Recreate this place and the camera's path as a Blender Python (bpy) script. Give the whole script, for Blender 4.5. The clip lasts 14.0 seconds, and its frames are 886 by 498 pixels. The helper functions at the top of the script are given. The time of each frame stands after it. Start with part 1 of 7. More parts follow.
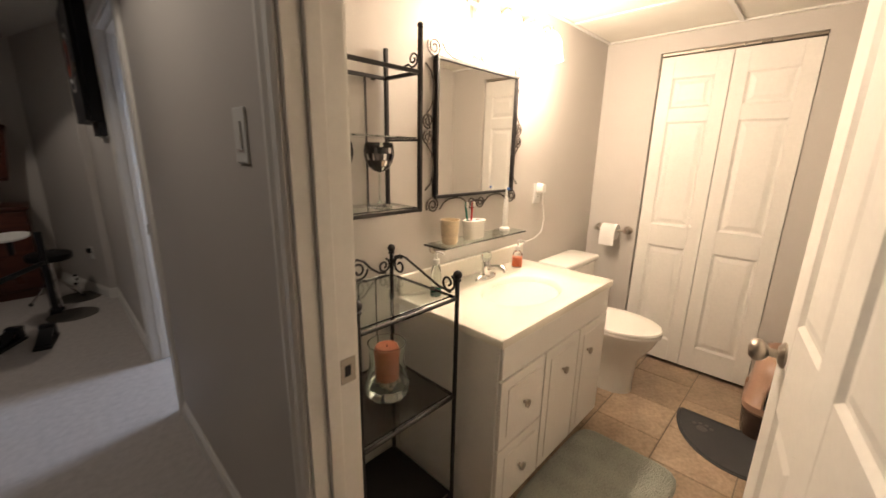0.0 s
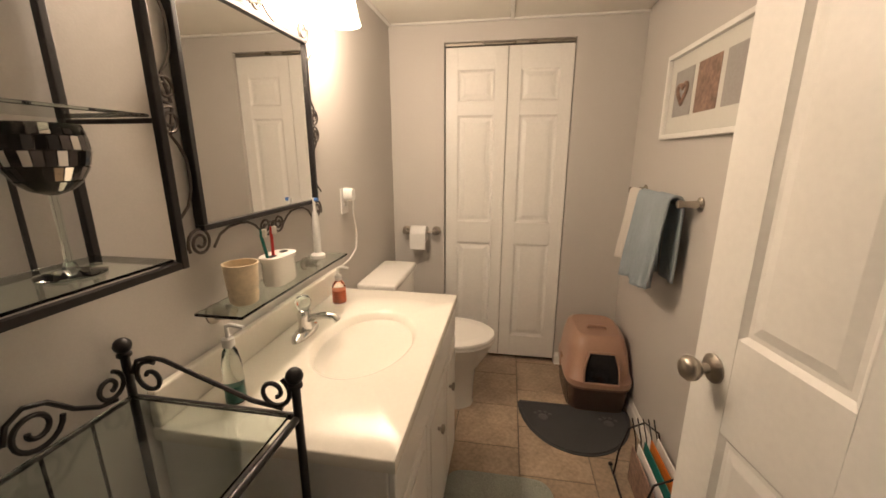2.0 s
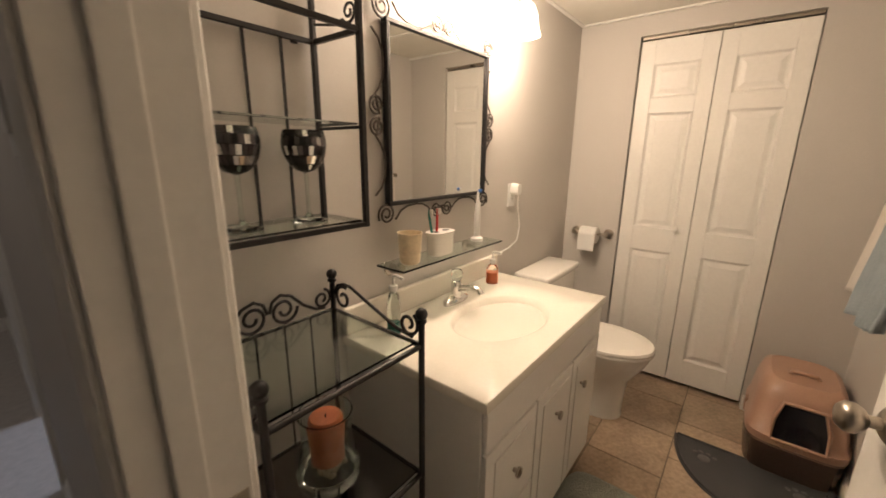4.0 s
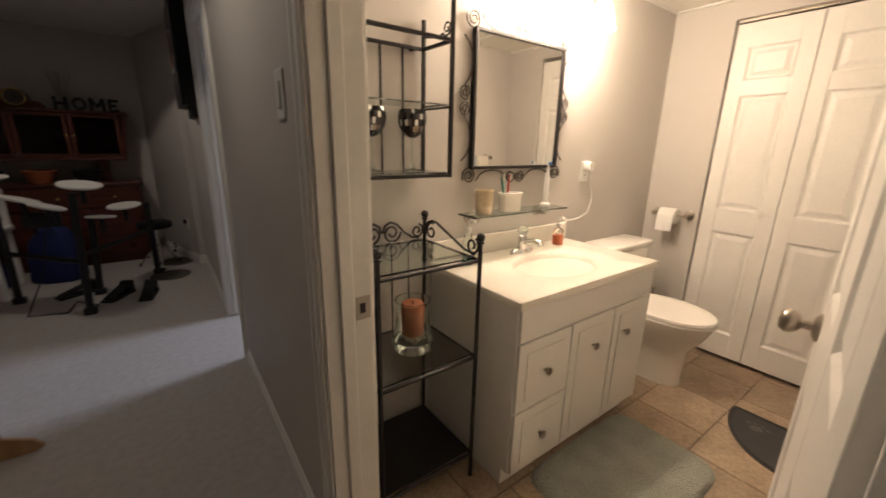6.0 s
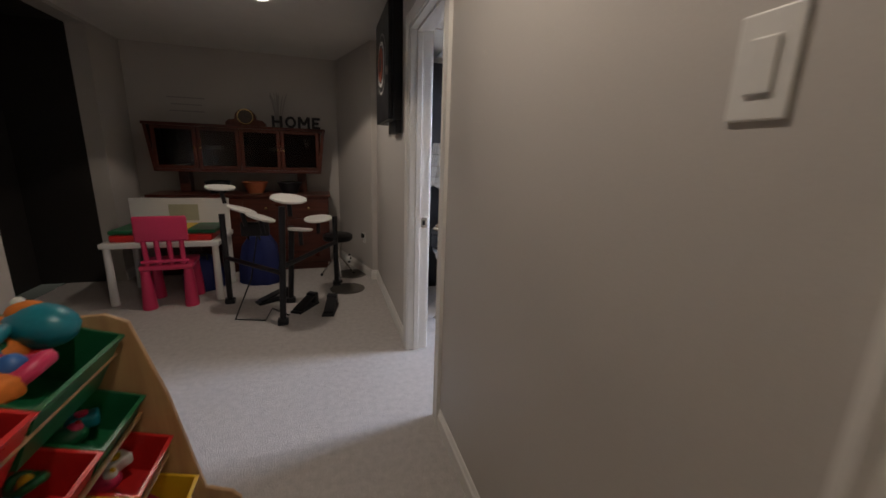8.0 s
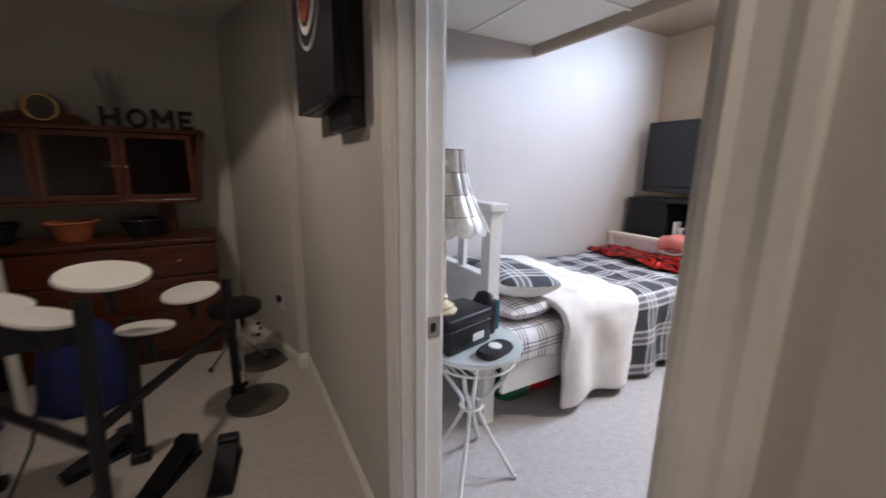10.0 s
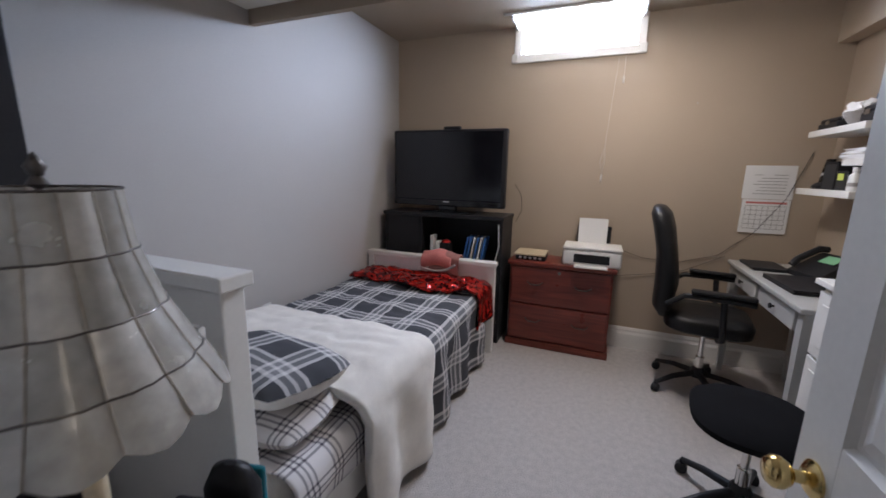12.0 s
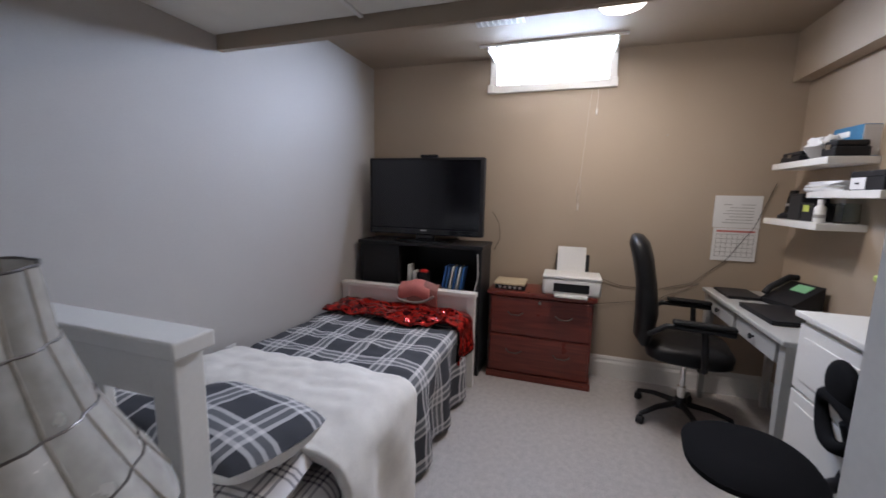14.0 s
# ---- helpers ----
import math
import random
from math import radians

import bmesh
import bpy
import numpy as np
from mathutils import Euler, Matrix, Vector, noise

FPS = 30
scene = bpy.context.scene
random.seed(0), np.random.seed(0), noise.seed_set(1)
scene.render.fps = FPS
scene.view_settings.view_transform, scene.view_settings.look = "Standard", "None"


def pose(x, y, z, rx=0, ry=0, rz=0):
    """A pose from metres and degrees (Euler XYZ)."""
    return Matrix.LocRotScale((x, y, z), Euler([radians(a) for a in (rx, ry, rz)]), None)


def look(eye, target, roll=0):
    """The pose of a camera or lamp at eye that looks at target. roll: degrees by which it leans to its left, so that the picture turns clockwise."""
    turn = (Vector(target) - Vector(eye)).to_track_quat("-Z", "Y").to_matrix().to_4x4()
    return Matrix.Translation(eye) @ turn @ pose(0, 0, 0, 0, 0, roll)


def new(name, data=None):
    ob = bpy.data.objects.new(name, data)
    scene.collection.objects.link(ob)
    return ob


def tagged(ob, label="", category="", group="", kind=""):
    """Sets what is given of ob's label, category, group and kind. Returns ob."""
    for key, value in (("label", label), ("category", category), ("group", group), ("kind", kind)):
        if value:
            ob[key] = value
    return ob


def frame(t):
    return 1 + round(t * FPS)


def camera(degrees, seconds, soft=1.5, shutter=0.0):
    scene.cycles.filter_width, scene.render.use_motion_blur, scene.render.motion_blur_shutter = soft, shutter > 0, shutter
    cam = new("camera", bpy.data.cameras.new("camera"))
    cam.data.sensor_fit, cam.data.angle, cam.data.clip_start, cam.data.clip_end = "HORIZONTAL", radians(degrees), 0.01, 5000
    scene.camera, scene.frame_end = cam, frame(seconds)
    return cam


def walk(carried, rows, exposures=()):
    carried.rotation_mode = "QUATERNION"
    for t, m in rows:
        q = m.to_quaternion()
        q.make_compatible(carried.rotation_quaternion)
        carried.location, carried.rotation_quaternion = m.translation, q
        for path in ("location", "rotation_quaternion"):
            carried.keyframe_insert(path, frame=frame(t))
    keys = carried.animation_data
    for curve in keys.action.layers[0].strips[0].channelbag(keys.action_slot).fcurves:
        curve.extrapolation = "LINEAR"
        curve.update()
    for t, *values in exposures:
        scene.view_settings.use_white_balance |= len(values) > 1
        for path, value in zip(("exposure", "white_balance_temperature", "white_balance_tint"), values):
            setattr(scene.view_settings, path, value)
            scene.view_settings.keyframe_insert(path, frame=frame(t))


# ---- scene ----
cam = camera(98.2, 14.0, soft=1.6, shutter=0.4)
PATH = [
    (0, (0.052, -0.186, 1.409), (1.449, 1.161, 0.925), 1.1),
    (0.5, (0.193, -0.012, 1.407), (1.746, 1.167, 0.961), 1.3),
    (1, (0.305, 0.112, 1.408), (2.023, 1.032, 0.961), 1.2),
    (1.5, (0.368, 0.224, 1.402), (2.25, 0.703, 0.926), -0.3),
    (2, (0.413, 0.266, 1.399), (2.328, 0.589, 0.919), -0.0),
    (2.5, (0.43, 0.264, 1.385), (2.34, 0.576, 0.88), 0.1),
    (3, (0.419, 0.262, 1.388), (2.318, 0.682, 0.923), -0.1),
    (3.5, (0.425, 0.195, 1.385), (2.168, 1.087, 0.979), 0.5),
    (3.7, (0.393, 0.138, 1.391), (2.033, 1.192, 0.941), 0.8),
    (5.8, (0.119, -0.31, 1.332), (1.34, 1.194, 0.838), 0.8),
    (6, (0.103, -0.337, 1.321), (1.242, 1.221, 0.797), 1.2),
    (6.5, (0.035, -0.323, 1.312), (0.917, 1.393, 0.787), 1.3),
    (7, (-0.055, -0.179, 1.325), (0.561, 1.654, 0.813), 2.1),
    (7.2, (-0.096, -0.079, 1.318), (0.466, 1.779, 0.835), 2.4),
    (9.3, (-0.119, 1.433, 1.335), (0.499, 3.281, 0.883), 0.2),
    (9.5, (-0.085, 1.589, 1.335), (0.589, 3.425, 0.919), 0.8),
    (10, (-0.002, 1.92, 1.358), (0.956, 3.625, 0.94), 0.7),
    (10.5, (0.05, 2.146, 1.432), (1.443, 3.505, 0.972), 0.6),
    (11, (0.205, 2.317, 1.421), (1.786, 3.467, 1.0), 0.1),
    (11.5, (0.338, 2.428, 1.443), (2.036, 3.381, 0.997), 1.8),
    (12, (0.462, 2.562, 1.450), (2.280, 3.295, 1.051), 1.1),
    (12.5, (0.539, 2.632, 1.465), (2.397, 3.237, 1.043), 0.3),
    (13, (0.596, 2.648, 1.484), (2.479, 3.208, 1.109), 1.0),
    (13.5, (0.596, 2.66, 1.503), (2.521, 3.113, 1.206), 1.6),
    (14, (0.54, 2.636, 1.501), (2.423, 3.246, 1.215), 1.2),
]
walk(cam, [(t, look(eye, target, roll)) for t, eye, target, roll in PATH],
     exposures=[(0, 0.38), (0.7, 0.25), (1.5, -0.3), (3.0, -0.35), (3.5, -0.6), (4.2, -0.1), (5.8, 0.12), (7.2, 0.42), (9.0, 1.35), (9.6, 1.35), (10.4, 0.5), (11, 0.15), (12.5, -0.15), (14, -0.12)])

# ---- world and light ----
world = bpy.data.worlds.new("world")
scene.world = world
world.use_nodes = True
wn = world.node_tree.nodes
sky = wn.new("ShaderNodeTexSky")
sky.sky_type, sky.sun_disc = "NISHITA", False
sky.sun_elevation, sky.sun_rotation = radians(40), radians(90)
wn["Background"].inputs[1].default_value = 0.1
world.node_tree.links.new(sky.outputs[0], wn["Background"].inputs[0])


def lamp(name, kind, m, power, colour, size=0.1, size_y=0.0):
    data = bpy.data.lights.new(name, kind)
    data.energy, data.color = power, colour
    if kind == "AREA":
        data.size = size
        if size_y:
            data.shape, data.size_y = "RECTANGLE", size_y
    elif kind == "SUN":
        data.angle = size
    else:
        data.shadow_soft_size = size
    ob = new(name, data)
    ob.matrix_world = m
    return ob


WARM, COOL = (1.0, 0.752, 0.565), (0.58, 0.71, 1.0)
lamp("window_daylight", "AREA", look((4.0, 2.84, 2.60), (3.0, 2.9, 2.05)), 80, COOL, 0.84, 0.30)
for k in range(4):
    lamp("vanity_bulb", "POINT", pose(1.42 + 0.17 * k, 0.89, 1.90), 6.8, WARM, 0.045)
lamp("dome_bulb", "AREA", look((2.957, 2.43, 2.515), (2.957, 2.431, 0.0)), 19, (1.0, 0.92, 0.90), 0.24).data.shape = "DISK"
lamp("hall_downlight_bulb", "SPOT", pose(-0.53, 3.72, 2.36), 14, (1.0, 0.85, 0.72), 0.05).data.spot_size = radians(125)
# Unseen lamp with no fixture, added to brighten the near hall wall.
lamp("hall_near_unseen_fill", "SPOT", pose(-0.18, 1.25, 2.36), 13, (1.0, 0.86, 0.72), 0.05).data.spot_size = radians(140)
lamp("daylight_sun", "SUN", look((8, 3, 6), (0, 3, 0)), 2.0, (1.0, 0.96, 0.9), 0.01)


# ---- materials ----
def material(name, colour, rough=0.5, metal=0.0, var=0.08, scale=6.0, fine=90.0, bump=0.15, dist=0.002, **extra):
    """A surface with two scales of tone and a fine relief."""
    m = bpy.data.materials.new(name)
    m.use_nodes = True
    nt = m.node_tree
    n, link = nt.nodes, nt.links.new
    b = n["Principled BSDF"]
    tc = n.new("ShaderNodeTexCoord")
    big, small = n.new("ShaderNodeTexNoise"), n.new("ShaderNodeTexNoise")
    big.inputs["Scale"].default_value, small.inputs["Scale"].default_value = scale, fine
    big.inputs["Detail"].default_value = 5
    add = n.new("ShaderNodeMath")
    add.operation = "ADD"
    ramp = n.new("ShaderNodeMapRange")
    ramp.inputs["From Min"].default_value, ramp.inputs["From Max"].default_value = 0.6, 1.4
    ramp.inputs["To Min"].default_value, ramp.inputs["To Max"].default_value = 1 - var, 1 + var
    mix = n.new("ShaderNodeVectorMath")
    mix.operation = "SCALE"
    mix.inputs[0].default_value = colour
    for t in (big, small):
        link(tc.outputs["Object"], t.inputs["Vector"])
    link(big.outputs["Fac"], add.inputs[0])
    link(small.outputs["Fac"], add.inputs[1])
    link(add.outputs[0], ramp.inputs["Value"])
    link(ramp.outputs[0], mix.inputs["Scale"])
    link(mix.outputs[0], b.inputs["Base Color"])
    rr = n.new("ShaderNodeMapRange")
    rr.inputs["To Min"].default_value, rr.inputs["To Max"].default_value = max(0.02, rough - 0.08), min(1, rough + 0.08)
    link(big.outputs["Fac"], rr.inputs["Value"])
    link(rr.outputs[0], b.inputs["Roughness"])
    b.inputs["Metallic"].default_value = metal
    if bump:
        bp = n.new("ShaderNodeBump")
        bp.inputs["Strength"].default_value, bp.inputs["Distance"].default_value = bump, dist
        link(small.outputs["Fac"], bp.inputs["Height"])
        link(bp.outputs[0], b.inputs["Normal"])
    for key, value in extra.items():
        b.inputs[key.replace("_", " ")].default_value = value
    return m


def glass(name, colour=(0.9, 0.97, 0.94), rough=0.02):
    m = bpy.data.materials.new(name)
    m.use_nodes = True
    b = m.node_tree.nodes["Principled BSDF"]
    b.inputs["Base Color"].default_value = (*colour, 1)
    b.inputs["Roughness"].default_value = rough
    b.inputs["Transmission Weight"].default_value = 1
    b.inputs["IOR"].default_value = 1.45
    return m


def glow(name, colour, strength):
    m = bpy.data.materials.new(name)
    m.use_nodes = True
    b = m.node_tree.nodes["Principled BSDF"]
    b.inputs["Base Color"].default_value = (0.9, 0.9, 0.9, 1)
    b.inputs["Emission Color"].default_value = (*colour, 1)
    b.inputs["Emission Strength"].default_value = strength
    return m


def carpet_material(name, colour):
    m = material(name, colour, 0.95, var=0.17, scale=28.0, fine=150.0, bump=0.7, dist=0.006)
    return m


def wood_material(name, dark, light, rough=0.35, axis=2, scale=14.0):
    m = material(name, light, rough, bump=0.08)
    nt = m.node_tree
    n, link = nt.nodes, nt.links.new
    tc, mp, nz, cr = n.new("ShaderNodeTexCoord"), n.new("ShaderNodeMapping"), n.new("ShaderNodeTexNoise"), n.new("ShaderNodeValToRGB")
    sc = [scale] * 3
    sc[axis] = scale / 14
    mp.inputs["Scale"].default_value = sc
    nz.inputs["Scale"].default_value, nz.inputs["Detail"].default_value, nz.inputs["Distortion"].default_value = 2.0, 6, 1.2
    cr.color_ramp.elements[0].position, cr.color_ramp.elements[1].position = 0.3, 0.72
    cr.color_ramp.elements[0].color, cr.color_ramp.elements[1].color = (*dark, 1), (*light, 1)
    link(tc.outputs["Object"], mp.inputs[0])
    link(mp.outputs[0], nz.inputs["Vector"])
    link(nz.outputs["Fac"], cr.inputs[0])
    link(cr.outputs[0], n["Principled BSDF"].inputs["Base Color"])
    return m


def plaid_material(name, base, mid, pale, pitch=0.21, dense=1.0):
    """Woven check: wide tinted bands and thin pale lines in both ways, laid out in the cloth's own UV."""
    m = material(name, base, 0.9, fine=300.0, bump=0.3)
    nt = m.node_tree
    n, link = nt.nodes, nt.links.new
    uv, sep = n.new("ShaderNodeUVMap"), n.new("ShaderNodeSeparateXYZ")
    link(uv.outputs[0], sep.inputs[0])

    def op(kind, a, b):
        q = n.new("ShaderNodeMath")
        q.operation = kind
        for i, v in enumerate((a, b)):
            if isinstance(v, (int, float)):
                q.inputs[i].default_value = v
            else:
                link(v, q.inputs[i])
        return q.outputs[0]

    def band(src, at, half):
        fr = op("FRACT", op("DIVIDE", src, pitch), 0)
        return op("LESS_THAN", op("ABSOLUTE", op("SUBTRACT", fr, at), 0), half)
    u, v = sep.outputs[0], sep.outputs[1]
    wide = op("ADD", band(u, 0.5, 0.2 * dense), band(v, 0.5, 0.2 * dense))
    thin = op("ADD", op("ADD", band(u, 0.33, 0.035), band(u, 0.67, 0.035)), op("ADD", band(v, 0.33, 0.035), band(v, 0.67, 0.035)))
    thin2 = op("ADD", band(u, 0.5, 0.03), band(v, 0.5, 0.03))
    m1, m2 = n.new("ShaderNodeMix"), n.new("ShaderNodeMix")
    for q in (m1, m2):
        q.data_type = "RGBA"
    m1.inputs[6].default_value, m1.inputs[7].default_value = (*base, 1), (*mid, 1)
    link(op("MULTIPLY", wide, 0.5), m1.inputs[0])
    link(m1.outputs[2], m2.inputs[6])
    m2.inputs[7].default_value = (*pale, 1)
    link(op("MINIMUM", op("MULTIPLY", op("ADD", thin, thin2), 0.62), 1.0), m2.inputs[0])
    link(m2.outputs[2], n["Principled BSDF"].inputs["Base Color"])
    return m


def tile_material(name):
    m = material(name, (0.36, 0.27, 0.19), 0.38, scale=7, var=0.35, fine=60, bump=0.1)
    nt = m.node_tree
    n, link = nt.nodes, nt.links.new
    info, hs = n.new("ShaderNodeObjectInfo"), n.new("ShaderNodeHueSaturation")
    mr = n.new("ShaderNodeMapRange")
    mr.inputs["To Min"].default_value, mr.inputs["To Max"].default_value = 0.8, 1.15
    link(info.outputs["Random"], mr.inputs["Value"])
    link(mr.outputs[0], hs.inputs["Value"])
    link(n["Principled BSDF"].inputs["Base Color"].links[0].from_socket, hs.inputs["Color"])
    link(hs.outputs[0], n["Principled BSDF"].inputs["Base Color"])
    return m


M_GREY = material("grey_wall_paint", (0.54, 0.51, 0.475), 0.6, var=0.04, scale=1.5, fine=220, bump=0.12)
M_LILAC = material("cool_grey_wall_paint", (0.46, 0.435, 0.41), 0.6, var=0.04, scale=1.5, fine=220, bump=0.12)
M_TAN = material("tan_wall_paint", (0.43, 0.345, 0.26), 0.6, var=0.05, scale=1.5, fine=220, bump=0.12)
M_TRIM = material("white_trim_paint", (0.78, 0.76, 0.72), 0.4, var=0.04, fine=60, bump=0.05)
M_CEIL = material("ceiling_paint", (0.72, 0.70, 0.66), 0.8, var=0.04, fine=180, bump=0.25)
M_CEILTILE = material("ceiling_tile", (0.76, 0.73, 0.66), 0.9, var=0.06, fine=260, bump=0.5)
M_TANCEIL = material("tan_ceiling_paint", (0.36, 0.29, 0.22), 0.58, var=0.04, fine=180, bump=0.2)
M_CARPET = carpet_material("beige_carpet", (0.47, 0.44, 0.42))
M_GROUT = material("grout", (0.20, 0.16, 0.12), 0.9, bump=0.3)
M_TILE = tile_material("stone_tile")
M_WHITE = material("white_lacquer", (0.80, 0.78, 0.74), 0.35, var=0.03, bump=0.03)
M_CREAM = material("cultured_marble", (0.82, 0.78, 0.70), 0.22, var=0.03, scale=4, bump=0.0)
M_PORC = material("porcelain", (0.82, 0.79, 0.74), 0.12, var=0.02, bump=0.0)
M_CHROME = material("chrome", (0.75, 0.74, 0.72), 0.12, 1.0, var=0.03, bump=0.0)
M_NICKEL = material("brushed_nickel", (0.42, 0.38, 0.33), 0.28, 1.0, var=0.06, bump=0.05)
M_BRASS = material("polished_brass", (0.72, 0.55, 0.25), 0.16, 1.0, var=0.04, bump=0.0)
M_IRON = material("black_iron", (0.018, 0.016, 0.016), 0.42, 0.3, var=0.2, bump=0.2)
M_BRONZE = material("bronze_wire", (0.10, 0.085, 0.075), 0.4, 0.7, var=0.2, bump=0.1)
M_MIRROR = material("mirror_silver", (0.86, 0.86, 0.84), 0.02, 1.0, var=0.0, bump=0.0)
M_MIRROR.node_tree.nodes["Principled BSDF"].inputs["Roughness"].links and M_MIRROR.node_tree.links.remove(
    M_MIRROR.node_tree.nodes["Principled BSDF"].inputs["Roughness"].links[0])
M_MIRROR.node_tree.nodes["Principled BSDF"].inputs["Roughness"].default_value = 0.015
M_GLASS = glass("clear_glass")
M_GREENGLASS = glass("green_edge_glass", (0.86, 0.95, 0.91))
M_FROST = material("frosted_table_glass", (0.72, 0.77, 0.76), 0.35, var=0.05, fine=200, bump=0.05, Transmission_Weight=0.45)
M_SMOKE = glass("smoked_glass", (0.35, 0.33, 0.32), 0.1)
M_SHADE = glow("lit_frosted_glass", (1.0, 0.84, 0.62), 7.0)
M_DOME = glow("lit_dome_glass", (1.0, 0.93, 0.85), 5.0)
M_DOWN = glow("lit_downlight", (1.0, 0.93, 0.82), 9.0)
M_SKY = glow("bright_overcast_daylight", (0.93, 0.97, 1.0), 5.0)
M_BLACK = material("black_plastic", (0.018, 0.018, 0.020), 0.42, var=0.15, bump=0.1, Specular_IOR_Level=0.25)
M_GLOSSBLACK = material("gloss_black", (0.008, 0.008, 0.010), 0.1, var=0.05, bump=0.0)
M_SMOKETILE = material("smoky_mirror_tile", (0.09, 0.08, 0.08), 0.15, 0.9, var=0.2, bump=0.0)
M_LEATHER = material("black_leather", (0.010, 0.010, 0.011), 0.42, var=0.2, fine=240, bump=0.3, Specular_IOR_Level=0.3)
M_FABRICBLACK = material("black_mesh_fabric", (0.007, 0.007, 0.008), 0.9, var=0.2, fine=400, bump=0.4, Specular_IOR_Level=0.1)
M_BLACKRUBBER = material("charcoal_rubber", (0.045, 0.045, 0.047), 0.8, var=0.25, fine=300, bump=0.6)
M_PAW = material("worn_grey_rubber", (0.085, 0.083, 0.08), 0.75, var=0.3)
M_PAPER = material("white_paper", (0.80, 0.79, 0.77), 0.8, var=0.03, bump=0.05)
M_TOWELBLUE = material("blue_terry", (0.34, 0.40, 0.44), 0.95, var=0.2, fine=320, bump=1.0, dist=0.006)
M_TOWELWHITE = material("white_terry", (0.72, 0.68, 0.62), 0.95, var=0.1, fine=320, bump=1.0, dist=0.006)
M_BATHRUG = material("sage_bath_rug", (0.34, 0.36, 0.32), 0.95, var=0.25, scale=9, fine=160, bump=1.0, dist=0.012)
M_LITTER = material("tan_pink_plastic", (0.40, 0.24, 0.17), 0.3, var=0.06, bump=0.05)
M_LITTERBASE = material("brown_translucent_plastic", (0.16, 0.10, 0.075), 0.2, var=0.1, bump=0.03)
M_CERAMIC = material("tan_ceramic", (0.66, 0.54, 0.37), 0.3, var=0.15, scale=25, bump=0.1)
M_CANDLE = material("rust_candle_wax", (0.42, 0.13, 0.055), 0.5, var=0.15, scale=20, Subsurface_Weight=0.1)
M_PEBBLE = material("tan_pebbles", (0.42, 0.32, 0.22), 0.5, var=0.3, scale=40)
M_ORANGE = material("orange_soap", (0.95, 0.20, 0.06), 0.3, var=0.05)
M_GREENSOAP = material("green_soap", (0.03, 0.20, 0.16), 0.15, var=0.05)
M_WHITEPLASTIC = material("white_plastic", (0.75, 0.74, 0.71), 0.35, var=0.03, bump=0.02)
M_BLUEPLASTIC = material("blue_plastic", (0.05, 0.16, 0.45), 0.35, var=0.05)
M_REDPLASTIC = material("red_plastic", (0.55, 0.02, 0.02), 0.3, var=0.08)
M_GREENPLASTIC = material("green_plastic", (0.01, 0.13, 0.05), 0.35, var=0.08)
M_YELLOWPLASTIC = material("yellow_plastic", (0.70, 0.45, 0.02), 0.35, var=0.06)
M_NAVY = material("navy_plastic", (0.012, 0.02, 0.10), 0.35, var=0.08)
M_ORANGEPLASTIC = material("orange_plush", (0.65, 0.18, 0.02), 0.7, var=0.12, bump=0.4)
M_RUST = material("rust_red_print", (0.36, 0.07, 0.03), 0.6, var=0.2)
M_TEAL = material("teal_plastic", (0.01, 0.20, 0.26), 0.35, var=0.1)
M_PINK = material("pink_plastic", (0.62, 0.035, 0.12), 0.4, var=0.06, bump=0.05)
M_CHERRY = wood_material("cherry_wood", (0.10, 0.016, 0.010), (0.22, 0.042, 0.026), 0.30, axis=1)
M_HUTCH = wood_material("red_mahogany", (0.045, 0.011, 0.007), (0.11, 0.028, 0.016), 0.3, axis=0)
M_BIRCH = wood_material("birch_ply", (0.42, 0.25, 0.12), (0.56, 0.36, 0.18), 0.4, axis=2, scale=8)
M_FLEECE = material("ivory_fleece", (0.86, 0.82, 0.76), 1.0, var=0.10, scale=14, fine=330, bump=0.8, dist=0.005)
M_QUILT = plaid_material("grey_plaid", (0.050, 0.052, 0.060), (0.22, 0.22, 0.23), (0.66, 0.64, 0.63), 0.235)
M_SHEET = plaid_material("white_plaid", (0.72, 0.69, 0.68), (0.62, 0.6, 0.6), (0.06, 0.05, 0.07), 0.13, 0.2)
M_SEQUIN = material("red_sequin", (0.40, 0.012, 0.010), 0.2, 0.55, var=0.3, scale=30, fine=120, bump=0.3)
nt = M_SEQUIN.node_tree
vo, sn = nt.nodes.new("ShaderNodeTexVoronoi"), nt.nodes.new("ShaderNodeBump")
vt, vr = nt.nodes.new("ShaderNodeTexCoord"), nt.nodes.new("ShaderNodeValToRGB")
vo.inputs["Scale"].default_value = 42
vr.color_ramp.elements[0].color, vr.color_ramp.elements[1].color = (0.05, 0.002, 0.003, 1), (0.62, 0.03, 0.02, 1)
vr.color_ramp.elements[0].position, vr.color_ramp.elements[1].position = 0.25, 0.7
sn.inputs["Strength"].default_value, sn.inputs["Distance"].default_value = 1.0, 0.03
nt.links.new(vt.outputs["Object"], vo.inputs["Vector"])
nt.links.new(vo.outputs["Color"], vr.inputs["Fac"])
nt.links.new(vr.outputs["Color"], nt.nodes["Principled BSDF"].inputs["Base Color"])
nt.links.new(vo.outputs["Color"], sn.inputs["Height"])
nt.links.new(sn.outputs[0], nt.nodes["Principled BSDF"].inputs["Normal"])
M_PINKCLOTH = material("coral_cloth", (0.60, 0.20, 0.18), 0.8, var=0.15, scale=12, bump=0.3)
M_CAPIZ = material("capiz_shell", (0.50, 0.47, 0.42), 0.25, var=0.22, scale=16, fine=45, bump=0.4, Transmission_Weight=0.3)
nt = M_CAPIZ.node_tree
ci, ch, cm = nt.nodes.new("ShaderNodeObjectInfo"), nt.nodes.new("ShaderNodeHueSaturation"), nt.nodes.new("ShaderNodeMapRange")
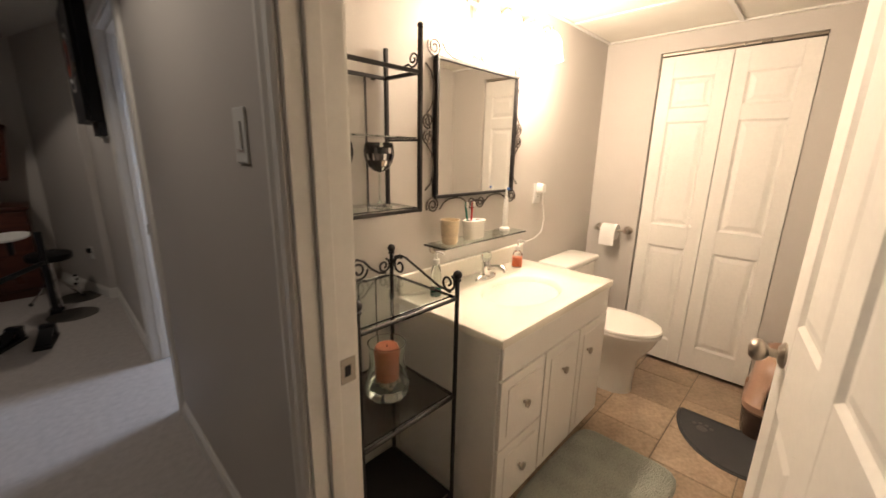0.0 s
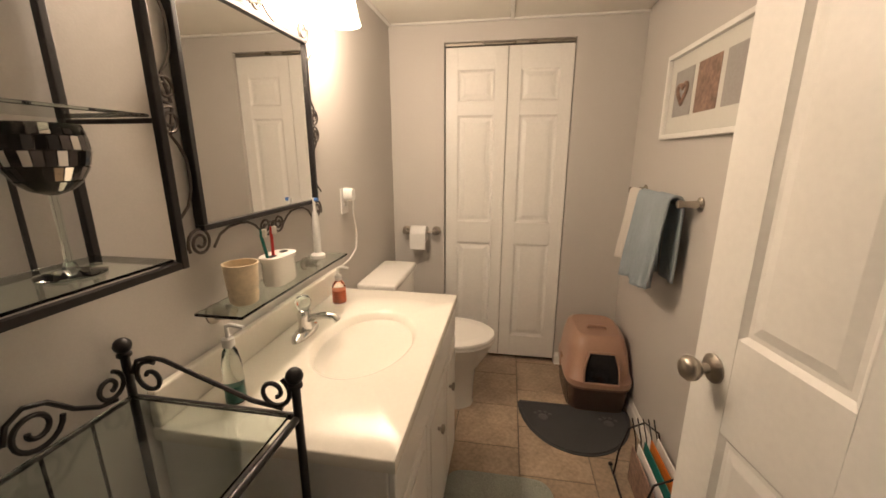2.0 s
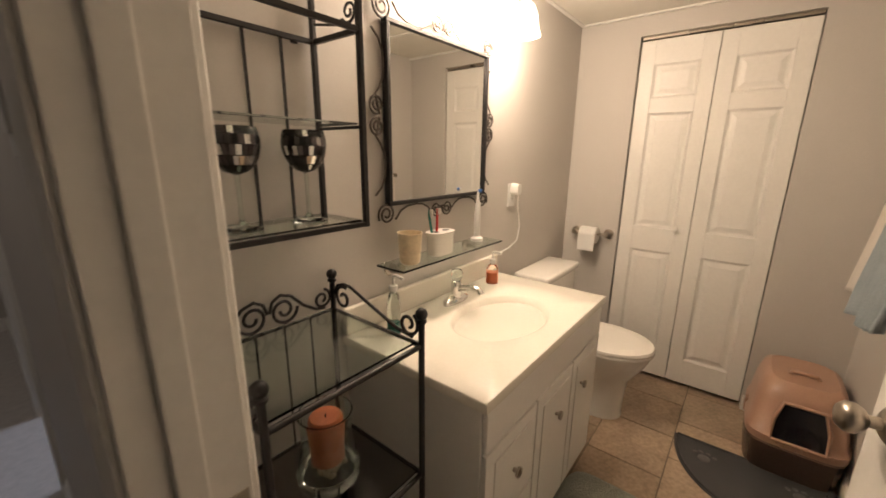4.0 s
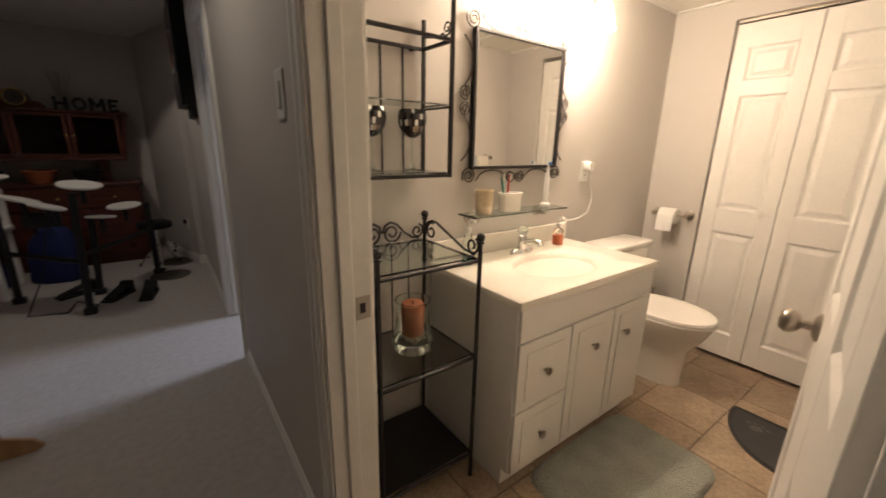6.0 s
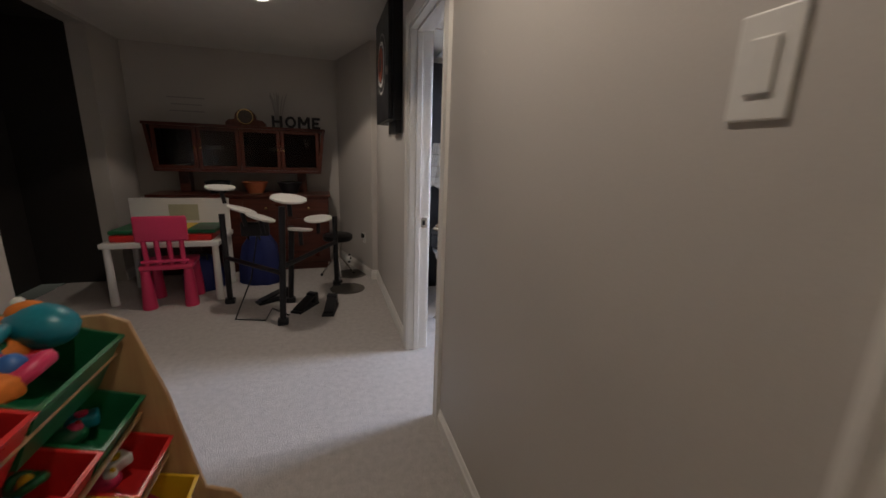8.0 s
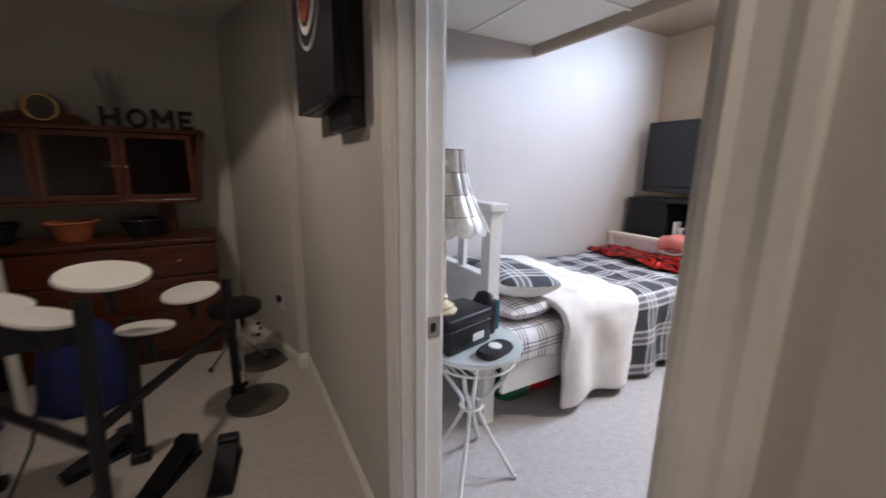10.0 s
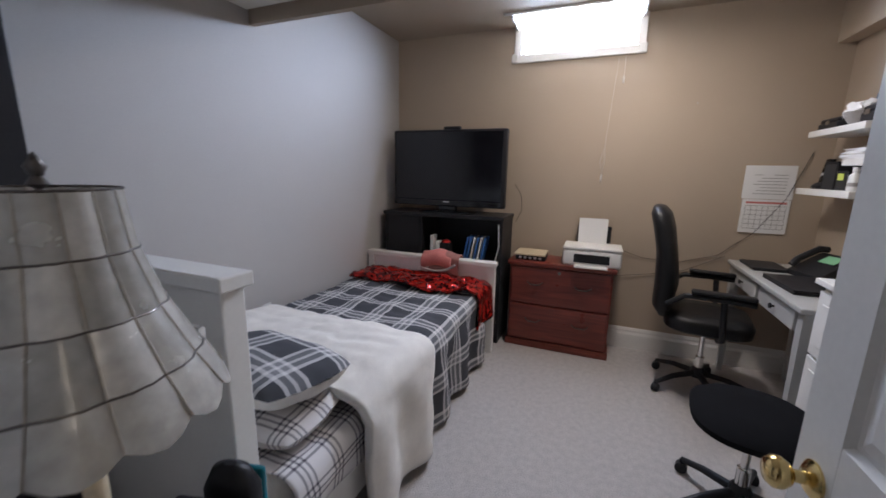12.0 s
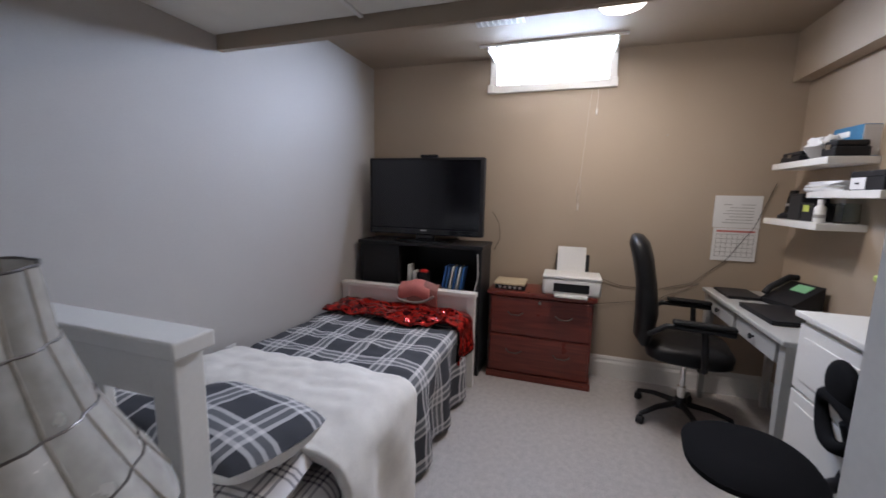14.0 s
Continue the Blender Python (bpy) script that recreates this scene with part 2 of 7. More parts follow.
cm.inputs["To Min"].default_value, cm.inputs["To Max"].default_value = 0.72, 1.3
nt.links.new(ci.outputs["Random"], cm.inputs["Value"])
nt.links.new(cm.outputs[0], ch.inputs["Value"])
nt.links.new(nt.nodes["Principled BSDF"].inputs["Base Color"].links[0].from_socket, ch.inputs["Color"])
nt.links.new(ch.outputs[0], nt.nodes["Principled BSDF"].inputs["Base Color"])
M_SOLDER = material("aged_solder", (0.30, 0.26, 0.21), 0.45, 0.4, var=0.2, scale=30)
M_BONE = material("aged_ivory_paint", (0.55, 0.45, 0.30), 0.45, var=0.2, scale=22)
M_SCREEN = material("tv_screen", (0.006, 0.006, 0.008), 0.14, var=0.0, bump=0.0)
M_DESK = material("pale_grey_lacquer", (0.44, 0.435, 0.415), 0.35, var=0.05)
M_SCREENGREEN = material("green_lcd", (0.25, 0.55, 0.30), 0.3, var=0.05)
M_PICTURE = material("picture_mat", (0.62, 0.61, 0.56), 0.7, var=0.03)
M_SEPIA = material("sepia_print", (0.24, 0.15, 0.11), 0.6, var=0.5, scale=18, fine=50)
M_GREYPRINT = material("grey_print", (0.35, 0.33, 0.31), 0.7, var=0.1)
# Near-black base colour that paints in the recess's lack of light.
M_DARK = material("painted_recess_dark", (0.02, 0.017, 0.015), 0.7, var=0.2)


# ---- mesh helpers ----
def part(name, bm, mat, parent=None, label="", smooth=True):
    """Links a bmesh as one mesh object under a thing or a part."""
    me = bpy.data.meshes.new(name)
    bmesh.ops.recalc_face_normals(bm, faces=bm.faces[:])
    bm.to_mesh(me)
    bm.free()
    me.materials.append(mat)
    if smooth:
        flat = [not p.use_smooth for p in me.polygons]
        me.set_sharp_from_angle(angle=radians(50))
        for p, f in zip(me.polygons, flat):
            p.use_smooth = not f
    ob = new(name, me)
    if parent:
        ob.parent = parent
    if label:
        ob["label"] = label
    return ob


def thing(name, label, category, at=(0, 0, 0), turn=0, group=""):
    ob = new(name)
    ob.empty_display_size = 0.05
    ob.matrix_world = pose(*at, 0, 0, turn)
    return tagged(ob, label, category, group)


def structure(ob, label):
    return tagged(ob, label, "", "", "structure")


def box(lo, hi, bevel=0.0, bm=None, seg=2):
    made = bm is None
    bm = bm or bmesh.new()
    tmp = bmesh.new()
    r = bmesh.ops.create_cube(tmp, size=1)
    s = [max(abs(b - a), 1e-4) for a, b in zip(lo, hi)]
    c = [(a + b) / 2 for a, b in zip(lo, hi)]
    bmesh.ops.scale(tmp, vec=s, verts=tmp.verts)
    bmesh.ops.translate(tmp, vec=c, verts=tmp.verts)
    if bevel:
        bmesh.ops.bevel(tmp, geom=tmp.edges[:], offset=min(bevel, min(s) * 0.45), segments=seg, affect="EDGES", profile=0.5)
    if seg > 2:
        for fc in tmp.faces:
            fc.smooth = True
    merge(bm, tmp)
    return bm


def merge(bm, tmp):
    me = bpy.data.meshes.new("tmp")
    tmp.to_mesh(me)
    tmp.free()
    bm.from_mesh(me)
    bpy.data.meshes.remove(me)


def lathe(profile, seg=24, at=(0, 0, 0), bm=None, squash=1.0, axis="z"):
    """Turned solid: profile of (radius, height)."""
    bm = bm or bmesh.new()
    rings = []
    for r, h in profile:
        ring = []
        for k in range(seg):
            a = 2 * math.pi * k / seg
            p = (r * math.cos(a), r * math.sin(a) * squash, h)
            if axis == "y":
                p = (p[0], p[2], p[1])
            elif axis == "x":
                p = (p[2], p[0], p[1])
            ring.append(bm.verts.new((p[0] + at[0], p[1] + at[1], p[2] + at[2])))
        rings.append(ring)
    for a, b in zip(rings, rings[1:]):
        for k in range(seg):
            bm.faces.new((a[k], a[(k + 1) % seg], b[(k + 1) % seg], b[k])).smooth = True
    if profile[0][0] > 1e-4:
        bm.faces.new(rings[0][::-1])
    if profile[-1][0] > 1e-4:
        bm.faces.new(rings[-1])
    bmesh.ops.remove_doubles(bm, verts=[v for r in rings for v in r], dist=1e-6)
    return bm


def ball(at, r, bm=None, scale=(1, 1, 1), seg=16):
    bm = bm or bmesh.new()
    tmp = bmesh.new()
    bmesh.ops.create_uvsphere(tmp, u_segments=seg, v_segments=max(6, seg // 2), radius=r)
    for fc in tmp.faces:
        fc.smooth = True
    bmesh.ops.scale(tmp, vec=scale, verts=tmp.verts)
    bmesh.ops.translate(tmp, vec=at, verts=tmp.verts)
    merge(bm, tmp)
    return bm


def tube(points, r, seg=8, bm=None, closed=False, taper=None):
    """A round bar swept along points."""
    bm = bm or bmesh.new()
    pts = [Vector(p) for p in points]
    n = len(pts)
    rings = []
    side = None
    for i, p in enumerate(pts):
        if closed:
            d = pts[(i + 1) % n] - pts[i - 1]
        else:
            d = pts[min(i + 1, n - 1)] - pts[max(i - 1, 0)]
        d.normalize()
        if side is None:
            side = d.orthogonal().normalized()
        else:
            side = (side - d * side.dot(d))
            side = side.normalized() if side.length > 1e-6 else d.orthogonal().normalized()
        up = d.cross(side)
        rad = r if taper is None else taper(i / max(1, n - 1)) * r
        rings.append([bm.verts.new(p + (side * math.cos(2 * math.pi * k / seg) + up * math.sin(2 * math.pi * k / seg)) * rad) for k in range(seg)])
    pairs = list(zip(rings, rings[1:])) + ([(rings[-1], rings[0])] if closed else [])
    for a, b in pairs:
        for k in range(seg):
            bm.faces.new((a[k], a[(k + 1) % seg], b[(k + 1) % seg], b[k])).smooth = True
    if not closed:
        bm.faces.new(rings[0][::-1])
        bm.faces.new(rings[-1])
    return bm


def prism(outline, lo, hi, axis="z", bm=None, bevel=0.0):
    """Outline of 2D points, pushed from lo to hi along an axis."""
    tmp = bmesh.new()

    def at(p, h):
        return {"z": (p[0], p[1], h), "y": (p[0], h, p[1]), "x": (h, p[0], p[1])}[axis]
    a = [tmp.verts.new(at(p, lo)) for p in outline]
    b = [tmp.verts.new(at(p, hi)) for p in outline]
    n = len(outline)
    tmp.faces.new(a[::-1])
    tmp.faces.new(b)
    for k in range(n):
        tmp.faces.new((a[k], a[(k + 1) % n], b[(k + 1) % n], b[k]))
    if bevel:
        bmesh.ops.recalc_face_normals(tmp, faces=tmp.faces[:])
        bmesh.ops.bevel(tmp, geom=tmp.edges[:], offset=bevel, segments=2, affect="EDGES", profile=0.5)
    bm = bm or bmesh.new()
    merge(bm, tmp)
    return bm


def loft(rings, bm=None, cap=True):
    """Skin over rings of equal length."""
    bm = bm or bmesh.new()
    vs = [[bm.verts.new(p) for p in ring] for ring in rings]
    for a, b in zip(vs, vs[1:]):
        n = len(a)
        for k in range(n):
            bm.faces.new((a[k], a[(k + 1) % n], b[(k + 1) % n], b[k])).smooth = n > 6
    if cap:
        bm.faces.new(vs[0][::-1])
        bm.faces.new(vs[-1])
    return bm


def oval(cx, cy, rx, ry, z, n=32, power=2.0):
    out = []
    for k in range(n):
        a = 2 * math.pi * k / n
        c, s = math.cos(a), math.sin(a)
        out.append((cx + rx * math.copysign(abs(c) ** (2 / power), c), cy + ry * math.copysign(abs(s) ** (2 / power), s), z))
    return out


def sheet(fn, nu, nv, thick=0.0, uvs=None):
    """Cloth: fn(u, v) for u, v in 0..1, with UVs in metres and some thickness."""
    bm = bmesh.new()
    layer = bm.loops.layers.uv.new("UVMap")
    g = [[bm.verts.new(fn(i / nu, j / nv)) for j in range(nv + 1)] for i in range(nu + 1)]
    coords = {}
    for i in range(nu + 1):
        for j in range(nv + 1):
            coords[g[i][j]] = uvs(i / nu, j / nv) if uvs else (i / nu, j / nv)
    for i in range(nu):
        for j in range(nv):
            fc = bm.faces.new((g[i][j], g[i + 1][j], g[i + 1][j + 1], g[i][j + 1]))
            fc.smooth = True
            for lp in fc.loops:
                lp[layer].uv = coords[lp.vert]
    return bm


def solidify(ob, t):
    md = ob.modifiers.new("thickness", "SOLIDIFY")
    md.thickness, md.offset = t, 0
    return ob


def spiral(c, r0, r1, turns, a0, plane, n=22):
    """Flat scroll around c; plane maps (u, v) to a point."""
    return [plane(c[0] + (r0 + (r1 - r0) * k / n) * math.cos(a0 + turns * 2 * math.pi * k / n),
                  c[1] + (r0 + (r1 - r0) * k / n) * math.sin(a0 + turns * 2 * math.pi * k / n)) for k in range(n + 1)]


# ---- setting ----
def wall(name, boxes, mat, label):
    bm = bmesh.new()
    for lo, hi in boxes:
        box(lo, hi, 0, bm)
    return structure(part(name, bm, mat, smooth=False), label)


TOP = 2.95
floor = structure(part("floor", box((-2.6, -3.0, -0.12), (4.3, 6.0, 0.0)), M_CARPET, smooth=False), "beige cut-pile carpet over the basement floor")
wall("wall_hall", [((0.39, -3.0, 0), (0.51, -0.37, TOP)), ((0.39, -0.37, 2.06), (0.51, 0.56, TOP)), ((0.39, 0.56, 0), (0.51, 2.11, TOP)),
                   ((0.39, 2.11, 2.06), (0.51, 2.86, TOP)), ((0.39, 2.86, 0), (0.51, 4.5, TOP))], M_GREY, "grey painted partition with two door openings")
bmf = prism([(0.335, 4.5), (0.51, 4.5), (0.51, 6.0), (0.0, 5.62)], 0, TOP)
structure(part("wall_alcove", bmf, M_GREY, smooth=False), "grey painted wall running at a slight angle beside the hutch")
wall("wall_hutch", [((-2.7, 5.5, 0), (0.06, 5.62, TOP))], M_GREY, "grey painted end wall behind the hutch")
wall("wall_playroom", [((-2.25, 4.92, 0), (-2.1, 5.5, TOP)), ((-2.25, 3.5, 2.36), (-2.1, 4.92, TOP)), ((-2.25, -3.0, 0), (-2.1, 3.5, TOP))], M_GREY, "grey painted side wall of the play room")
# Box behind the opening; its walls are coloured near-black for unlit space.
wall("wall_shade_recess", [((-2.9, 3.4, 0), (-2.8, 5.02, TOP)), ((-2.8, 4.92, 0), (-2.25, 5.02, TOP)), ((-2.8, 3.4, 0), (-2.25, 3.5, TOP)), ((-2.8, 3.5, 2.37), (-2.25, 4.92, 2.388))], M_DARK, "recess behind an opening, its unlit dark painted near-black")
wall("wall_stair", [((-2.25, -3.1, 0), (0.51, -3.0, TOP))], M_GREY, "grey painted wall closing the hall")
wall("wall_bath_side", [((0.51, -0.57, 0), (3.6, -0.45, TOP))], M_GREY, "grey painted bathroom side wall")
wall("wall_vanity", [((0.51, 1.015, 0), (3.6, 1.12, TOP))], M_GREY, "grey painted wall behind the vanity")
wall("wall_closet", [((2.88, -0.45, 0), (2.98, -0.085, TOP)), ((2.88, -0.085, 2.04), (2.98, 0.675, TOP)), ((2.88, 0.675, 0), (2.98, 1.015, TOP))], M_GREY, "grey painted end wall with a closet opening")
wall("wall_closet_back", [((3.5, -0.45, 0), (3.6, 1.015, TOP))], M_GREY, "grey wall at the back of the closet")
wall("wall_bedroom_right", [((0.51, 1.12, 0), (4.05, 1.14, TOP))], M_TAN, "tan painted bedroom wall")
wall("wall_bedroom_left", [((0.51, 4.43, 0), (4.05, 4.55, TOP))], M_LILAC, "cool grey painted bedroom wall beside the bed")
wall("wall_bedroom_door", [((0.51, 2.93, 0), (0.514, 4.43, TOP))], M_LILAC, "cool grey painted bedroom wall beside the door")
W0, W1, WZ0, WZ1 = 2.41, 3.27, 2.40, 2.78
wall("wall_window", [((3.895, 1.14, 0), (4.05, 4.43, WZ0)), ((3.895, 1.14, WZ0), (4.05, W0, TOP)), ((3.895, W1, WZ0), (4.05, 4.43, TOP)),
                     ((3.895, W0, WZ1), (4.05, W1, TOP))], M_TAN, "tan painted wall with a high basement window")
# ceilings
wall("ceiling_hall", [((-2.9, -3.0, 2.39), (0.39, 5.62, 2.5))], M_CEIL, "off-white hall ceiling")
bm = bmesh.new()
box((0.51, -0.45, 2.16), (2.88, 1.015, 2.2), 0, bm)
for x in (0.51, 1.12, 1.73, 2.34):
    for y0, y1 in ((-0.45, 0.28), (0.28, 1.015)):
        box((x + 0.012, y0 + 0.012, 2.15), (min(x + 0.598, 2.88), y1 - 0.012, 2.159), 0.003, bm, 1)
structure(part("ceiling_bath", bm, M_CEILTILE), "cream suspended tile ceiling of the bathroom")
bm = bmesh.new()
for x in (1.12, 1.73, 2.34):
    box((x - 0.012, -0.45, 2.143), (x + 0.012, 1.015, 2.152), 0.002, bm, 1)
box((0.51, 0.268, 2.1425), (2.88, 0.292, 2.1515), 0.002, bm, 1)
box((2.855, -0.45, 2.14), (2.88, 1.015, 2.15), 0.002, bm, 1)
box((0.51, 0.992, 2.1405), (2.855, 1.015, 2.1505), 0.002, bm, 1)
structure(part("trim_ceiling_grid", bm, M_TRIM), "white metal grid of the suspended ceiling")
bm = bmesh.new()
box((0.51, 1.14, 2.30), (2.19, 4.43, 2.36), 0, bm)
for x0, x1 in ((0.51, 0.97), (0.97, 1.58), (1.58, 2.19)):
    for k in range(3):
        y0 = 1.14 + k * 1.22
        box((x0 + 0.01, y0 + 0.01, 2.285), (x1 - 0.01, min(y0 + 1.21, 4.43), 2.298), 0.003, bm, 1)
structure(part("ceiling_bedroom_near", bm, M_CEILTILE), "white suspended tile ceiling by the bedroom door")
bm = bmesh.new()
for x in (0.97, 1.58):
    box((x - 0.012, 1.14, 2.277), (x + 0.012, 4.43, 2.287), 0.002, bm, 1)
for y in (2.36, 3.58):
    box((0.51, y - 0.012, 2.276), (2.19, y + 0.012, 2.286), 0.002, bm, 1)
structure(part("trim_bedroom_grid", bm, M_TRIM), "white metal grid of the suspended ceiling")
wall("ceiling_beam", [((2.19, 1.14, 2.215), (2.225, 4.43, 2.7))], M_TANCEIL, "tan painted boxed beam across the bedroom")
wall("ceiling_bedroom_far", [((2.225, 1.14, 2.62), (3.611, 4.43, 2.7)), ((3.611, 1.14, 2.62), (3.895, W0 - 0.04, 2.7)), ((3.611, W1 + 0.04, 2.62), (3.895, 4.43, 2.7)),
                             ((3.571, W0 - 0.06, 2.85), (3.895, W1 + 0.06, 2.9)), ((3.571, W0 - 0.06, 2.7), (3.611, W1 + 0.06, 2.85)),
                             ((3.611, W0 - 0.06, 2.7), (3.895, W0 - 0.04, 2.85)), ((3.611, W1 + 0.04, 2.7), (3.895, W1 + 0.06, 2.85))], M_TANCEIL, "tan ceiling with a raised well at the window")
wall("ceiling_bulkhead", [((2.225, 1.14, 2.30), (3.895, 1.24, 2.62))], M_TAN, "tan boxed bulkhead over the desk")
wall("ceiling_closet", [((2.98, -0.45, 2.3), (3.5, 1.015, 2.4))], M_CEIL, "closet ceiling")


def baseboard(x0, y0, x1, y1, h=0.10, side=1, depth=0.014):
    """Moulded skirting along a line, proud on the left (1) or right (-1)."""
    L = math.hypot(x1 - x0, y1 - y0)
    prof = [(0, 0), (depth, 0), (depth, h * 0.68), (depth * 0.55, h * 0.8), (depth * 0.6, h * 0.88), (depth * 0.25, h), (0, h)]
    ob = part("baseboard", prism([(side * a, b) for a, b in prof], 0, L, "x"), M_TRIM)
    ob.matrix_world = pose(x0, y0, 0.0, 0, 0, math.degrees(math.atan2(y1 - y0, x1 - x0)))
    return structure(ob, "white moulded baseboard")


baseboard(0.39, 0.64, 0.39, 2.03)
baseboard(0.39, 2.94, 0.39, 4.5)
baseboard(0.335, 4.51, 0.0, 5.62)
baseboard(0.33, 4.49, 0.39, 4.49, side=-1)
baseboard(-2.1, 4.92, -2.1, 5.5, side=-1)
baseboard(-2.1, -3, -2.1, 3.5, side=-1)
baseboard(0.39, -3, 0.39, -0.45)
baseboard(1.3, -0.45, 2.88, -0.45, 0.09)
baseboard(2.88, -0.45, 2.88, -0.09, 0.09)
baseboard(2.88, 0.68, 2.88, 1.015, 0.09)
baseboard(3.895, 1.14, 3.895, 4.43, 0.18, depth=0.02)
baseboard(0.51, 4.43, 3.895, 4.43, 0.18, side=-1, depth=0.02)
baseboard(2.4, 1.14, 3.895, 1.14, 0.18, depth=0.02)


def door_frame(name, y0, y1, label, latch_y, latch_side):
    """Jambs, stops and moulded casings round an opening in the hall wall, with a strike plate."""
    e = structure(new(name), label)
    H = 2.06
    for y, s in ((y0, 1), (y1, -1)):
        part("jamb", box((0.385, min(y, y + s * 0.018), 0), (0.515, max(y, y + s * 0.018), H), 0.002), M_TRIM, e)
        part("stop", box((0.425, min(y + s * 0.019, y + s * 0.031), 0), (0.46, max(y + s * 0.019, y + s * 0.031), H - 0.031), 0.003), M_TRIM, e)
        for x, d in ((0.39, -1), (0.514, 1)):
            prof = [(0, 0), (0.012, 0), (0.018, 0.012), (0.013, 0.022), (0.013, 0.045), (0.018, 0.058), (0.016, 0.074), (0, 0.076)]
            out = [(x + d * a, (y + s * 0.006) - s * b) for a, b in prof]
            part("casing", prism(out, 0, H + 0.07), M_TRIM, e)
    part("head_jamb", box((0.386, y0 + 0.019, H - 0.018), (0.514, y1 - 0.019, H)), M_TRIM, e)
    part("head_stop", box((0.425, y0 + 0.019, H - 0.03), (0.46, y1 - 0.019, H - 0.019)), M_TRIM, e)
    for x0, x1 in ((0.374, 0.389), (0.5145, 0.53)):
        part("head_casing", box((x0, y0 + 0.007, H - 0.006), (x1, y1 - 0.007, H + 0.066), 0.004), M_TRIM, e)
    ya = latch_y + latch_side * 0.0185
    plate = part("strike_plate", box((0.468, min(ya, ya + latch_side * 0.002), 0.87), (0.508, max(ya, ya + latch_side * 0.002), 0.935), 0.0008), M_NICKEL, e, "worn metal strike plate")
    yb = latch_y + latch_side * 0.0206
    part("latch_hole", box((0.478, min(yb, yb + latch_side * 0.001), 0.888), (0.494, max(yb, yb + latch_side * 0.001), 0.916)), M_BLACK, plate)
    return e


door_frame("door_1", -0.37, 0.56, "white painted door frame of the bathroom", 0.56, -1)
door_frame("door_2", 2.11, 2.86, "white painted door frame of the bedroom", 2.86, -1)


def door_leaf(name, label, w, h, rows, cols, mat, t=0.035, gap=0.11, flat=False):
    """Panelled leaf in its own space: x across, y thickness, z up, with bevelled sunk panels on both faces."""
    e = thing(name, label, "door")
    bm = bmesh.new()
    cw = (w - gap * (cols + 1)) / cols
    xs = [gap + k * (cw + gap) for k in range(cols)]
    for k in range(cols + 1):
        x0 = 0 if k == 0 else xs[k - 1] + cw
        x1 = w if k == cols else xs[k]
        box((x0, -t / 2, 0), (x1, t / 2, h), 0.0015, bm, 1)
    zs = sorted(rows)
    edges = [0] + [z for r in zs for z in r] + [h]
    for x in xs:
        for a, b in zip(edges[::2], edges[1::2]):
            box((x, -t / 2 + 0.0003, a), (x + cw, t / 2 - 0.0003, b), 0, bm)
    part("leaf", bm, mat, e)
    for x in xs:
        for a, b in zs:
            tmp = bmesh.new()
            for s in (1, -1):
                d0, d1, d2 = s * (t / 2 - 0.0005), s * (t / 2 - 0.009), s * (t / 2 - 0.003)
                rings = []
                for ins, d in ((0, d0), (0.012, d1), (0.022, d1), (0.045, d2)):
                    rings.append([(x + ins, d, a + ins), (x + cw - ins, d, a + ins), (x + cw - ins, d, b - ins), (x + ins, d, b - ins)])
                vs = [[tmp.verts.new(p) for p in r] for r in rings]
                for q, r in zip(vs, vs[1:]):
                    for k in range(4):
                        tmp.faces.new((q[k], q[(k + 1) % 4], r[(k + 1) % 4], r[k]))
                tmp.faces.new(vs[-1])
            part("panel", tmp, mat, e, smooth=False)
    return e


def knob_set(parent, x, z, t, mat, oval_knob=True):
    for s in (1, -1):
        prof = [(0.0, 0), (0.033, 0), (0.033, 0.004), (0.022, 0.012), (0.011, 0.014), (0.011, 0.03), (0.02, 0.036), (0.028, 0.048), (0.028, 0.06), (0.02, 0.07), (0.0, 0.073)]
        part("knob", lathe([(r, s * (t / 2 + d)) for r, d in prof], 24, (x, 0, z), axis="y"), mat, parent, "round metal door knob")


bath_door = door_leaf("bathroom_door", "white painted panelled door with nickel knob, standing open", 0.81, 2.02,
                      [(0.24, 0.80), (1.02, 1.86)], 2, M_TRIM, gap=0.115)
knob_set(bath_door, 0.745, 0.925, 0.035, M_NICKEL)
part("latch_plate", box((0.8101, -0.012, 0.89), (0.812, 0.012, 0.96)), M_NICKEL, bath_door)
bath_door.matrix_world = pose(0.535, -0.338, 0.012, 0, 0, 9.3)
bed_door = door_leaf("bedroom_door", "white painted panelled door with brass knob, standing open", 0.77, 2.02,
                     [(0.24, 0.80), (1.02, 1.86)], 2, M_TRIM, gap=0.11)
knob_set(bed_door, 0.705, 0.925, 0.035, M_BRASS)
bed_door.matrix_world = pose(0.535, 2.125, 0.012, 0, 0, 2.5)

# closet bifold pair
for k, y in enumerate((0.668, 0.292)):
    leaf = door_leaf("bifold_door", "white six-panel bifold closet door leaf, closed", 0.372, 1.985,
                     [(0.15, 0.80), (0.94, 1.60), (1.68, 1.86)], 1, M_TRIM, t=0.03, gap=0.075)
    leaf["group"] = "bifold closet doors"
    leaf.matrix_world = pose(2.915, y, 0.03, 0, 0, -90)
    if k == 0:
        part("pull", lathe([(0.0, 0.0), (0.008, 0), (0.007, -0.012), (0.016, -0.02), (0.016, -0.027), (0.0, -0.032)], 16, (0.30, -0.015, 0.95), axis="y"), M_TRIM, leaf)
structure(part("trim_bifold_track", box((2.9, -0.08, 2.022), (2.93, 0.67, 2.039), 0.002), M_NICKEL), "metal track above the closet doors")

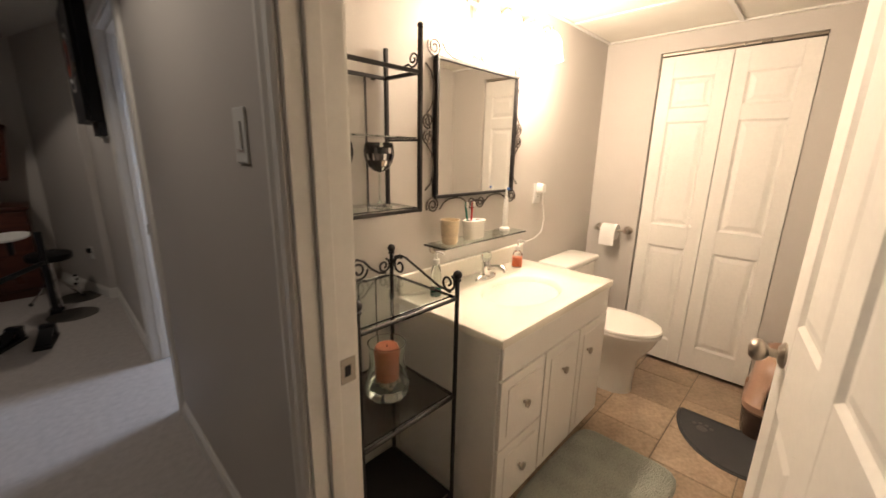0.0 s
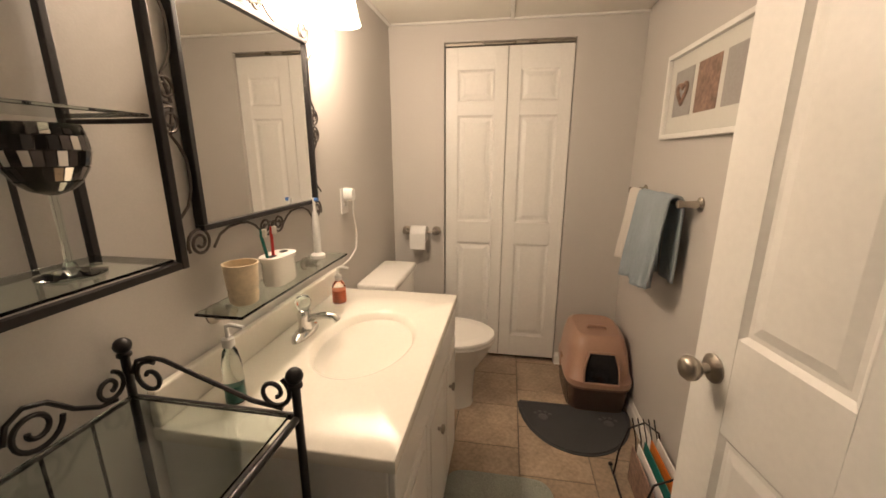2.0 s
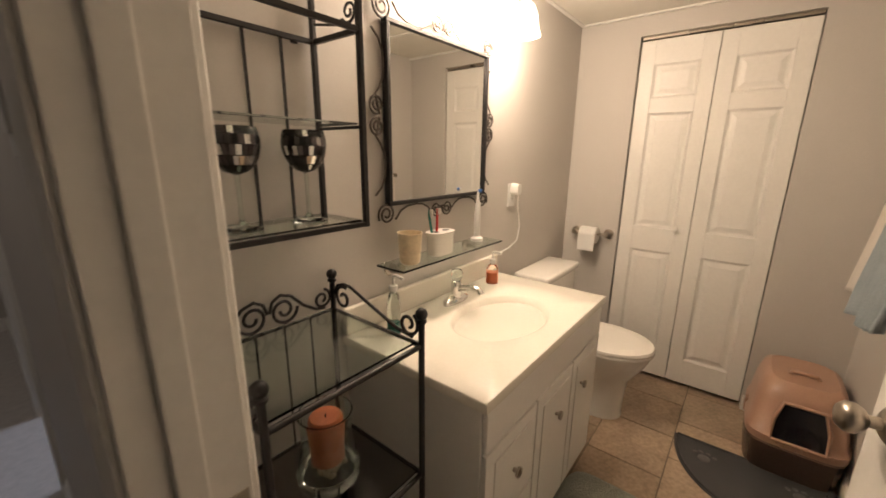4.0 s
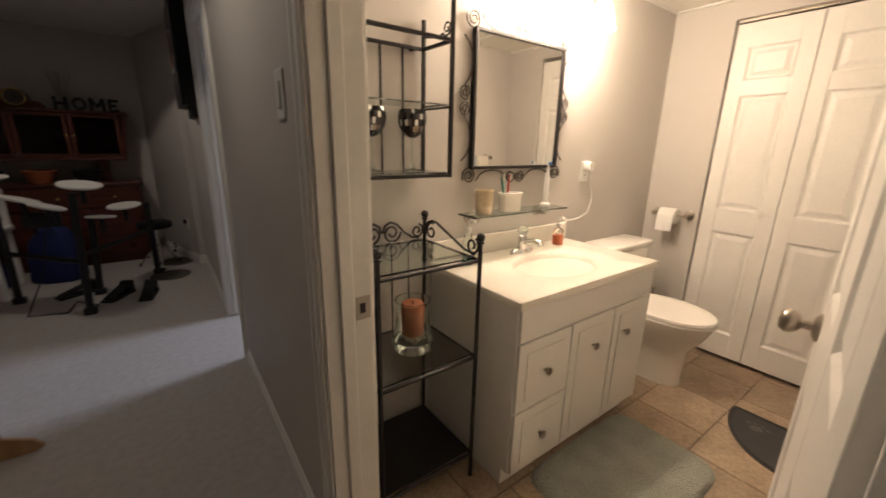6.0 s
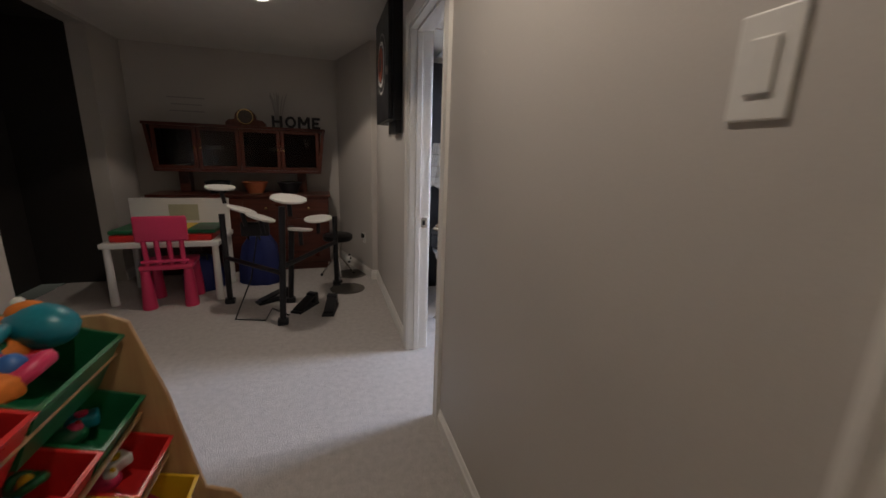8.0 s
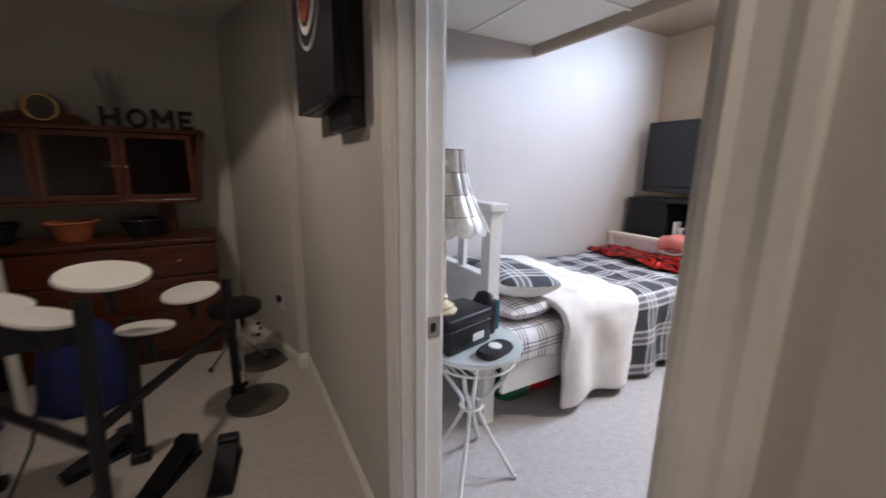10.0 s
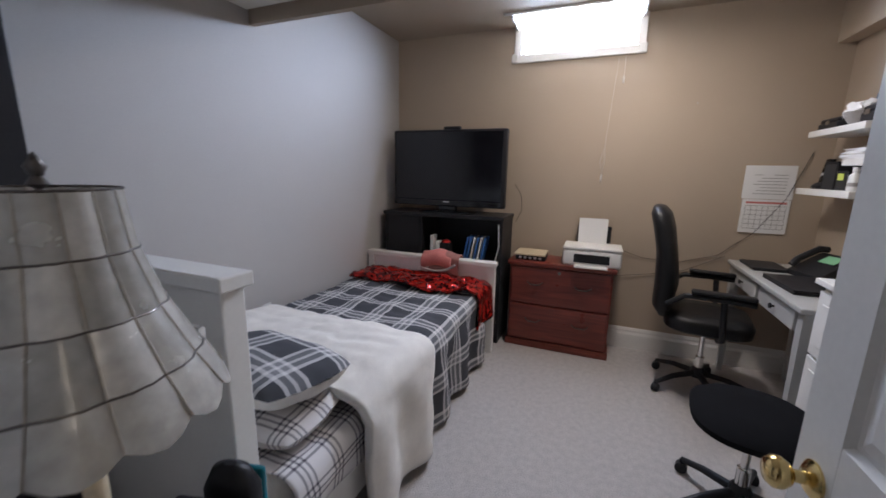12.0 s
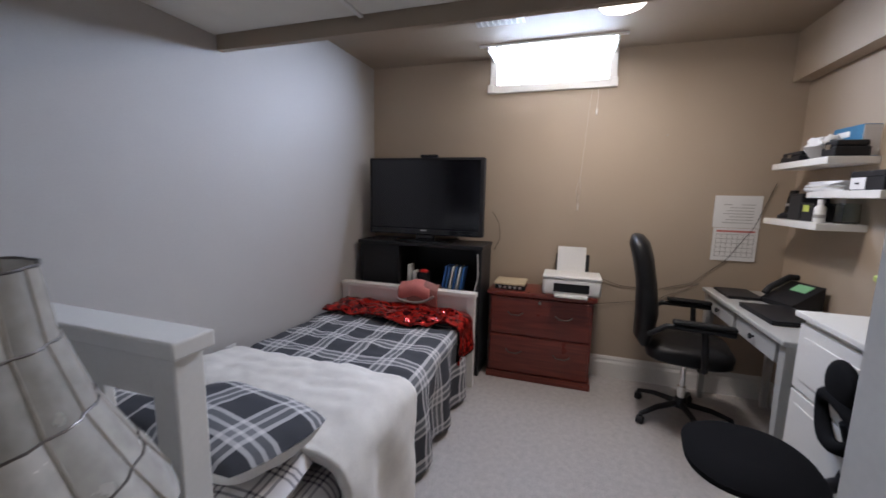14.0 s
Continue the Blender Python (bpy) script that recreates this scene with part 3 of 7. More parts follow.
# ---- bathroom ----
def vanity():
    e = thing("vanity_cabinet", "white bathroom vanity cabinet with drawers and doors under the sink", "cabinet")
    x0, x1, yf, yb = 1.03, 1.935, 0.485, 1.013
    part("body", box((x0, yf, 0.09), (x1, yb, 0.785), 0.003), M_WHITE, e)
    part("plinth", box((x0 + 0.01, yf + 0.04, 0.0), (x1 - 0.01, yb, 0.089)), M_WHITE, e)
    part("apron", box((x0 + 0.004, yf - 0.016, 0.655), (x1 - 0.004, yf - 0.0005, 0.782), 0.004), M_WHITE, e)
    w = (x1 - x0) / 3

    def knob(p, x, z):
        part("knob", lathe([(0, 0), (0.006, 0), (0.006, -0.014), (0.015, -0.018), (0.016, -0.026), (0.0, -0.03)], 16, (x, yf - 0.017, z), axis="y"), M_NICKEL, p, "small metal cabinet knob")

    def front(nm, a, b, z0, z1, kx, kz):
        bm = box((a + 0.004, yf - 0.017, z0), (b - 0.004, yf - 0.0005, z1), 0.003)
        p = part(nm, bm, M_WHITE, e)
        part("raised_panel", box((a + 0.045, yf - 0.0215, z0 + 0.04), (b - 0.045, yf - 0.0172, z1 - 0.04), 0.004), M_WHITE, p)
        knob(p, kx, kz)
    front("drawer", x0, x0 + w, 0.37, 0.648, x0 + w / 2, 0.51)
    front("drawer", x0, x0 + w, 0.095, 0.362, x0 + w / 2, 0.23)
    front("door", x0 + w, x0 + 2 * w, 0.095, 0.648, x0 + 1.5 * w, 0.52)
    front("door", x0 + 2 * w, x1, 0.095, 0.648, x0 + 2.3 * w, 0.52)
    return e


vanity()


def sink_top():
    e = thing("sink", "cream cultured marble vanity top with moulded oval basin", "sink")
    x0, x1, yf, yb, z = 1.017, 1.951, 0.463, 1.012, 0.815
    cx, cy, rx, ry = 1.50, 0.705, 0.225, 0.155
    n = 48
    rect = []
    for k in range(n):
        a = 2 * math.pi * k / n
        c, s = math.cos(a), math.sin(a)
        q = min((x1 - cx if c > 0 else cx - x0) / max(abs(c), 1e-6), (yb - cy if s > 0 else cy - yf) / max(abs(s), 1e-6))
        rect.append((cx + c * q, cy + s * q, z))
    for corner in ((x0, yf), (x1, yf), (x0, yb), (x1, yb)):
        k = min(range(n), key=lambda i: (rect[i][0] - corner[0]) ** 2 + (rect[i][1] - corner[1]) ** 2)
        rect[k] = (*corner, z)
    rings = [[(p[0], p[1], z - 0.03) for p in rect], [(p[0], p[1], z - 0.004) for p in rect],
             [(cx + (p[0] - cx) * 0.992, cy + (p[1] - cy) * 0.992, z) for p in rect],
             oval(cx, cy, rx * 1.06, ry * 1.07, z, n), oval(cx, cy, rx, ry, z - 0.006, n), oval(cx, cy, rx * 0.95, ry * 0.93, z - 0.035, n),
             oval(cx, cy - 0.002, rx * 0.82, ry * 0.8, z - 0.085, n), oval(cx, cy, rx * 0.55, ry * 0.55, z - 0.125, n),
             oval(cx, cy, 0.03, 0.03, z - 0.14, n)]
    part("countertop", loft(rings), M_CREAM, e)
    part("backsplash", box((x0 + 0.001, yb - 0.022, z + 0.0005), (x1 - 0.001, yb, z + 0.095), 0.006), M_CREAM, e)
    part("drain", lathe([(0, 0), (0.026, 0), (0.024, 0.004), (0.015, 0.002), (0.0, 0.003)], 20, (cx, cy, z - 0.1395)), M_CHROME, e, "chrome drain ring")


sink_top()


def faucet():
    e = thing("faucet", "chrome single-lever bathroom faucet on the vanity top", "faucet", (1.50, 0.915, 0.8155))
    part("base", loft([oval(0, 0, 0.078, 0.026, 0, 24), oval(0, 0, 0.076, 0.025, 0.012, 24), oval(0, 0, 0.05, 0.02, 0.022, 24)]), M_CHROME, e)
    part("body", lathe([(0.022, 0.018), (0.02, 0.05), (0.022, 0.075), (0.018, 0.085)], 20), M_CHROME, e)
    part("spout", tube([(0, 0, 0.045), (0, -0.03, 0.062), (0, -0.07, 0.072), (0, -0.105, 0.07), (0, -0.118, 0.055)], 0.012, 12), M_CHROME, e)
    part("lever", lathe([(0.0, 0.086), (0.016, 0.087), (0.024, 0.1), (0.026, 0.118), (0.02, 0.13), (0.0, 0.133)], 16), M_GLASS, e, "clear faceted handle")


faucet()


def bottle(name, label, at, prof, mat, pump=None, fill=None):
    e = thing(name, label, "bottle", at)
    part("bottle", lathe(prof, 20), mat, e)
    if fill:
        part("liquid", lathe(fill[0], 20), fill[1], e)
    if pump:
        z = prof[-1][1]
        part("pump", tube([(0, 0, z - 0.01), (0, 0, z + 0.035), (0, 0, z + 0.045), (0.0, -0.012, z + 0.05), (0.0, -0.045, z + 0.046)], 0.005, 8), M_WHITEPLASTIC, e)
        part("collar", lathe([(0.014, z - 0.004), (0.014, z + 0.015), (0.007, z + 0.018)], 14), M_WHITEPLASTIC, e)
    return e


bottle("soap_dispenser", "clear plastic soap pump bottle holding some green soap", (1.14, 0.90, 0.8155),
       [(0.0, 0), (0.022, 0), (0.024, 0.004), (0.022, 0.1), (0.017, 0.13), (0.012, 0.14), (0.012, 0.15)], M_GLASS, True, ([(0.0, 0.004), (0.0205, 0.004), (0.0205, 0.045), (0.0, 0.046)], M_GREENSOAP))
bottle("soap_bottle", "small clear pump bottle with bright orange soap", (1.79, 0.925, 0.8155),
       [(0.0, 0), (0.027, 0), (0.028, 0.004), (0.027, 0.07), (0.018, 0.085), (0.012, 0.09), (0.012, 0.098)], M_GLASS, True, ([(0.0, 0.003), (0.0255, 0.003), (0.0255, 0.052), (0.0, 0.053)], M_ORANGE))


def glass_shelf():
    e = thing("glass_shelf", "green-edged glass wall shelf on nickel brackets above the sink", "shelf")
    part("pane", box((1.16, 0.872, 1.018), (1.775, 1.0, 1.026), 0.002), M_GREENGLASS, e)
    for x in (1.235, 1.70):
        b = part("bracket", lathe([(0, 0), (0.028, 0), (0.028, -0.006), (0.016, -0.012), (0.013, -0.05), (0.016, -0.06), (0, -0.065)], 18, (x, 1.0145, 0.995), axis="y"), M_NICKEL, e, "round nickel bracket")
        part("clip", lathe([(0.009, 0.985), (0.009, 1.017)], 12, (x, 0.965, 0)), M_NICKEL, b)


glass_shelf()
tumbler = thing("tumbler", "tan ceramic bathroom tumbler on the glass shelf", "cup", (1.245, 0.925, 1.0265))
part("body", lathe([(0.0, 0), (0.028, 0), (0.034, 0.006), (0.037, 0.03), (0.034, 0.036), (0.038, 0.045), (0.041, 0.1), (0.043, 0.107), (0.039, 0.107), (0.035, 0.02), (0.0, 0.015)], 28), M_CERAMIC, tumbler)
holder = thing("toothbrush_holder", "cream ceramic toothbrush holder with brushes on the glass shelf", "toothbrush holder", (1.415, 0.93, 1.0265))
part("body", loft([oval(0, 0, 0.052, 0.03, 0, 24, 3), oval(0, 0, 0.056, 0.033, 0.01, 24, 3), oval(0, 0, 0.056, 0.033, 0.07, 24, 3), oval(0, 0, 0.062, 0.038, 0.078, 24, 3), oval(0, 0, 0.062, 0.038, 0.086, 24, 3)]), M_PORC, holder)
for dx in (-0.03, 0.03):
    part("slot", loft([oval(dx, 0, 0.016, 0.012, 0.0863, 16), oval(dx, 0, 0.016, 0.012, 0.0872, 16)]), M_BLACK, holder)
for dx, mat, lean in ((-0.036, M_GREENSOAP, -0.02), (-0.024, M_REDPLASTIC, 0.014)):
    tb = part("toothbrush", tube([(dx, 0, 0.03), (dx + lean * 0.5, 0.004, 0.09), (dx + lean, 0.008, 0.15), (dx + lean, 0.006, 0.17)], 0.0045, 8), mat, holder, "upright toothbrush")
    part("bristles", box((dx + lean - 0.005, -0.008, 0.148), (dx + lean + 0.005, 0.003, 0.172), 0.002), M_TOWELWHITE, tb)
etb = thing("electric_toothbrush", "white electric toothbrush standing on its charger", "toothbrush", (1.69, 0.95, 1.0265))
part("charger", lathe([(0, 0), (0.026, 0), (0.026, 0.012), (0.015, 0.02), (0, 0.02)], 18), M_WHITEPLASTIC, etb)
part("handle", lathe([(0.0, 0.0205), (0.013, 0.021), (0.014, 0.1), (0.011, 0.16), (0.006, 0.175), (0.005, 0.22), (0.0, 0.222)], 16), M_WHITEPLASTIC, etb)
part("brush_head", lathe([(0.007, 0), (0.007, -0.012)], 10, (0, -0.003, 0.215), axis="y"), M_BLUEPLASTIC, etb)


def outlet_plate(name, label, at, rot, plug=False):
    e = thing(name, label, "outlet")
    part("plate", box((-0.036, -0.006, -0.058), (0.036, 0, 0.058), 0.004), M_WHITEPLASTIC, e)
    for z in (0.02, -0.02):
        r = part("receptacle", loft([[(p[0], -0.0062, p[1]) for p in oval(0, z, 0.016, 0.014, 0, 16, 3)], [(p[0], -0.0085, p[1]) for p in oval(0, z, 0.015, 0.013, 0, 16, 3)]]), M_WHITEPLASTIC, e)
        for dx in (-0.006, 0.006):
            part("slot", box((dx - 0.001, -0.0092, z - 0.004), (dx + 0.001, -0.0087, z + 0.004)), M_BLACK, r)
    if plug:
        part("charger", loft([[(p[0], -0.0088, p[1]) for p in oval(0.0, 0.03, 0.024, 0.03, 0, 18, 3)], [(p[0], -0.05, p[1]) for p in oval(0.0, 0.03, 0.02, 0.026, 0, 18, 3)]]), M_WHITEPLASTIC, e)
        part("cord", tube([(0, -0.045, 0.005), (0.01, -0.04, -0.06), (0.045, -0.03, -0.1), (0.06, -0.03, -0.16), (0.03, -0.035, -0.235), (-0.06, -0.04, -0.262), (-0.2, -0.05, -0.265)], 0.0035, 6), M_WHITEPLASTIC, e, "looping white cord")
    e.matrix_world = pose(*at, 0, 0, rot)
    return e


outlet_plate("wall_outlet", "white wall outlet with a charger plugged in", (2.09, 1.0148, 1.19), 0, True)


def wall_mirror():
    e = thing("wall_mirror", "rectangular mirror in a dark iron frame with wire scrolls", "mirror")
    x0, x1, z0, z1, y = 1.225, 1.79, 1.226, 1.78, 1.0
    part("glass", box((x0, y - 0.004, z0), (x1, y + 0.006, z1)), M_MIRROR, e)
    bars = (((x0 - 0.008, z0 - 0.008), (x1 + 0.008, z0 + 0.006)), ((x0 - 0.008, z1 - 0.006), (x1 + 0.008, z1 + 0.008)),
            ((x0 - 0.008, z0 + 0.006), (x0 + 0.006, z1 - 0.006)), ((x1 - 0.006, z0 + 0.006), (x1 + 0.008, z1 - 0.006)))
    for a, b in bars:
        part("frame_bar", box((a[0], y - 0.014, a[1]), (b[0], y + 0.012, b[1]), 0.002), M_IRON, e)

    def scroll_side(a0, a1, fixed, sign, vertical):
        """A pair of coils at the middle of one side, each running by an S to the corner coil."""
        mid, half = (a0 + a1) / 2, (a1 - a0) / 2
        for d in (-1, 1):
            def plane(u, v):
                along, off = mid + d * u, fixed + sign * v
                return (off, y, along) if vertical else (along, y, off)
            coil = spiral((0.034, 0.036), 0.008, 0.031, 1.75, -1.2, plane, 34)
            run = [plane(u, v) for u, v in ((0.064, 0.040), (0.085, 0.022), (0.115, 0.008), (0.15, 0.005), (half - 0.09, 0.008), (half - 0.055, 0.022), (half - 0.03, 0.05))]
            part("scroll", tube(coil + run, 0.0036, 6), M_BRONZE, e, "coiled wire scroll")
    scroll_side(x0, x1, z0 - 0.008, -1, False)
    scroll_side(x0, x1, z1 + 0.008, 1, False)
    scroll_side(z0, z1, x0 - 0.008, -1, True)
    scroll_side(z0, z1, x1 + 0.008, 1, True)
    for cx, sx in ((x0 - 0.012, -1), (x1 + 0.012, 1)):
        for cz, sz in ((z0 - 0.036, -1), (z1 + 0.036, 1)):
            part("corner_scroll", tube(spiral((0, 0), 0.009, 0.038, 2.0, 0.5, lambda u, v: (cx + sx * u, y, cz + sz * v), 36), 0.0038, 6), M_BRONZE, e)
    for x in (x0 + 0.1, x1 - 0.1):
        part("hanger", box((x - 0.01, y + 0.0065, z1 - 0.05), (x + 0.01, 1.0149, z1 - 0.03)), M_IRON, e)


wall_mirror()


def vanity_light():
    e = thing("vanity_light", "nickel bar light with lit frosted glass shades above the mirror", "wall light")
    part("back_plate", box((1.43, 0.995, 1.955), (1.92, 1.0148, 2.065), 0.006), M_NICKEL, e)
    part("bar", tube([(1.36, 0.965, 2.01), (1.99, 0.965, 2.01)], 0.011, 12), M_NICKEL, e)
    for x in (1.5, 1.75):
        part("bar_arm", tube([(x, 0.994, 2.01), (x, 0.975, 2.01)], 0.009, 10), M_NICKEL, e)
    for k in range(4):
        x = 1.42 + 0.17 * k
        s = part("shade", lathe([(0.022, 2.0), (0.038, 1.985), (0.052, 1.95), (0.06, 1.9), (0.068, 1.872), (0.066, 1.872), (0.058, 1.9), (0.05, 1.948), (0.036, 1.98)], 24, (x, 0.905, 0)), M_SHADE, e, "lit frosted glass shade")
        s.visible_shadow = False
        part("holder", tube([(x, 0.965, 2.012), (x, 0.93, 2.03), (x, 0.905, 2.02), (x, 0.905, 1.995)], 0.01, 10), M_NICKEL, e)


vanity_light()


def goblet(at, label):
    e = thing("goblet", label, "candle holder", at, group="mosaic goblets")
    part("foot", lathe([(0.0, 0), (0.042, 0), (0.042, 0.003), (0.01, 0.01), (0.006, 0.02)], 24), M_GLASS, e)
    part("stem", lathe([(0.0055, 0.0195), (0.0045, 0.06), (0.0055, 0.118)], 14), M_GLASS, e)
    levels = [(0.006, 0.118), (0.022, 0.124), (0.036, 0.138), (0.046, 0.158), (0.0505, 0.180), (0.049, 0.200), (0.0445, 0.216)]
    part("bowl", lathe(levels + [(0.0425, 0.216), (0.047, 0.2), (0.0485, 0.18), (0.044, 0.158), (0.034, 0.14), (0.015, 0.126)], 28), M_SMOKE, e, "smoked glass bowl")
    random.seed(7)
    for row, (p, q) in enumerate(zip(levels[1:], levels[2:])):
        n = 26
        for k in range(n):
            a0 = 2 * math.pi * (k + 0.5 * (row % 2) + 0.07) / n
            a1 = a0 + 2 * math.pi * 0.86 / n
            t = bmesh.new()
            rings = []
            for o in (0.0003, 0.0016):
                rings.append([((r + o) * math.cos(a), (r + o) * math.sin(a), z) for r, z, a in
                              ((p[0], p[1] + 0.001, a0), (p[0], p[1] + 0.001, a1), (q[0], q[1] - 0.001, a1), (q[0], q[1] - 0.001, a0))])
            part("mosaic_tile", loft(rings, t), M_MIRROR if random.random() < 0.12 else M_SMOKETILE if random.random() < 0.5 else M_GLOSSBLACK, e, smooth=False)
    return e


def wall_rack():
    e = thing("wall_shelf_rack", "black iron wall rack with glass shelves and scroll top", "shelf")
    x0, x1, yf, yb, z0, z1 = 0.605, 0.972, 0.82, 1.002, 1.205, 1.765
    for x, y in ((x0, yf), (x1, yf), (x0, yb), (x1, yb)):
        top = z1 + (0.03 if y == yf else 0.0)
        part("post", box((x - 0.007, y - 0.007, z0), (x + 0.007, y + 0.007, top), 0.002), M_IRON, e)
        if y == yf:
            part("finial", ball((x, y, top + 0.009), 0.011, seg=12), M_IRON, e)
    for z in (z0 + 0.007, z1 - 0.1):
        for y in (yf, yb):
            part("rail", box((x0 + 0.0072, y - 0.006, z - 0.006), (x1 - 0.0072, y + 0.006, z + 0.006), 0.001), M_IRON, e)
        for x in (x0, x1):
            part("rail", box((x - 0.006, yf + 0.0072, z - 0.006), (x + 0.006, yb - 0.0072, z + 0.006), 0.001), M_IRON, e)
    for x in (x0, x1):
        part("shelf_rail", box((x - 0.004, yf + 0.0072, 1.447), (x + 0.004, yb - 0.0072, 1.455), 0.001), M_IRON, e)
        part("scroll", tube(spiral((yf + 0.035, z1 - 0.055), 0.006, 0.026, 1.5, 2.6, lambda u, v: (x, u, v)) + [(x, yf + 0.09, z1 - 0.075), (x, yb - 0.01, z1 - 0.06)], 0.0035, 6), M_IRON, e)
    for z in (z0 + 0.0135, 1.4555):
        part("glass_shelf", box((x0 + 0.008, yf + 0.008, z), (x1 - 0.008, yb - 0.008, z + 0.005), 0.001), M_GREENGLASS, e)
    for k in range(3):
        x = x0 + (x1 - x0) * (k + 1) / 4
        part("back_bar", box((x - 0.003, yb - 0.003, z0 + 0.014), (x + 0.003, yb + 0.003, z1 - 0.107)), M_IRON, e)
    for x in (x0 + 0.05, x1 - 0.05):
        part("wall_mount", box((x - 0.008, yb + 0.0062, z1 - 0.11), (x + 0.008, 1.0149, z1 - 0.094)), M_IRON, e)


wall_rack()
goblet((0.862, 0.905, 1.2242), "smoked mosaic glass goblet on the wall rack")
goblet((0.70, 0.905, 1.2242), "smoked mosaic glass goblet on the wall rack")


def floor_rack():
    e = thing("floor_shelf_rack", "black iron shelf stand with scrolls and glass shelves", "shelf")
    x0, x1, yf, yb = 0.575, 0.972, 0.63, 0.985
    for x in (x0, x1):
        for y, h in ((yf, 0.99), (yb, 1.018)):
            part("leg", lathe([(0.012, 0), (0.008, 0.01), (0.008, h), (0.013, h + 0.002), (0.013, h + 0.008), (0.008, h + 0.012)], 12, (x, y, 0)), M_IRON, e)
            part("finial", ball((x, y, h + 0.024), 0.016, seg=12), M_IRON, e)
    levels = (0.11, 0.55, 0.93)
    for z in levels:
        for y in (yf, yb):
            part("rail", tube([(x0 + 0.0085, y, z), (x1 - 0.0085, y, z)], 0.007, 8), M_IRON, e)
        for x in (x0, x1):
            part("rail", tube([(x, yf + 0.0085, z), (x, yb - 0.0085, z)], 0.007, 8), M_IRON, e)
        mat = M_GREENGLASS if z > 0.9 else M_SMOKE if z > 0.3 else M_IRON
        part("shelf", box((x0 + 0.012, yf + 0.0085, z + 0.007), (x1 - 0.012, yb - 0.0085, z + 0.013), 0.001), mat, e, "glass shelf" if z > 0.9 else "dark shelf")
    for x in (x0, x1):
        pl = lambda u, v: (x, u, v)
        low = spiral((yf + 0.044, 0.976), 0.010, 0.034, 1.35, -1.2, lambda u, v: pl(2 * (yf + 0.044) - u, v), 26)
        high = spiral((yb - 0.050, 0.978), 0.010, 0.036, 1.25, 0.4, lambda u, v: pl(u, v), 26)
        bm = tube(low, 0.0045, 6)
        tube(high, 0.0045, 6, bm)
        tube([pl(yf + 0.03, 0.944), pl(yf + 0.09, 0.953), pl(yb - 0.16, 0.992), pl(yb - 0.085, 1.020), pl(yb - 0.055, 1.022), pl(yb - 0.025, 1.012), pl(yb - 0.011, 0.985)], 0.0045, 6, bm)
        part("side_scroll", bm, M_IRON, e, "curled iron scroll")
    xm, half = (x0 + x1) / 2, (x1 - x0) / 2
    for s in (-1, 1):
        pb = lambda u, v: (xm + s * u, yb, v)
        bm = tube(spiral((0.043, 0.978), 0.010, 0.040, 1.5, math.pi, pb, 28), 0.0045, 6)
        tube([pb(0.003, 0.98), pb(0.012, 1.008), pb(0.035, 1.022), pb(0.065, 1.012), pb(0.10, 0.975), pb(half - 0.06, 0.950), pb(half - 0.03, 0.945)], 0.0045, 6, bm)
        tube(spiral((half - 0.038, 0.975), 0.008, 0.030, 1.4, -1.3, pb, 24), 0.0045, 6, bm)
        part("back_scroll", bm, M_IRON, e, "curled iron scroll")
    for k in range(4):
        x = x0 + (x1 - x0) * (k + 1) / 5
        part("back_bar", tube([(x, yb, levels[1] + 0.007), (x, yb, levels[2] - 0.007)], 0.003, 6), M_IRON, e)


floor_rack()
vase = thing("candle_vase", "clear glass vase with a rust candle and pebbles", "candle", (0.80, 0.80, 0.5635))
part("glass", lathe([(0.0, 0), (0.066, 0), (0.078, 0.015), (0.080, 0.045), (0.070, 0.08), (0.062, 0.13), (0.064, 0.19), (0.068, 0.2), (0.064, 0.2), (0.058, 0.13), (0.066, 0.08), (0.075, 0.045), (0.0, 0.025)], 32), M_GLASS, vase)
part("candle", lathe([(0.0, 0.065), (0.042, 0.065), (0.043, 0.18), (0.038, 0.188), (0.0, 0.182)], 22), M_CANDLE, vase, "rust-coloured pillar candle")
part("wick", tube([(0, 0, 0.181), (0.001, 0, 0.193)], 0.0015, 6), M_BLACK, vase)
random.seed(3)
bm = bmesh.new()
for k in range(46):
    a, r = random.random() * 6.28, 0.04 * math.sqrt(random.random())
    ball((r * math.cos(a), r * math.sin(a), 0.034 + 0.027 * random.random()), 0.008, bm, (1, random.uniform(0.7, 1.2), 0.7), 8)
part("pebbles", bm, M_PEBBLE, vase)


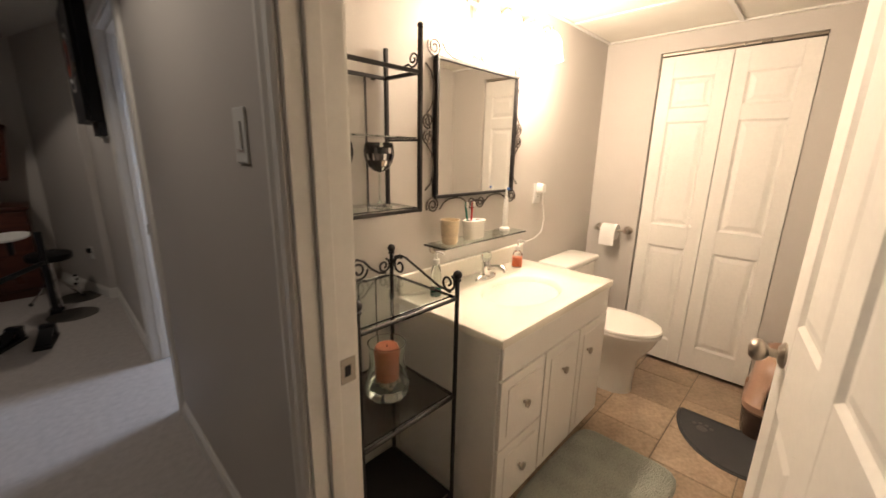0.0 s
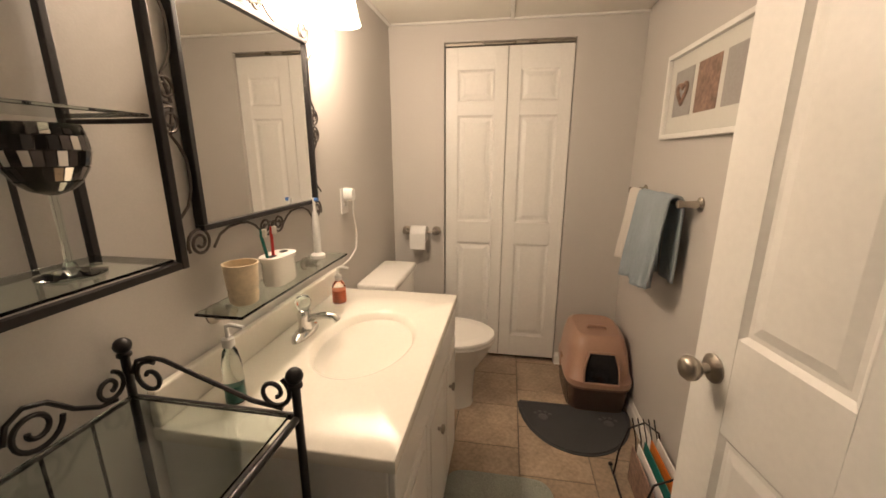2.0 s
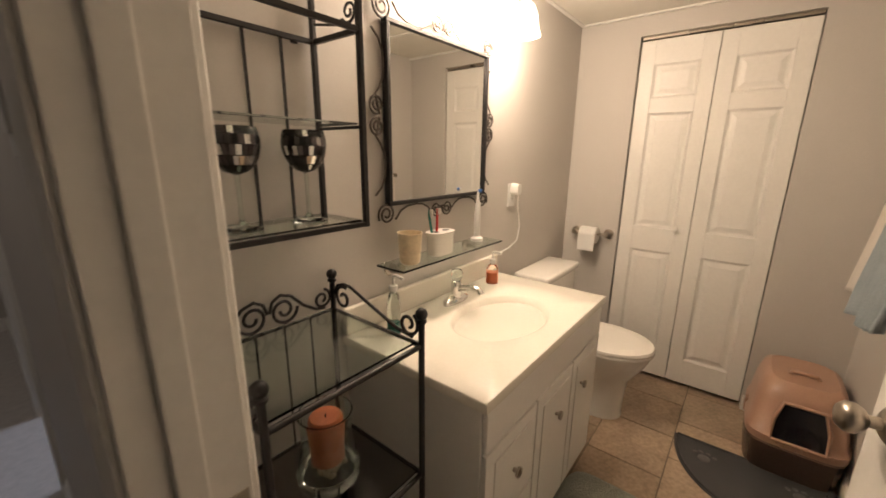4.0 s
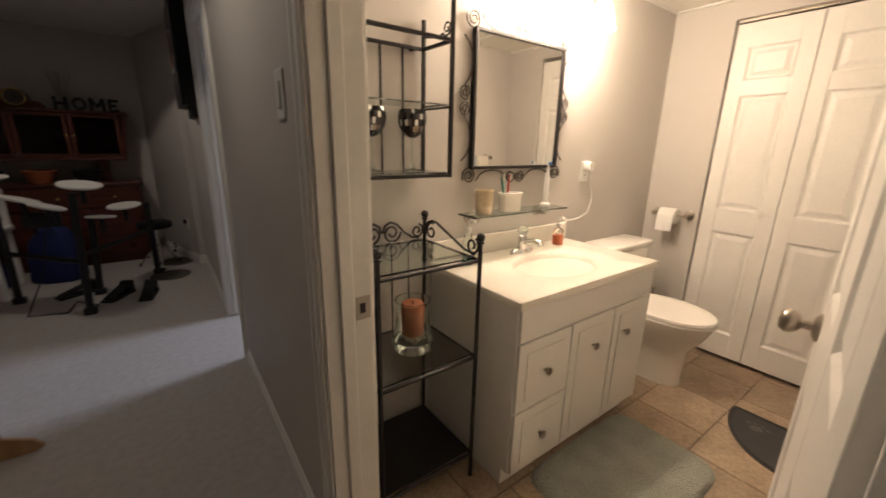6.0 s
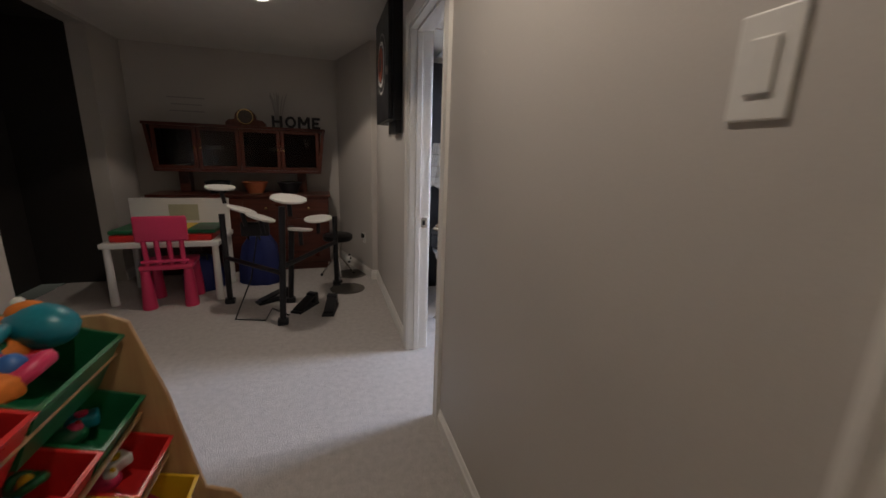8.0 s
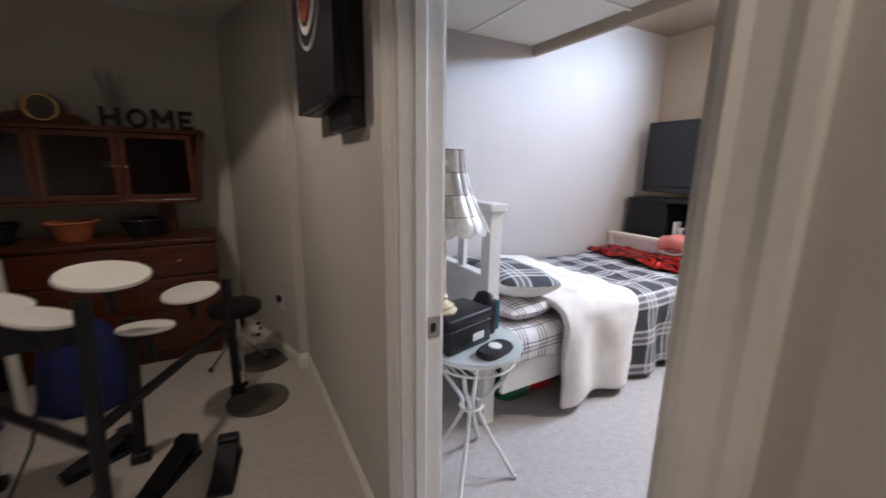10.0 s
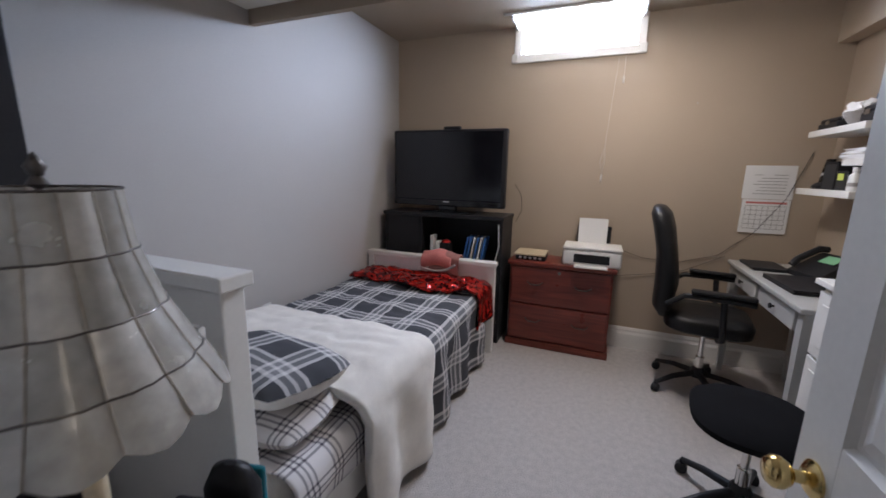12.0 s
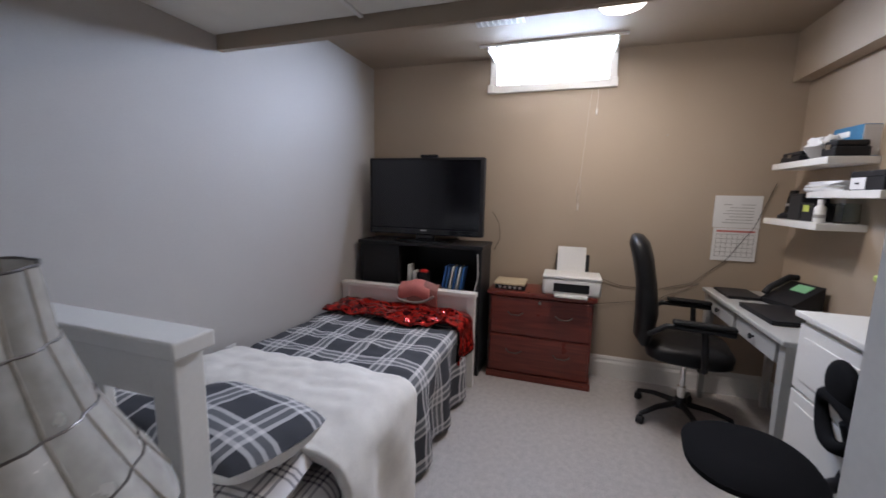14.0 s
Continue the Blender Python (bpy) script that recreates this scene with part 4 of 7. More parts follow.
def toilet():
    e = thing("toilet", "white porcelain toilet with the lid closed", "toilet", (2.375, 1.01, 0))
    rings = [oval(0, -0.39, 0.105, 0.20, 0, 28, 2.6), oval(0, -0.39, 0.10, 0.195, 0.03, 28, 2.6), oval(0, -0.40, 0.085, 0.19, 0.12, 28), oval(0, -0.40, 0.10, 0.20, 0.22, 28),
             oval(0, -0.43, 0.155, 0.235, 0.32, 28), oval(0, -0.44, 0.18, 0.25, 0.375, 28), oval(0, -0.44, 0.183, 0.252, 0.395, 28)]
    part("bowl", loft(rings), M_PORC, e)
    part("pedestal", box((-0.1, -0.24, 0.0), (0.1, -0.03, 0.385), 0.02), M_PORC, e)
    part("seat", loft([oval(0, -0.445, 0.188, 0.258, 0.3955, 32), oval(0, -0.445, 0.192, 0.262, 0.405, 32), oval(0, -0.445, 0.188, 0.258, 0.415, 32)]), M_PORC, e)
    part("lid", loft([oval(0, -0.445, 0.188, 0.258, 0.4155, 32), oval(0, -0.445, 0.192, 0.262, 0.425, 32), oval(0, -0.445, 0.186, 0.255, 0.437, 32), oval(0, -0.445, 0.14, 0.2, 0.441, 32)]), M_PORC, e)
    part("tank", box((-0.215, -0.2, 0.386), (0.215, -0.012, 0.725), 0.022, seg=3), M_PORC, e)
    part("tank_lid", box((-0.228, -0.212, 0.7255), (0.228, -0.006, 0.765), 0.014, seg=3), M_PORC, e)
    part("flush_lever", tube([(-0.15, -0.201, 0.67), (-0.15, -0.222, 0.67), (-0.12, -0.228, 0.668), (-0.085, -0.226, 0.66)], 0.006, 8), M_CHROME, e)
    for s in (-1, 1):
        part("hinge", box((s * 0.07 - 0.02, -0.2, 0.415), (s * 0.07 + 0.02, -0.165, 0.44), 0.006), M_PORC, e)


toilet()
brush = thing("toilet_brush", "dark brown toilet brush standing in its holder beside the tank", "toilet brush", (2.68, 0.78, 0))
part("holder", lathe([(0.0, 0), (0.05, 0), (0.052, 0.01), (0.045, 0.16), (0.03, 0.3), (0.024, 0.34), (0, 0.34)], 20), material("dark_bronze_plastic", (0.07, 0.035, 0.02), 0.35), brush)
part("handle", lathe([(0.009, 0.3405), (0.008, 0.42), (0.014, 0.44), (0.0, 0.46)], 12), M_NICKEL, brush)


def paper_holder():
    e = thing("toilet_paper_holder", "nickel toilet paper holder with a white roll", "toilet paper holder")
    for y in (0.925, 0.725):
        part("mount", lathe([(0, 0), (0.03, 0), (0.03, -0.005), (0.018, -0.012), (0.012, -0.045), (0.017, -0.055), (0.017, -0.07), (0, -0.075)], 18, (2.8795, y, 0.905), axis="x"), M_NICKEL, e)
    part("bar", tube([(2.818, 0.911, 0.905), (2.818, 0.739, 0.905)], 0.008, 10), M_NICKEL, e)
    prof = [(0.02, -0.052), (0.05, -0.052), (0.052, -0.048), (0.052, 0.048), (0.05, 0.052), (0.02, 0.052)]
    roll = part("roll", lathe(prof, 26, (2.818, 0.83, 0.895), axis="y"), M_PAPER, e, "white toilet paper roll")
    part("loose_sheet", box((2.764, 0.779, 0.80), (2.7655, 0.881, 0.9), 0), M_PAPER, roll)


paper_holder()


def towel_rail():
    e = thing("towel_rail", "brushed nickel towel rail on the bathroom wall", "towel rail")
    for x in (1.99, 2.6):
        part("mount", lathe([(0, 0), (0.028, 0), (0.028, 0.006), (0.015, 0.012), (0.012, 0.06), (0.016, 0.068), (0.016, 0.082), (0, 0.086)], 18, (x, -0.4498, 1.215), axis="y"), M_NICKEL, e)
    part("bar", tube([(2.0, -0.378, 1.215), (2.59, -0.378, 1.215)], 0.008, 12), M_NICKEL, e)


towel_rail()


def towel(name, label, x0, x1, front, back, mat, seed, bulge=0.0):
    """A towel folded over the rail: two hanging sides and a rounded top."""
    rnd = random.Random(seed)
    ph = rnd.random() * 6
    yc, zc, r = -0.378, 1.215, 0.0165 + bulge
    L = front + back + math.pi * r

    def fn(u, v):
        s = v * L
        x = x0 + (x1 - x0) * u
        if s < front:
            d = front - s
            y, z = yc + r + 0.018 * (d / front), zc - d
        elif s < front + math.pi * r:
            a = (s - front) / r
            y, z = yc + r * math.cos(a), zc + r * math.sin(a)
        else:
            d = s - front - math.pi * r
            y, z = yc - r - 0.004, zc - d
        hang = max(0, zc - z)
        fold = math.sin(u * 9 + ph) * 0.5 + math.sin(u * 21 + ph * 2) * 0.3
        side = 1 if y > yc else 0.25
        y += side * fold * 0.05 * hang * 1.6 + (0.03 * hang if y > yc else 0)
        z += 0.012 * math.sin(u * 5 + ph) * (hang > front * 0.9)
        return (x + 0.01 * math.sin(z * 22 + ph) * hang, max(y, -0.443), z)
    ob = part(name, sheet(fn, 36, 44), mat)
    solidify(ob, 0.009)
    return tagged(ob, label, "towel", "towels on the rail")


towel("hand_towel", "cream terry towel folded over the rail", 2.43, 2.56, 0.34, 0.3, M_TOWELWHITE, 1)
towel("hand_towel", "blue-grey terry towel folded over the rail", 2.2, 2.41, 0.40, 0.33, M_TOWELBLUE, 2, 0.004)
towel("hand_towel", "blue-grey terry towel bunched over the rail", 2.03, 2.185, 0.37, 0.33, M_TOWELBLUE, 3, 0.01)


def picture():
    e = thing("framed_picture", "white framed triptych print with sepia motifs", "picture")
    x0, x1, z0, z1, y = 1.72, 2.41, 1.485, 1.80, -0.4495
    part("mat_board", box((x0, y + 0.003, z0), (x1, y + 0.012, z1)), M_PICTURE, e)
    for a, b in (((x0 - 0.02, z0 - 0.02), (x1 + 0.02, z0)), ((x0 - 0.02, z1), (x1 + 0.02, z1 + 0.02)), ((x0 - 0.02, z0), (x0, z1)), ((x1, z0), (x1 + 0.02, z1))):
        part("frame_bar", box((a[0], y, a[1]), (b[0], y + 0.03, b[1]), 0.003), M_WHITE, e)
    for k in range(3):
        a = x0 + 0.05 + k * 0.205
        pr = part("print", box((a, y + 0.0125, z0 + 0.07), (a + 0.17, y + 0.014, z1 - 0.06)), M_GREYPRINT if k == 2 else M_SEPIA if k == 1 else M_GREYPRINT, e)
        if k == 2:
            pts = []
            for q in range(24):
                t = 2 * math.pi * q / 24
                pts.append((a + 0.085 + 0.045 * math.sin(t) ** 3, y + 0.0155, z0 + 0.165 + 0.045 * (0.8 * math.cos(t) - 0.35 * math.cos(2 * t) - 0.12 * math.cos(3 * t))))
            part("heart_motif", tube(pts, 0.009, 6, closed=True), M_SEPIA, pr, "brown heart motif")


picture()


def litter_box():
    e = thing("litter_box", "tan pink covered cat litter box with a dark brown base", "litter box", (2.60, -0.27, 0), 0)
    base = loft([oval(0, 0, 0.2, 0.155, 0.0, 32, 5), oval(0, 0, 0.215, 0.165, 0.01, 32, 5), oval(0, 0, 0.235, 0.175, 0.15, 32, 5), oval(0, 0, 0.242, 0.178, 0.155, 32, 5), oval(0, 0, 0.242, 0.178, 0.165, 32, 5)])
    part("base", base, M_LITTERBASE, e, "dark translucent brown base")
    hood = loft([oval(0, 0, 0.243, 0.179, 0.1655, 32, 5), oval(0, 0, 0.245, 0.18, 0.2, 32, 5), oval(0.01, 0, 0.225, 0.172, 0.215, 32, 5), oval(0.02, 0, 0.205, 0.16, 0.34, 32, 4), oval(0.03, 0, 0.18, 0.14, 0.405, 32, 4), oval(0.03, 0, 0.15, 0.115, 0.42, 32, 4)])
    part("hood", hood, M_LITTER, e, "glossy tan pink hood")
    # No hole is cut: a black panel gives the entrance its inner shade.
    door = [[(-0.237 + 0.26 * (z - 0.2) - d, s * w, z) for s, z, w in ((-1, 0.2, 0.085), (1, 0.2, 0.085), (1, 0.28, 0.085), (1, 0.35, 0.062), (-1, 0.35, 0.062), (-1, 0.28, 0.085))] for d in (-0.02, 0.004)]
    part("entrance", loft(door), M_GLOSSBLACK, e, "black panel standing for the shaded entrance")
    rim = [(-0.243 + 0.26 * (z - 0.2), s * w, z) for s, z, w in ((-1, 0.195, 0.09), (1, 0.195, 0.09), (1, 0.28, 0.09), (1, 0.358, 0.066), (-1, 0.358, 0.066), (-1, 0.28, 0.09))]
    part("entrance_rim", tube(rim, 0.008, 8, closed=True), M_LITTER, e)
    part("carry_handle", tube([(-0.02, -0.05, 0.419), (-0.02, -0.045, 0.434), (-0.02, 0.045, 0.434), (-0.02, 0.05, 0.419)], 0.009, 8), M_LITTER, e)
    for s in (-1, 1):
        part("latch", box((0.0, s * 0.172 - 0.012, 0.15), (0.05, s * 0.172 + 0.012, 0.22), 0.006), M_LITTER, e)


litter_box()


def half_mat():
    e = thing("litter_mat", "charcoal half-round rubber mat with paw motifs on the tiles", "mat")
    cx, cy, ry, rx = 2.41, -0.135, 0.30, 0.40

    def outline(k):
        return [(cx, cy - ry * k)] + [(cx - (cx - 2.035) * k * math.sin(math.pi * q / 24), cy - ry * k * math.cos(math.pi * q / 24)) for q in range(1, 24)] + [(cx, cy + ry * k)]
    part("base", prism(outline(1.0), 0.0045, 0.010, bevel=0.002), M_BLACKRUBBER, e)
    part("border", tube([(p[0], p[1], 0.011) for p in outline(0.96)], 0.006, 6, closed=True), M_BLACKRUBBER, e)
    for py in (0.03, -0.31):
        bm = bmesh.new()
        ball((2.29, py, 0.0105), 0.026, bm, (1, 1, 0.12), 12)
        for a in (-0.9, -0.3, 0.3, 0.9):
            ball((2.29 + 0.043 * math.cos(a), py + 0.05 * math.sin(a), 0.0105), 0.011, bm, (1, 1, 0.25), 8)
        part("paw_motif", bm, M_PAW, e, "worn grey paw motif")


half_mat()


def bath_rug():
    x0, x1, y0, y1 = 1.14, 1.86, 0.02, 0.50
    rnd = random.Random(5)

    def fn(u, v):
        a, b = 2 * u - 1, 2 * v - 1
        p = 7
        k = (abs(a) ** p + abs(b) ** p) ** (1 / p)
        m = max(abs(a), abs(b))
        q = m / k if k > 0 else 1
        x = (x0 + x1) / 2 + a * q * (x1 - x0) / 2
        y = (y0 + y1) / 2 + b * q * (y1 - y0) / 2
        h = 0.022 * (1 - max(0, (m - 0.93) / 0.07) ** 2) + 0.002 * math.sin(x * 38 + math.sin(y * 29)) * (m < 0.95)
        return (x, y, 0.005 + max(0.0, h))
    ob = part("bath_rug", sheet(fn, 70, 50), M_BATHRUG)
    tagged(ob, "sage green shaggy bath rug on the tiles", "rug")


bath_rug()


def magazine_rack():
    e = thing("magazine_rack", "black wire magazine rack holding magazines by the wall", "magazine rack", (1.80, -0.34, 0))
    for k in range(5):
        y = -0.09 + k * 0.022
        part("wire", tube([(0.16, y - 0.005, 0.006), (0.14, y + 0.01, 0.1), (0.15, y + 0.02, 0.2), (0.19, y + 0.03, 0.275)], 0.003, 6), M_IRON, e)
    for x in (-0.15, 0.15):
        part("side_loop", tube([(x, -0.09, 0.006), (x, -0.1, 0.12), (x, -0.07, 0.24), (x, -0.01, 0.285), (x, 0.05, 0.25), (x, 0.08, 0.13), (x, 0.09, 0.006)], 0.004, 6), M_IRON, e)
    for y in (-0.09, 0.09):
        part("foot_rail", tube([(-0.16, y, 0.0065), (0.2, y, 0.0065)], 0.0045, 6), M_IRON, e)
        part("foot", ball((0.205, y, 0.0105), 0.01, seg=10), M_IRON, e)
    for k, mat in enumerate((M_PAPER, M_ORANGEPLASTIC, M_GREENSOAP, M_PAPER, M_SEPIA)):
        m = tagged(part("magazine", box((1.66, -0.405 + k * 0.024, 0.012), (1.93, -0.399 + k * 0.024, 0.23 - 0.012 * k), 0.001), mat), "glossy magazine standing in the wire rack", "magazine", "magazines in the rack")


magazine_rack()

# ---- bedroom ----
win = structure(new("window_1"), "white framed basement window filled with bright daylight")
for lo, hi in (((3.872, W0 - 0.07, WZ0 - 0.06), (3.96, W1 + 0.07, WZ0)), ((3.872, W0 - 0.06, WZ0), (3.96, W0, 2.86)), ((3.872, W1, WZ0), (3.96, W1 + 0.06, 2.86))):
    part("window_frame", box(lo, hi, 0.004), M_TRIM, win)
part("window_well_trim", box((3.601, W0 - 0.038, 2.585), (3.871, W0 - 0.02, 2.69), 0.004), M_TRIM, win)
part("window_well_trim", box((3.601, W1 + 0.02, 2.585), (3.871, W1 + 0.038, 2.69), 0.004), M_TRIM, win)
part("head_trim", box((3.576, W0 - 0.09, 2.606), (3.6, W1 + 0.09, 2.6195), 0.003), M_TRIM, win)
for y in (W0 - 0.05, W1 + 0.05):
    part("corner_block", box((3.868, y - 0.02, WZ0 - 0.055), (3.894, y + 0.03, WZ0 + 0.01), 0.004), M_TRIM, win)
pane = part("pane", box((3.985, W0, WZ0), (3.99, W1, WZ1)), M_GLASS, win)
pane.visible_shadow = False
structure(part("backdrop", box((4.25, W0 - 0.6, WZ0 - 0.5), (4.26, W1 + 0.6, 3.4)), M_SKY, smooth=False), "bright daylight outside the window")

cord = thing("blind_cord", "white pull cords hanging below the window", "cord")
part("string", tube([(3.885, 2.475, 2.36), (3.885, 2.478, 2.19)], 0.0010, 6), M_TRIM, cord)
part("tassel", lathe([(0.003, 0.0), (0.008, -0.02), (0.006, -0.05), (0.0, -0.055)], 10, (3.885, 2.478, 2.19)), M_TRIM, cord)
part("string", tube([(3.886, 2.52, 2.36), (3.884, 2.55, 1.9), (3.884, 2.565, 1.62), (3.884, 2.57, 1.45)], 0.0007, 6), M_TRIM, cord)
part("tassel", lathe([(0.003, 0.0), (0.008, -0.02), (0.006, -0.06), (0.0, -0.065)], 10, (3.884, 2.57, 1.45)), M_TRIM, cord)
part("cord_loop", tube([(3.884, 2.565, 1.66), (3.884, 2.59, 1.55), (3.884, 2.57, 1.46), (3.884, 2.555, 1.55)], 0.002, 6, closed=True), M_TRIM, cord)
nail = tagged(part("nail", lathe([(0, 0), (0.006, 0), (0.006, -0.012), (0, -0.013)], 10, (3.8948, 1.965, 1.97), axis="x"), M_NICKEL), "small metal nail in the tan wall", "nail")

for nm, at, mat in (("ceiling_light", (2.957, 2.43, 2.62), M_DOME),):
    e = thing(nm, "round frosted dome ceiling light, switched on", "ceiling light", at)
    part("base", lathe([(0.0, 0), (0.15, 0), (0.15, -0.02), (0.13, -0.025)], 28), M_TRIM, e)
    d = part("dome", lathe([(0.135, -0.021), (0.138, -0.055), (0.115, -0.095), (0.06, -0.12), (0.0, -0.127)], 28), mat, e, "lit frosted glass dome")
    d.visible_shadow = False
vent = thing("ceiling_vent", "pale slatted air vent in the tan ceiling", "vent", (3.19, 3.14, 2.619))
part("frame_plate", box((-0.06, -0.16, -0.006), (0.06, 0.16, 0), 0.002), M_WHITEPLASTIC, vent)
for k in range(8):
    part("slat", box((-0.045, -0.14 + k * 0.037, -0.012), (0.045, -0.118 + k * 0.037, -0.0062), 0.001), M_DESK, vent)


def bed():
    e = thing("bed", "white wooden single bed with slatted headboard", "bed")
    hx = 1.12
    ya, yb = 3.425, 4.38
    for y in (ya, yb):
        part("head_post", box((hx - 0.035, y - 0.03, 0), (hx + 0.035, y + 0.04, 1.15), 0.004), M_WHITE, e)
    part("head_cap", box((hx - 0.05, ya - 0.05, 1.1505), (hx + 0.05, 4.425, 1.19), 0.005), M_WHITE, e)
    part("head_rail", box((hx - 0.022, ya + 0.041, 1.04), (hx + 0.022, yb - 0.031, 1.15), 0.003), M_WHITE, e)
    part("head_panel", box((hx - 0.02, ya + 0.041, 0.25), (hx + 0.02, yb - 0.031, 0.80), 0.003), M_WHITE, e)
    part("panel_cap", box((hx - 0.03, ya + 0.041, 0.8005), (hx + 0.03, yb - 0.031, 0.825), 0.003), M_WHITE, e)
    for k in range(3):
        y = ya + 0.27 + k * 0.245
        part("slat", box((hx - 0.012, y - 0.03, 0.8255), (hx + 0.012, y + 0.03, 1.0395), 0.003), M_WHITE, e)
    fx = 3.33
    for y in (3.30, yb + 0.01):
        part("foot_post", box((fx - 0.03, y - 0.03, 0), (fx + 0.03, y + 0.03, 0.72), 0.004), M_WHITE, e)
    part("foot_board", box((fx - 0.018, 3.331, 0.15), (fx + 0.018, yb - 0.021, 0.72), 0.003), M_WHITE, e)
    part("foot_cap", box((fx - 0.04, 3.26, 0.7205), (fx + 0.04, yb + 0.045, 0.755), 0.005), M_WHITE, e)
    for y in (3.345, yb + 0.01):
        part("side_rail", box((hx + 0.0355, y - 0.012, 0.2), (fx - 0.0305, y + 0.012, 0.40), 0.003), M_WHITE, e)
    return e


bed()
BX0, BX1, BY0, BY1, BZ = 1.17, 3.30, 3.36, 4.375, 0.52
tagged(part("mattress", box((BX0, BY0, 0.36), (BX1, BY1, BZ), 0.05, seg=3), M_TOWELWHITE), "white mattress on the bed frame", "mattress")


def drape(name, label, category, x0, x1, drop, z, mat, seed, ripple=0.012, thick=0.012, nu=60, skew=0.0, y_top=4.36, bulge=0.0, uvscale=1.0, edge=None):
    """A cover over the bed, hanging down its open side by drop metres."""
    rnd = random.Random(seed)
    p1, p2 = rnd.random() * 6, rnd.random() * 6
    yo = 3.315
    width = y_top - yo
    L = width + drop

    def fn(u, v):
        s = v * L
        x = x0 + (x1 - x0) * u
        if edge:
            x += edge(u, v)
        n = noise.noise(Vector((x * 5 + p1, s * 5, p2)))
        n2 = noise.noise(Vector((x * 14 + p1, s * 12, p2)))
        r = 0.07
        if s < width - r:
            y, zz = y_top - s, z + 0.018 * n + ripple * n2 + bulge * math.sin(math.pi * u) * 0.6
        elif s < width - r + r * math.pi / 2:
            a = (s - width + r) / r
            y, zz = yo + r - r * math.sin(a), z - r + r * math.cos(a) + 0.01 * n + bulge * math.sin(math.pi * u) * 0.6 * math.cos(a)
            y -= bulge * math.sin(a)
        else:
            d = s - width + r - r * math.pi / 2
            y = yo - bulge - 0.03 * d + 0.028 * math.sin(x * 17 + p1) * min(1, d * 4) + 0.02 * n
            zz = z - r - d + 0.012 * math.sin(x * 9 + p2) * (v > 0.97)
        return (x + skew * v, min(y, 4.40), max(zz, 0.03))
    ob = part(name, sheet(fn, nu, 70, uvs=lambda u, v: ((x1 - x0) * u * uvscale, v * L * uvscale)), mat)
    solidify(ob, thick)
    return tagged(ob, label, category)


drape("fitted_sheet", "white sheet with a dark window-pane check on the mattress", "bed sheet", 1.205, 2.0, 0.14, 0.535, M_SHEET, 11, 0.006, 0.006)
drape("plaid_quilt", "charcoal and grey plaid quilt spread over the bed", "quilt", 1.75, 3.28, 0.50, 0.575, M_QUILT, 12, 0.010, 0.016, 90)
drape("fleece_blanket", "ivory fleece side of the quilt folded back over the bed", "blanket", 1.57, 2.12, 0.53, 0.62, M_FLEECE, 13, 0.012, 0.035, 40, skew=-0.05, bulge=0.035,
      edge=lambda u, v: 0.06 * math.sin(v * 3.0) * (u - 0.3))
drape("sequin_throw", "shiny red sequinned throw bunched across the foot of the bed", "throw", 2.93, 3.285, 0.24, 0.612, M_SEQUIN, 14, 0.032, 0.018, 60, bulge=0.03,
      edge=lambda u, v: 0.05 * math.sin(v * 9) * (1 - u))


def pillow(name, label, at, sx, sy, h, mat, rot, tilt=0, under=None):
    e = thing(name, label, "pillow")

    def fn(sign):
        def q(u, v):
            a, b = 2 * u - 1, 2 * v - 1
            t = (1 - abs(a) ** 2.6) * (1 - abs(b) ** 2.6)
            pin = 1 - 0.10 * (a * a * b * b)
            return (a * sx / 2 * pin, b * sy / 2 * pin, sign * h * (0.36 if sign > 0 else 0.64) * max(0, t) ** 0.5 + 0.008 * noise.noise(Vector((a * 3, b * 3, sign))))
        return q
    part("top", sheet(fn(1), 28, 28, uvs=lambda u, v: (u * sx, v * sy)), mat, e)
    part("underside", sheet(fn(-1), 28, 28, uvs=lambda u, v: (u * sx, v * sy)), under or mat, e)
    e.matrix_world = pose(*at, 0, tilt, rot)
    return e


pillow("pillow", "white checked pillow lying by the headboard", (1.40, 3.66, 0.60), 0.38, 0.56, 0.13, M_SHEET, 6)
pillow("plaid_pillow", "grey plaid cushion with a fleece underside", (1.45, 3.68, 0.735), 0.40, 0.60, 0.17, M_QUILT, -8, 5, M_FLEECE)
pillow("plaid_pillow", "grey plaid pillow against the headboard", (1.36, 4.08, 0.66), 0.36, 0.52, 0.15, M_QUILT, 4, -16)
pc = thing("coral_bag", "coral cloth bag with silver piping folded over the footboard", "bag")


def bag_flap(y0, y1, front, back, out, sag):
    """Cloth folded over the footboard's cap: front flap, rounded top, back flap."""
    def fn(u, v):
        y = y0 + (y1 - y0) * u
        L = front + 0.11 + back
        q = v * L
        if q < front:
            x, z = 3.275 - out * (0.4 + 0.6 * math.sin(math.pi * q / front)), 0.765 - (front - q)
        elif q < front + 0.11:
            x, z = 3.275 + (q - front), 0.765 + 0.028 * math.sin(math.pi * (q - front) / 0.11)
        else:
            x, z = 3.388, 0.765 - (q - front - 0.11)
        return (x + 0.006 * noise.noise(Vector((y * 12, z * 12, 2))), y, z + sag * math.sin(math.pi * u) - 0.01 * math.cos(u * 7))
    return fn


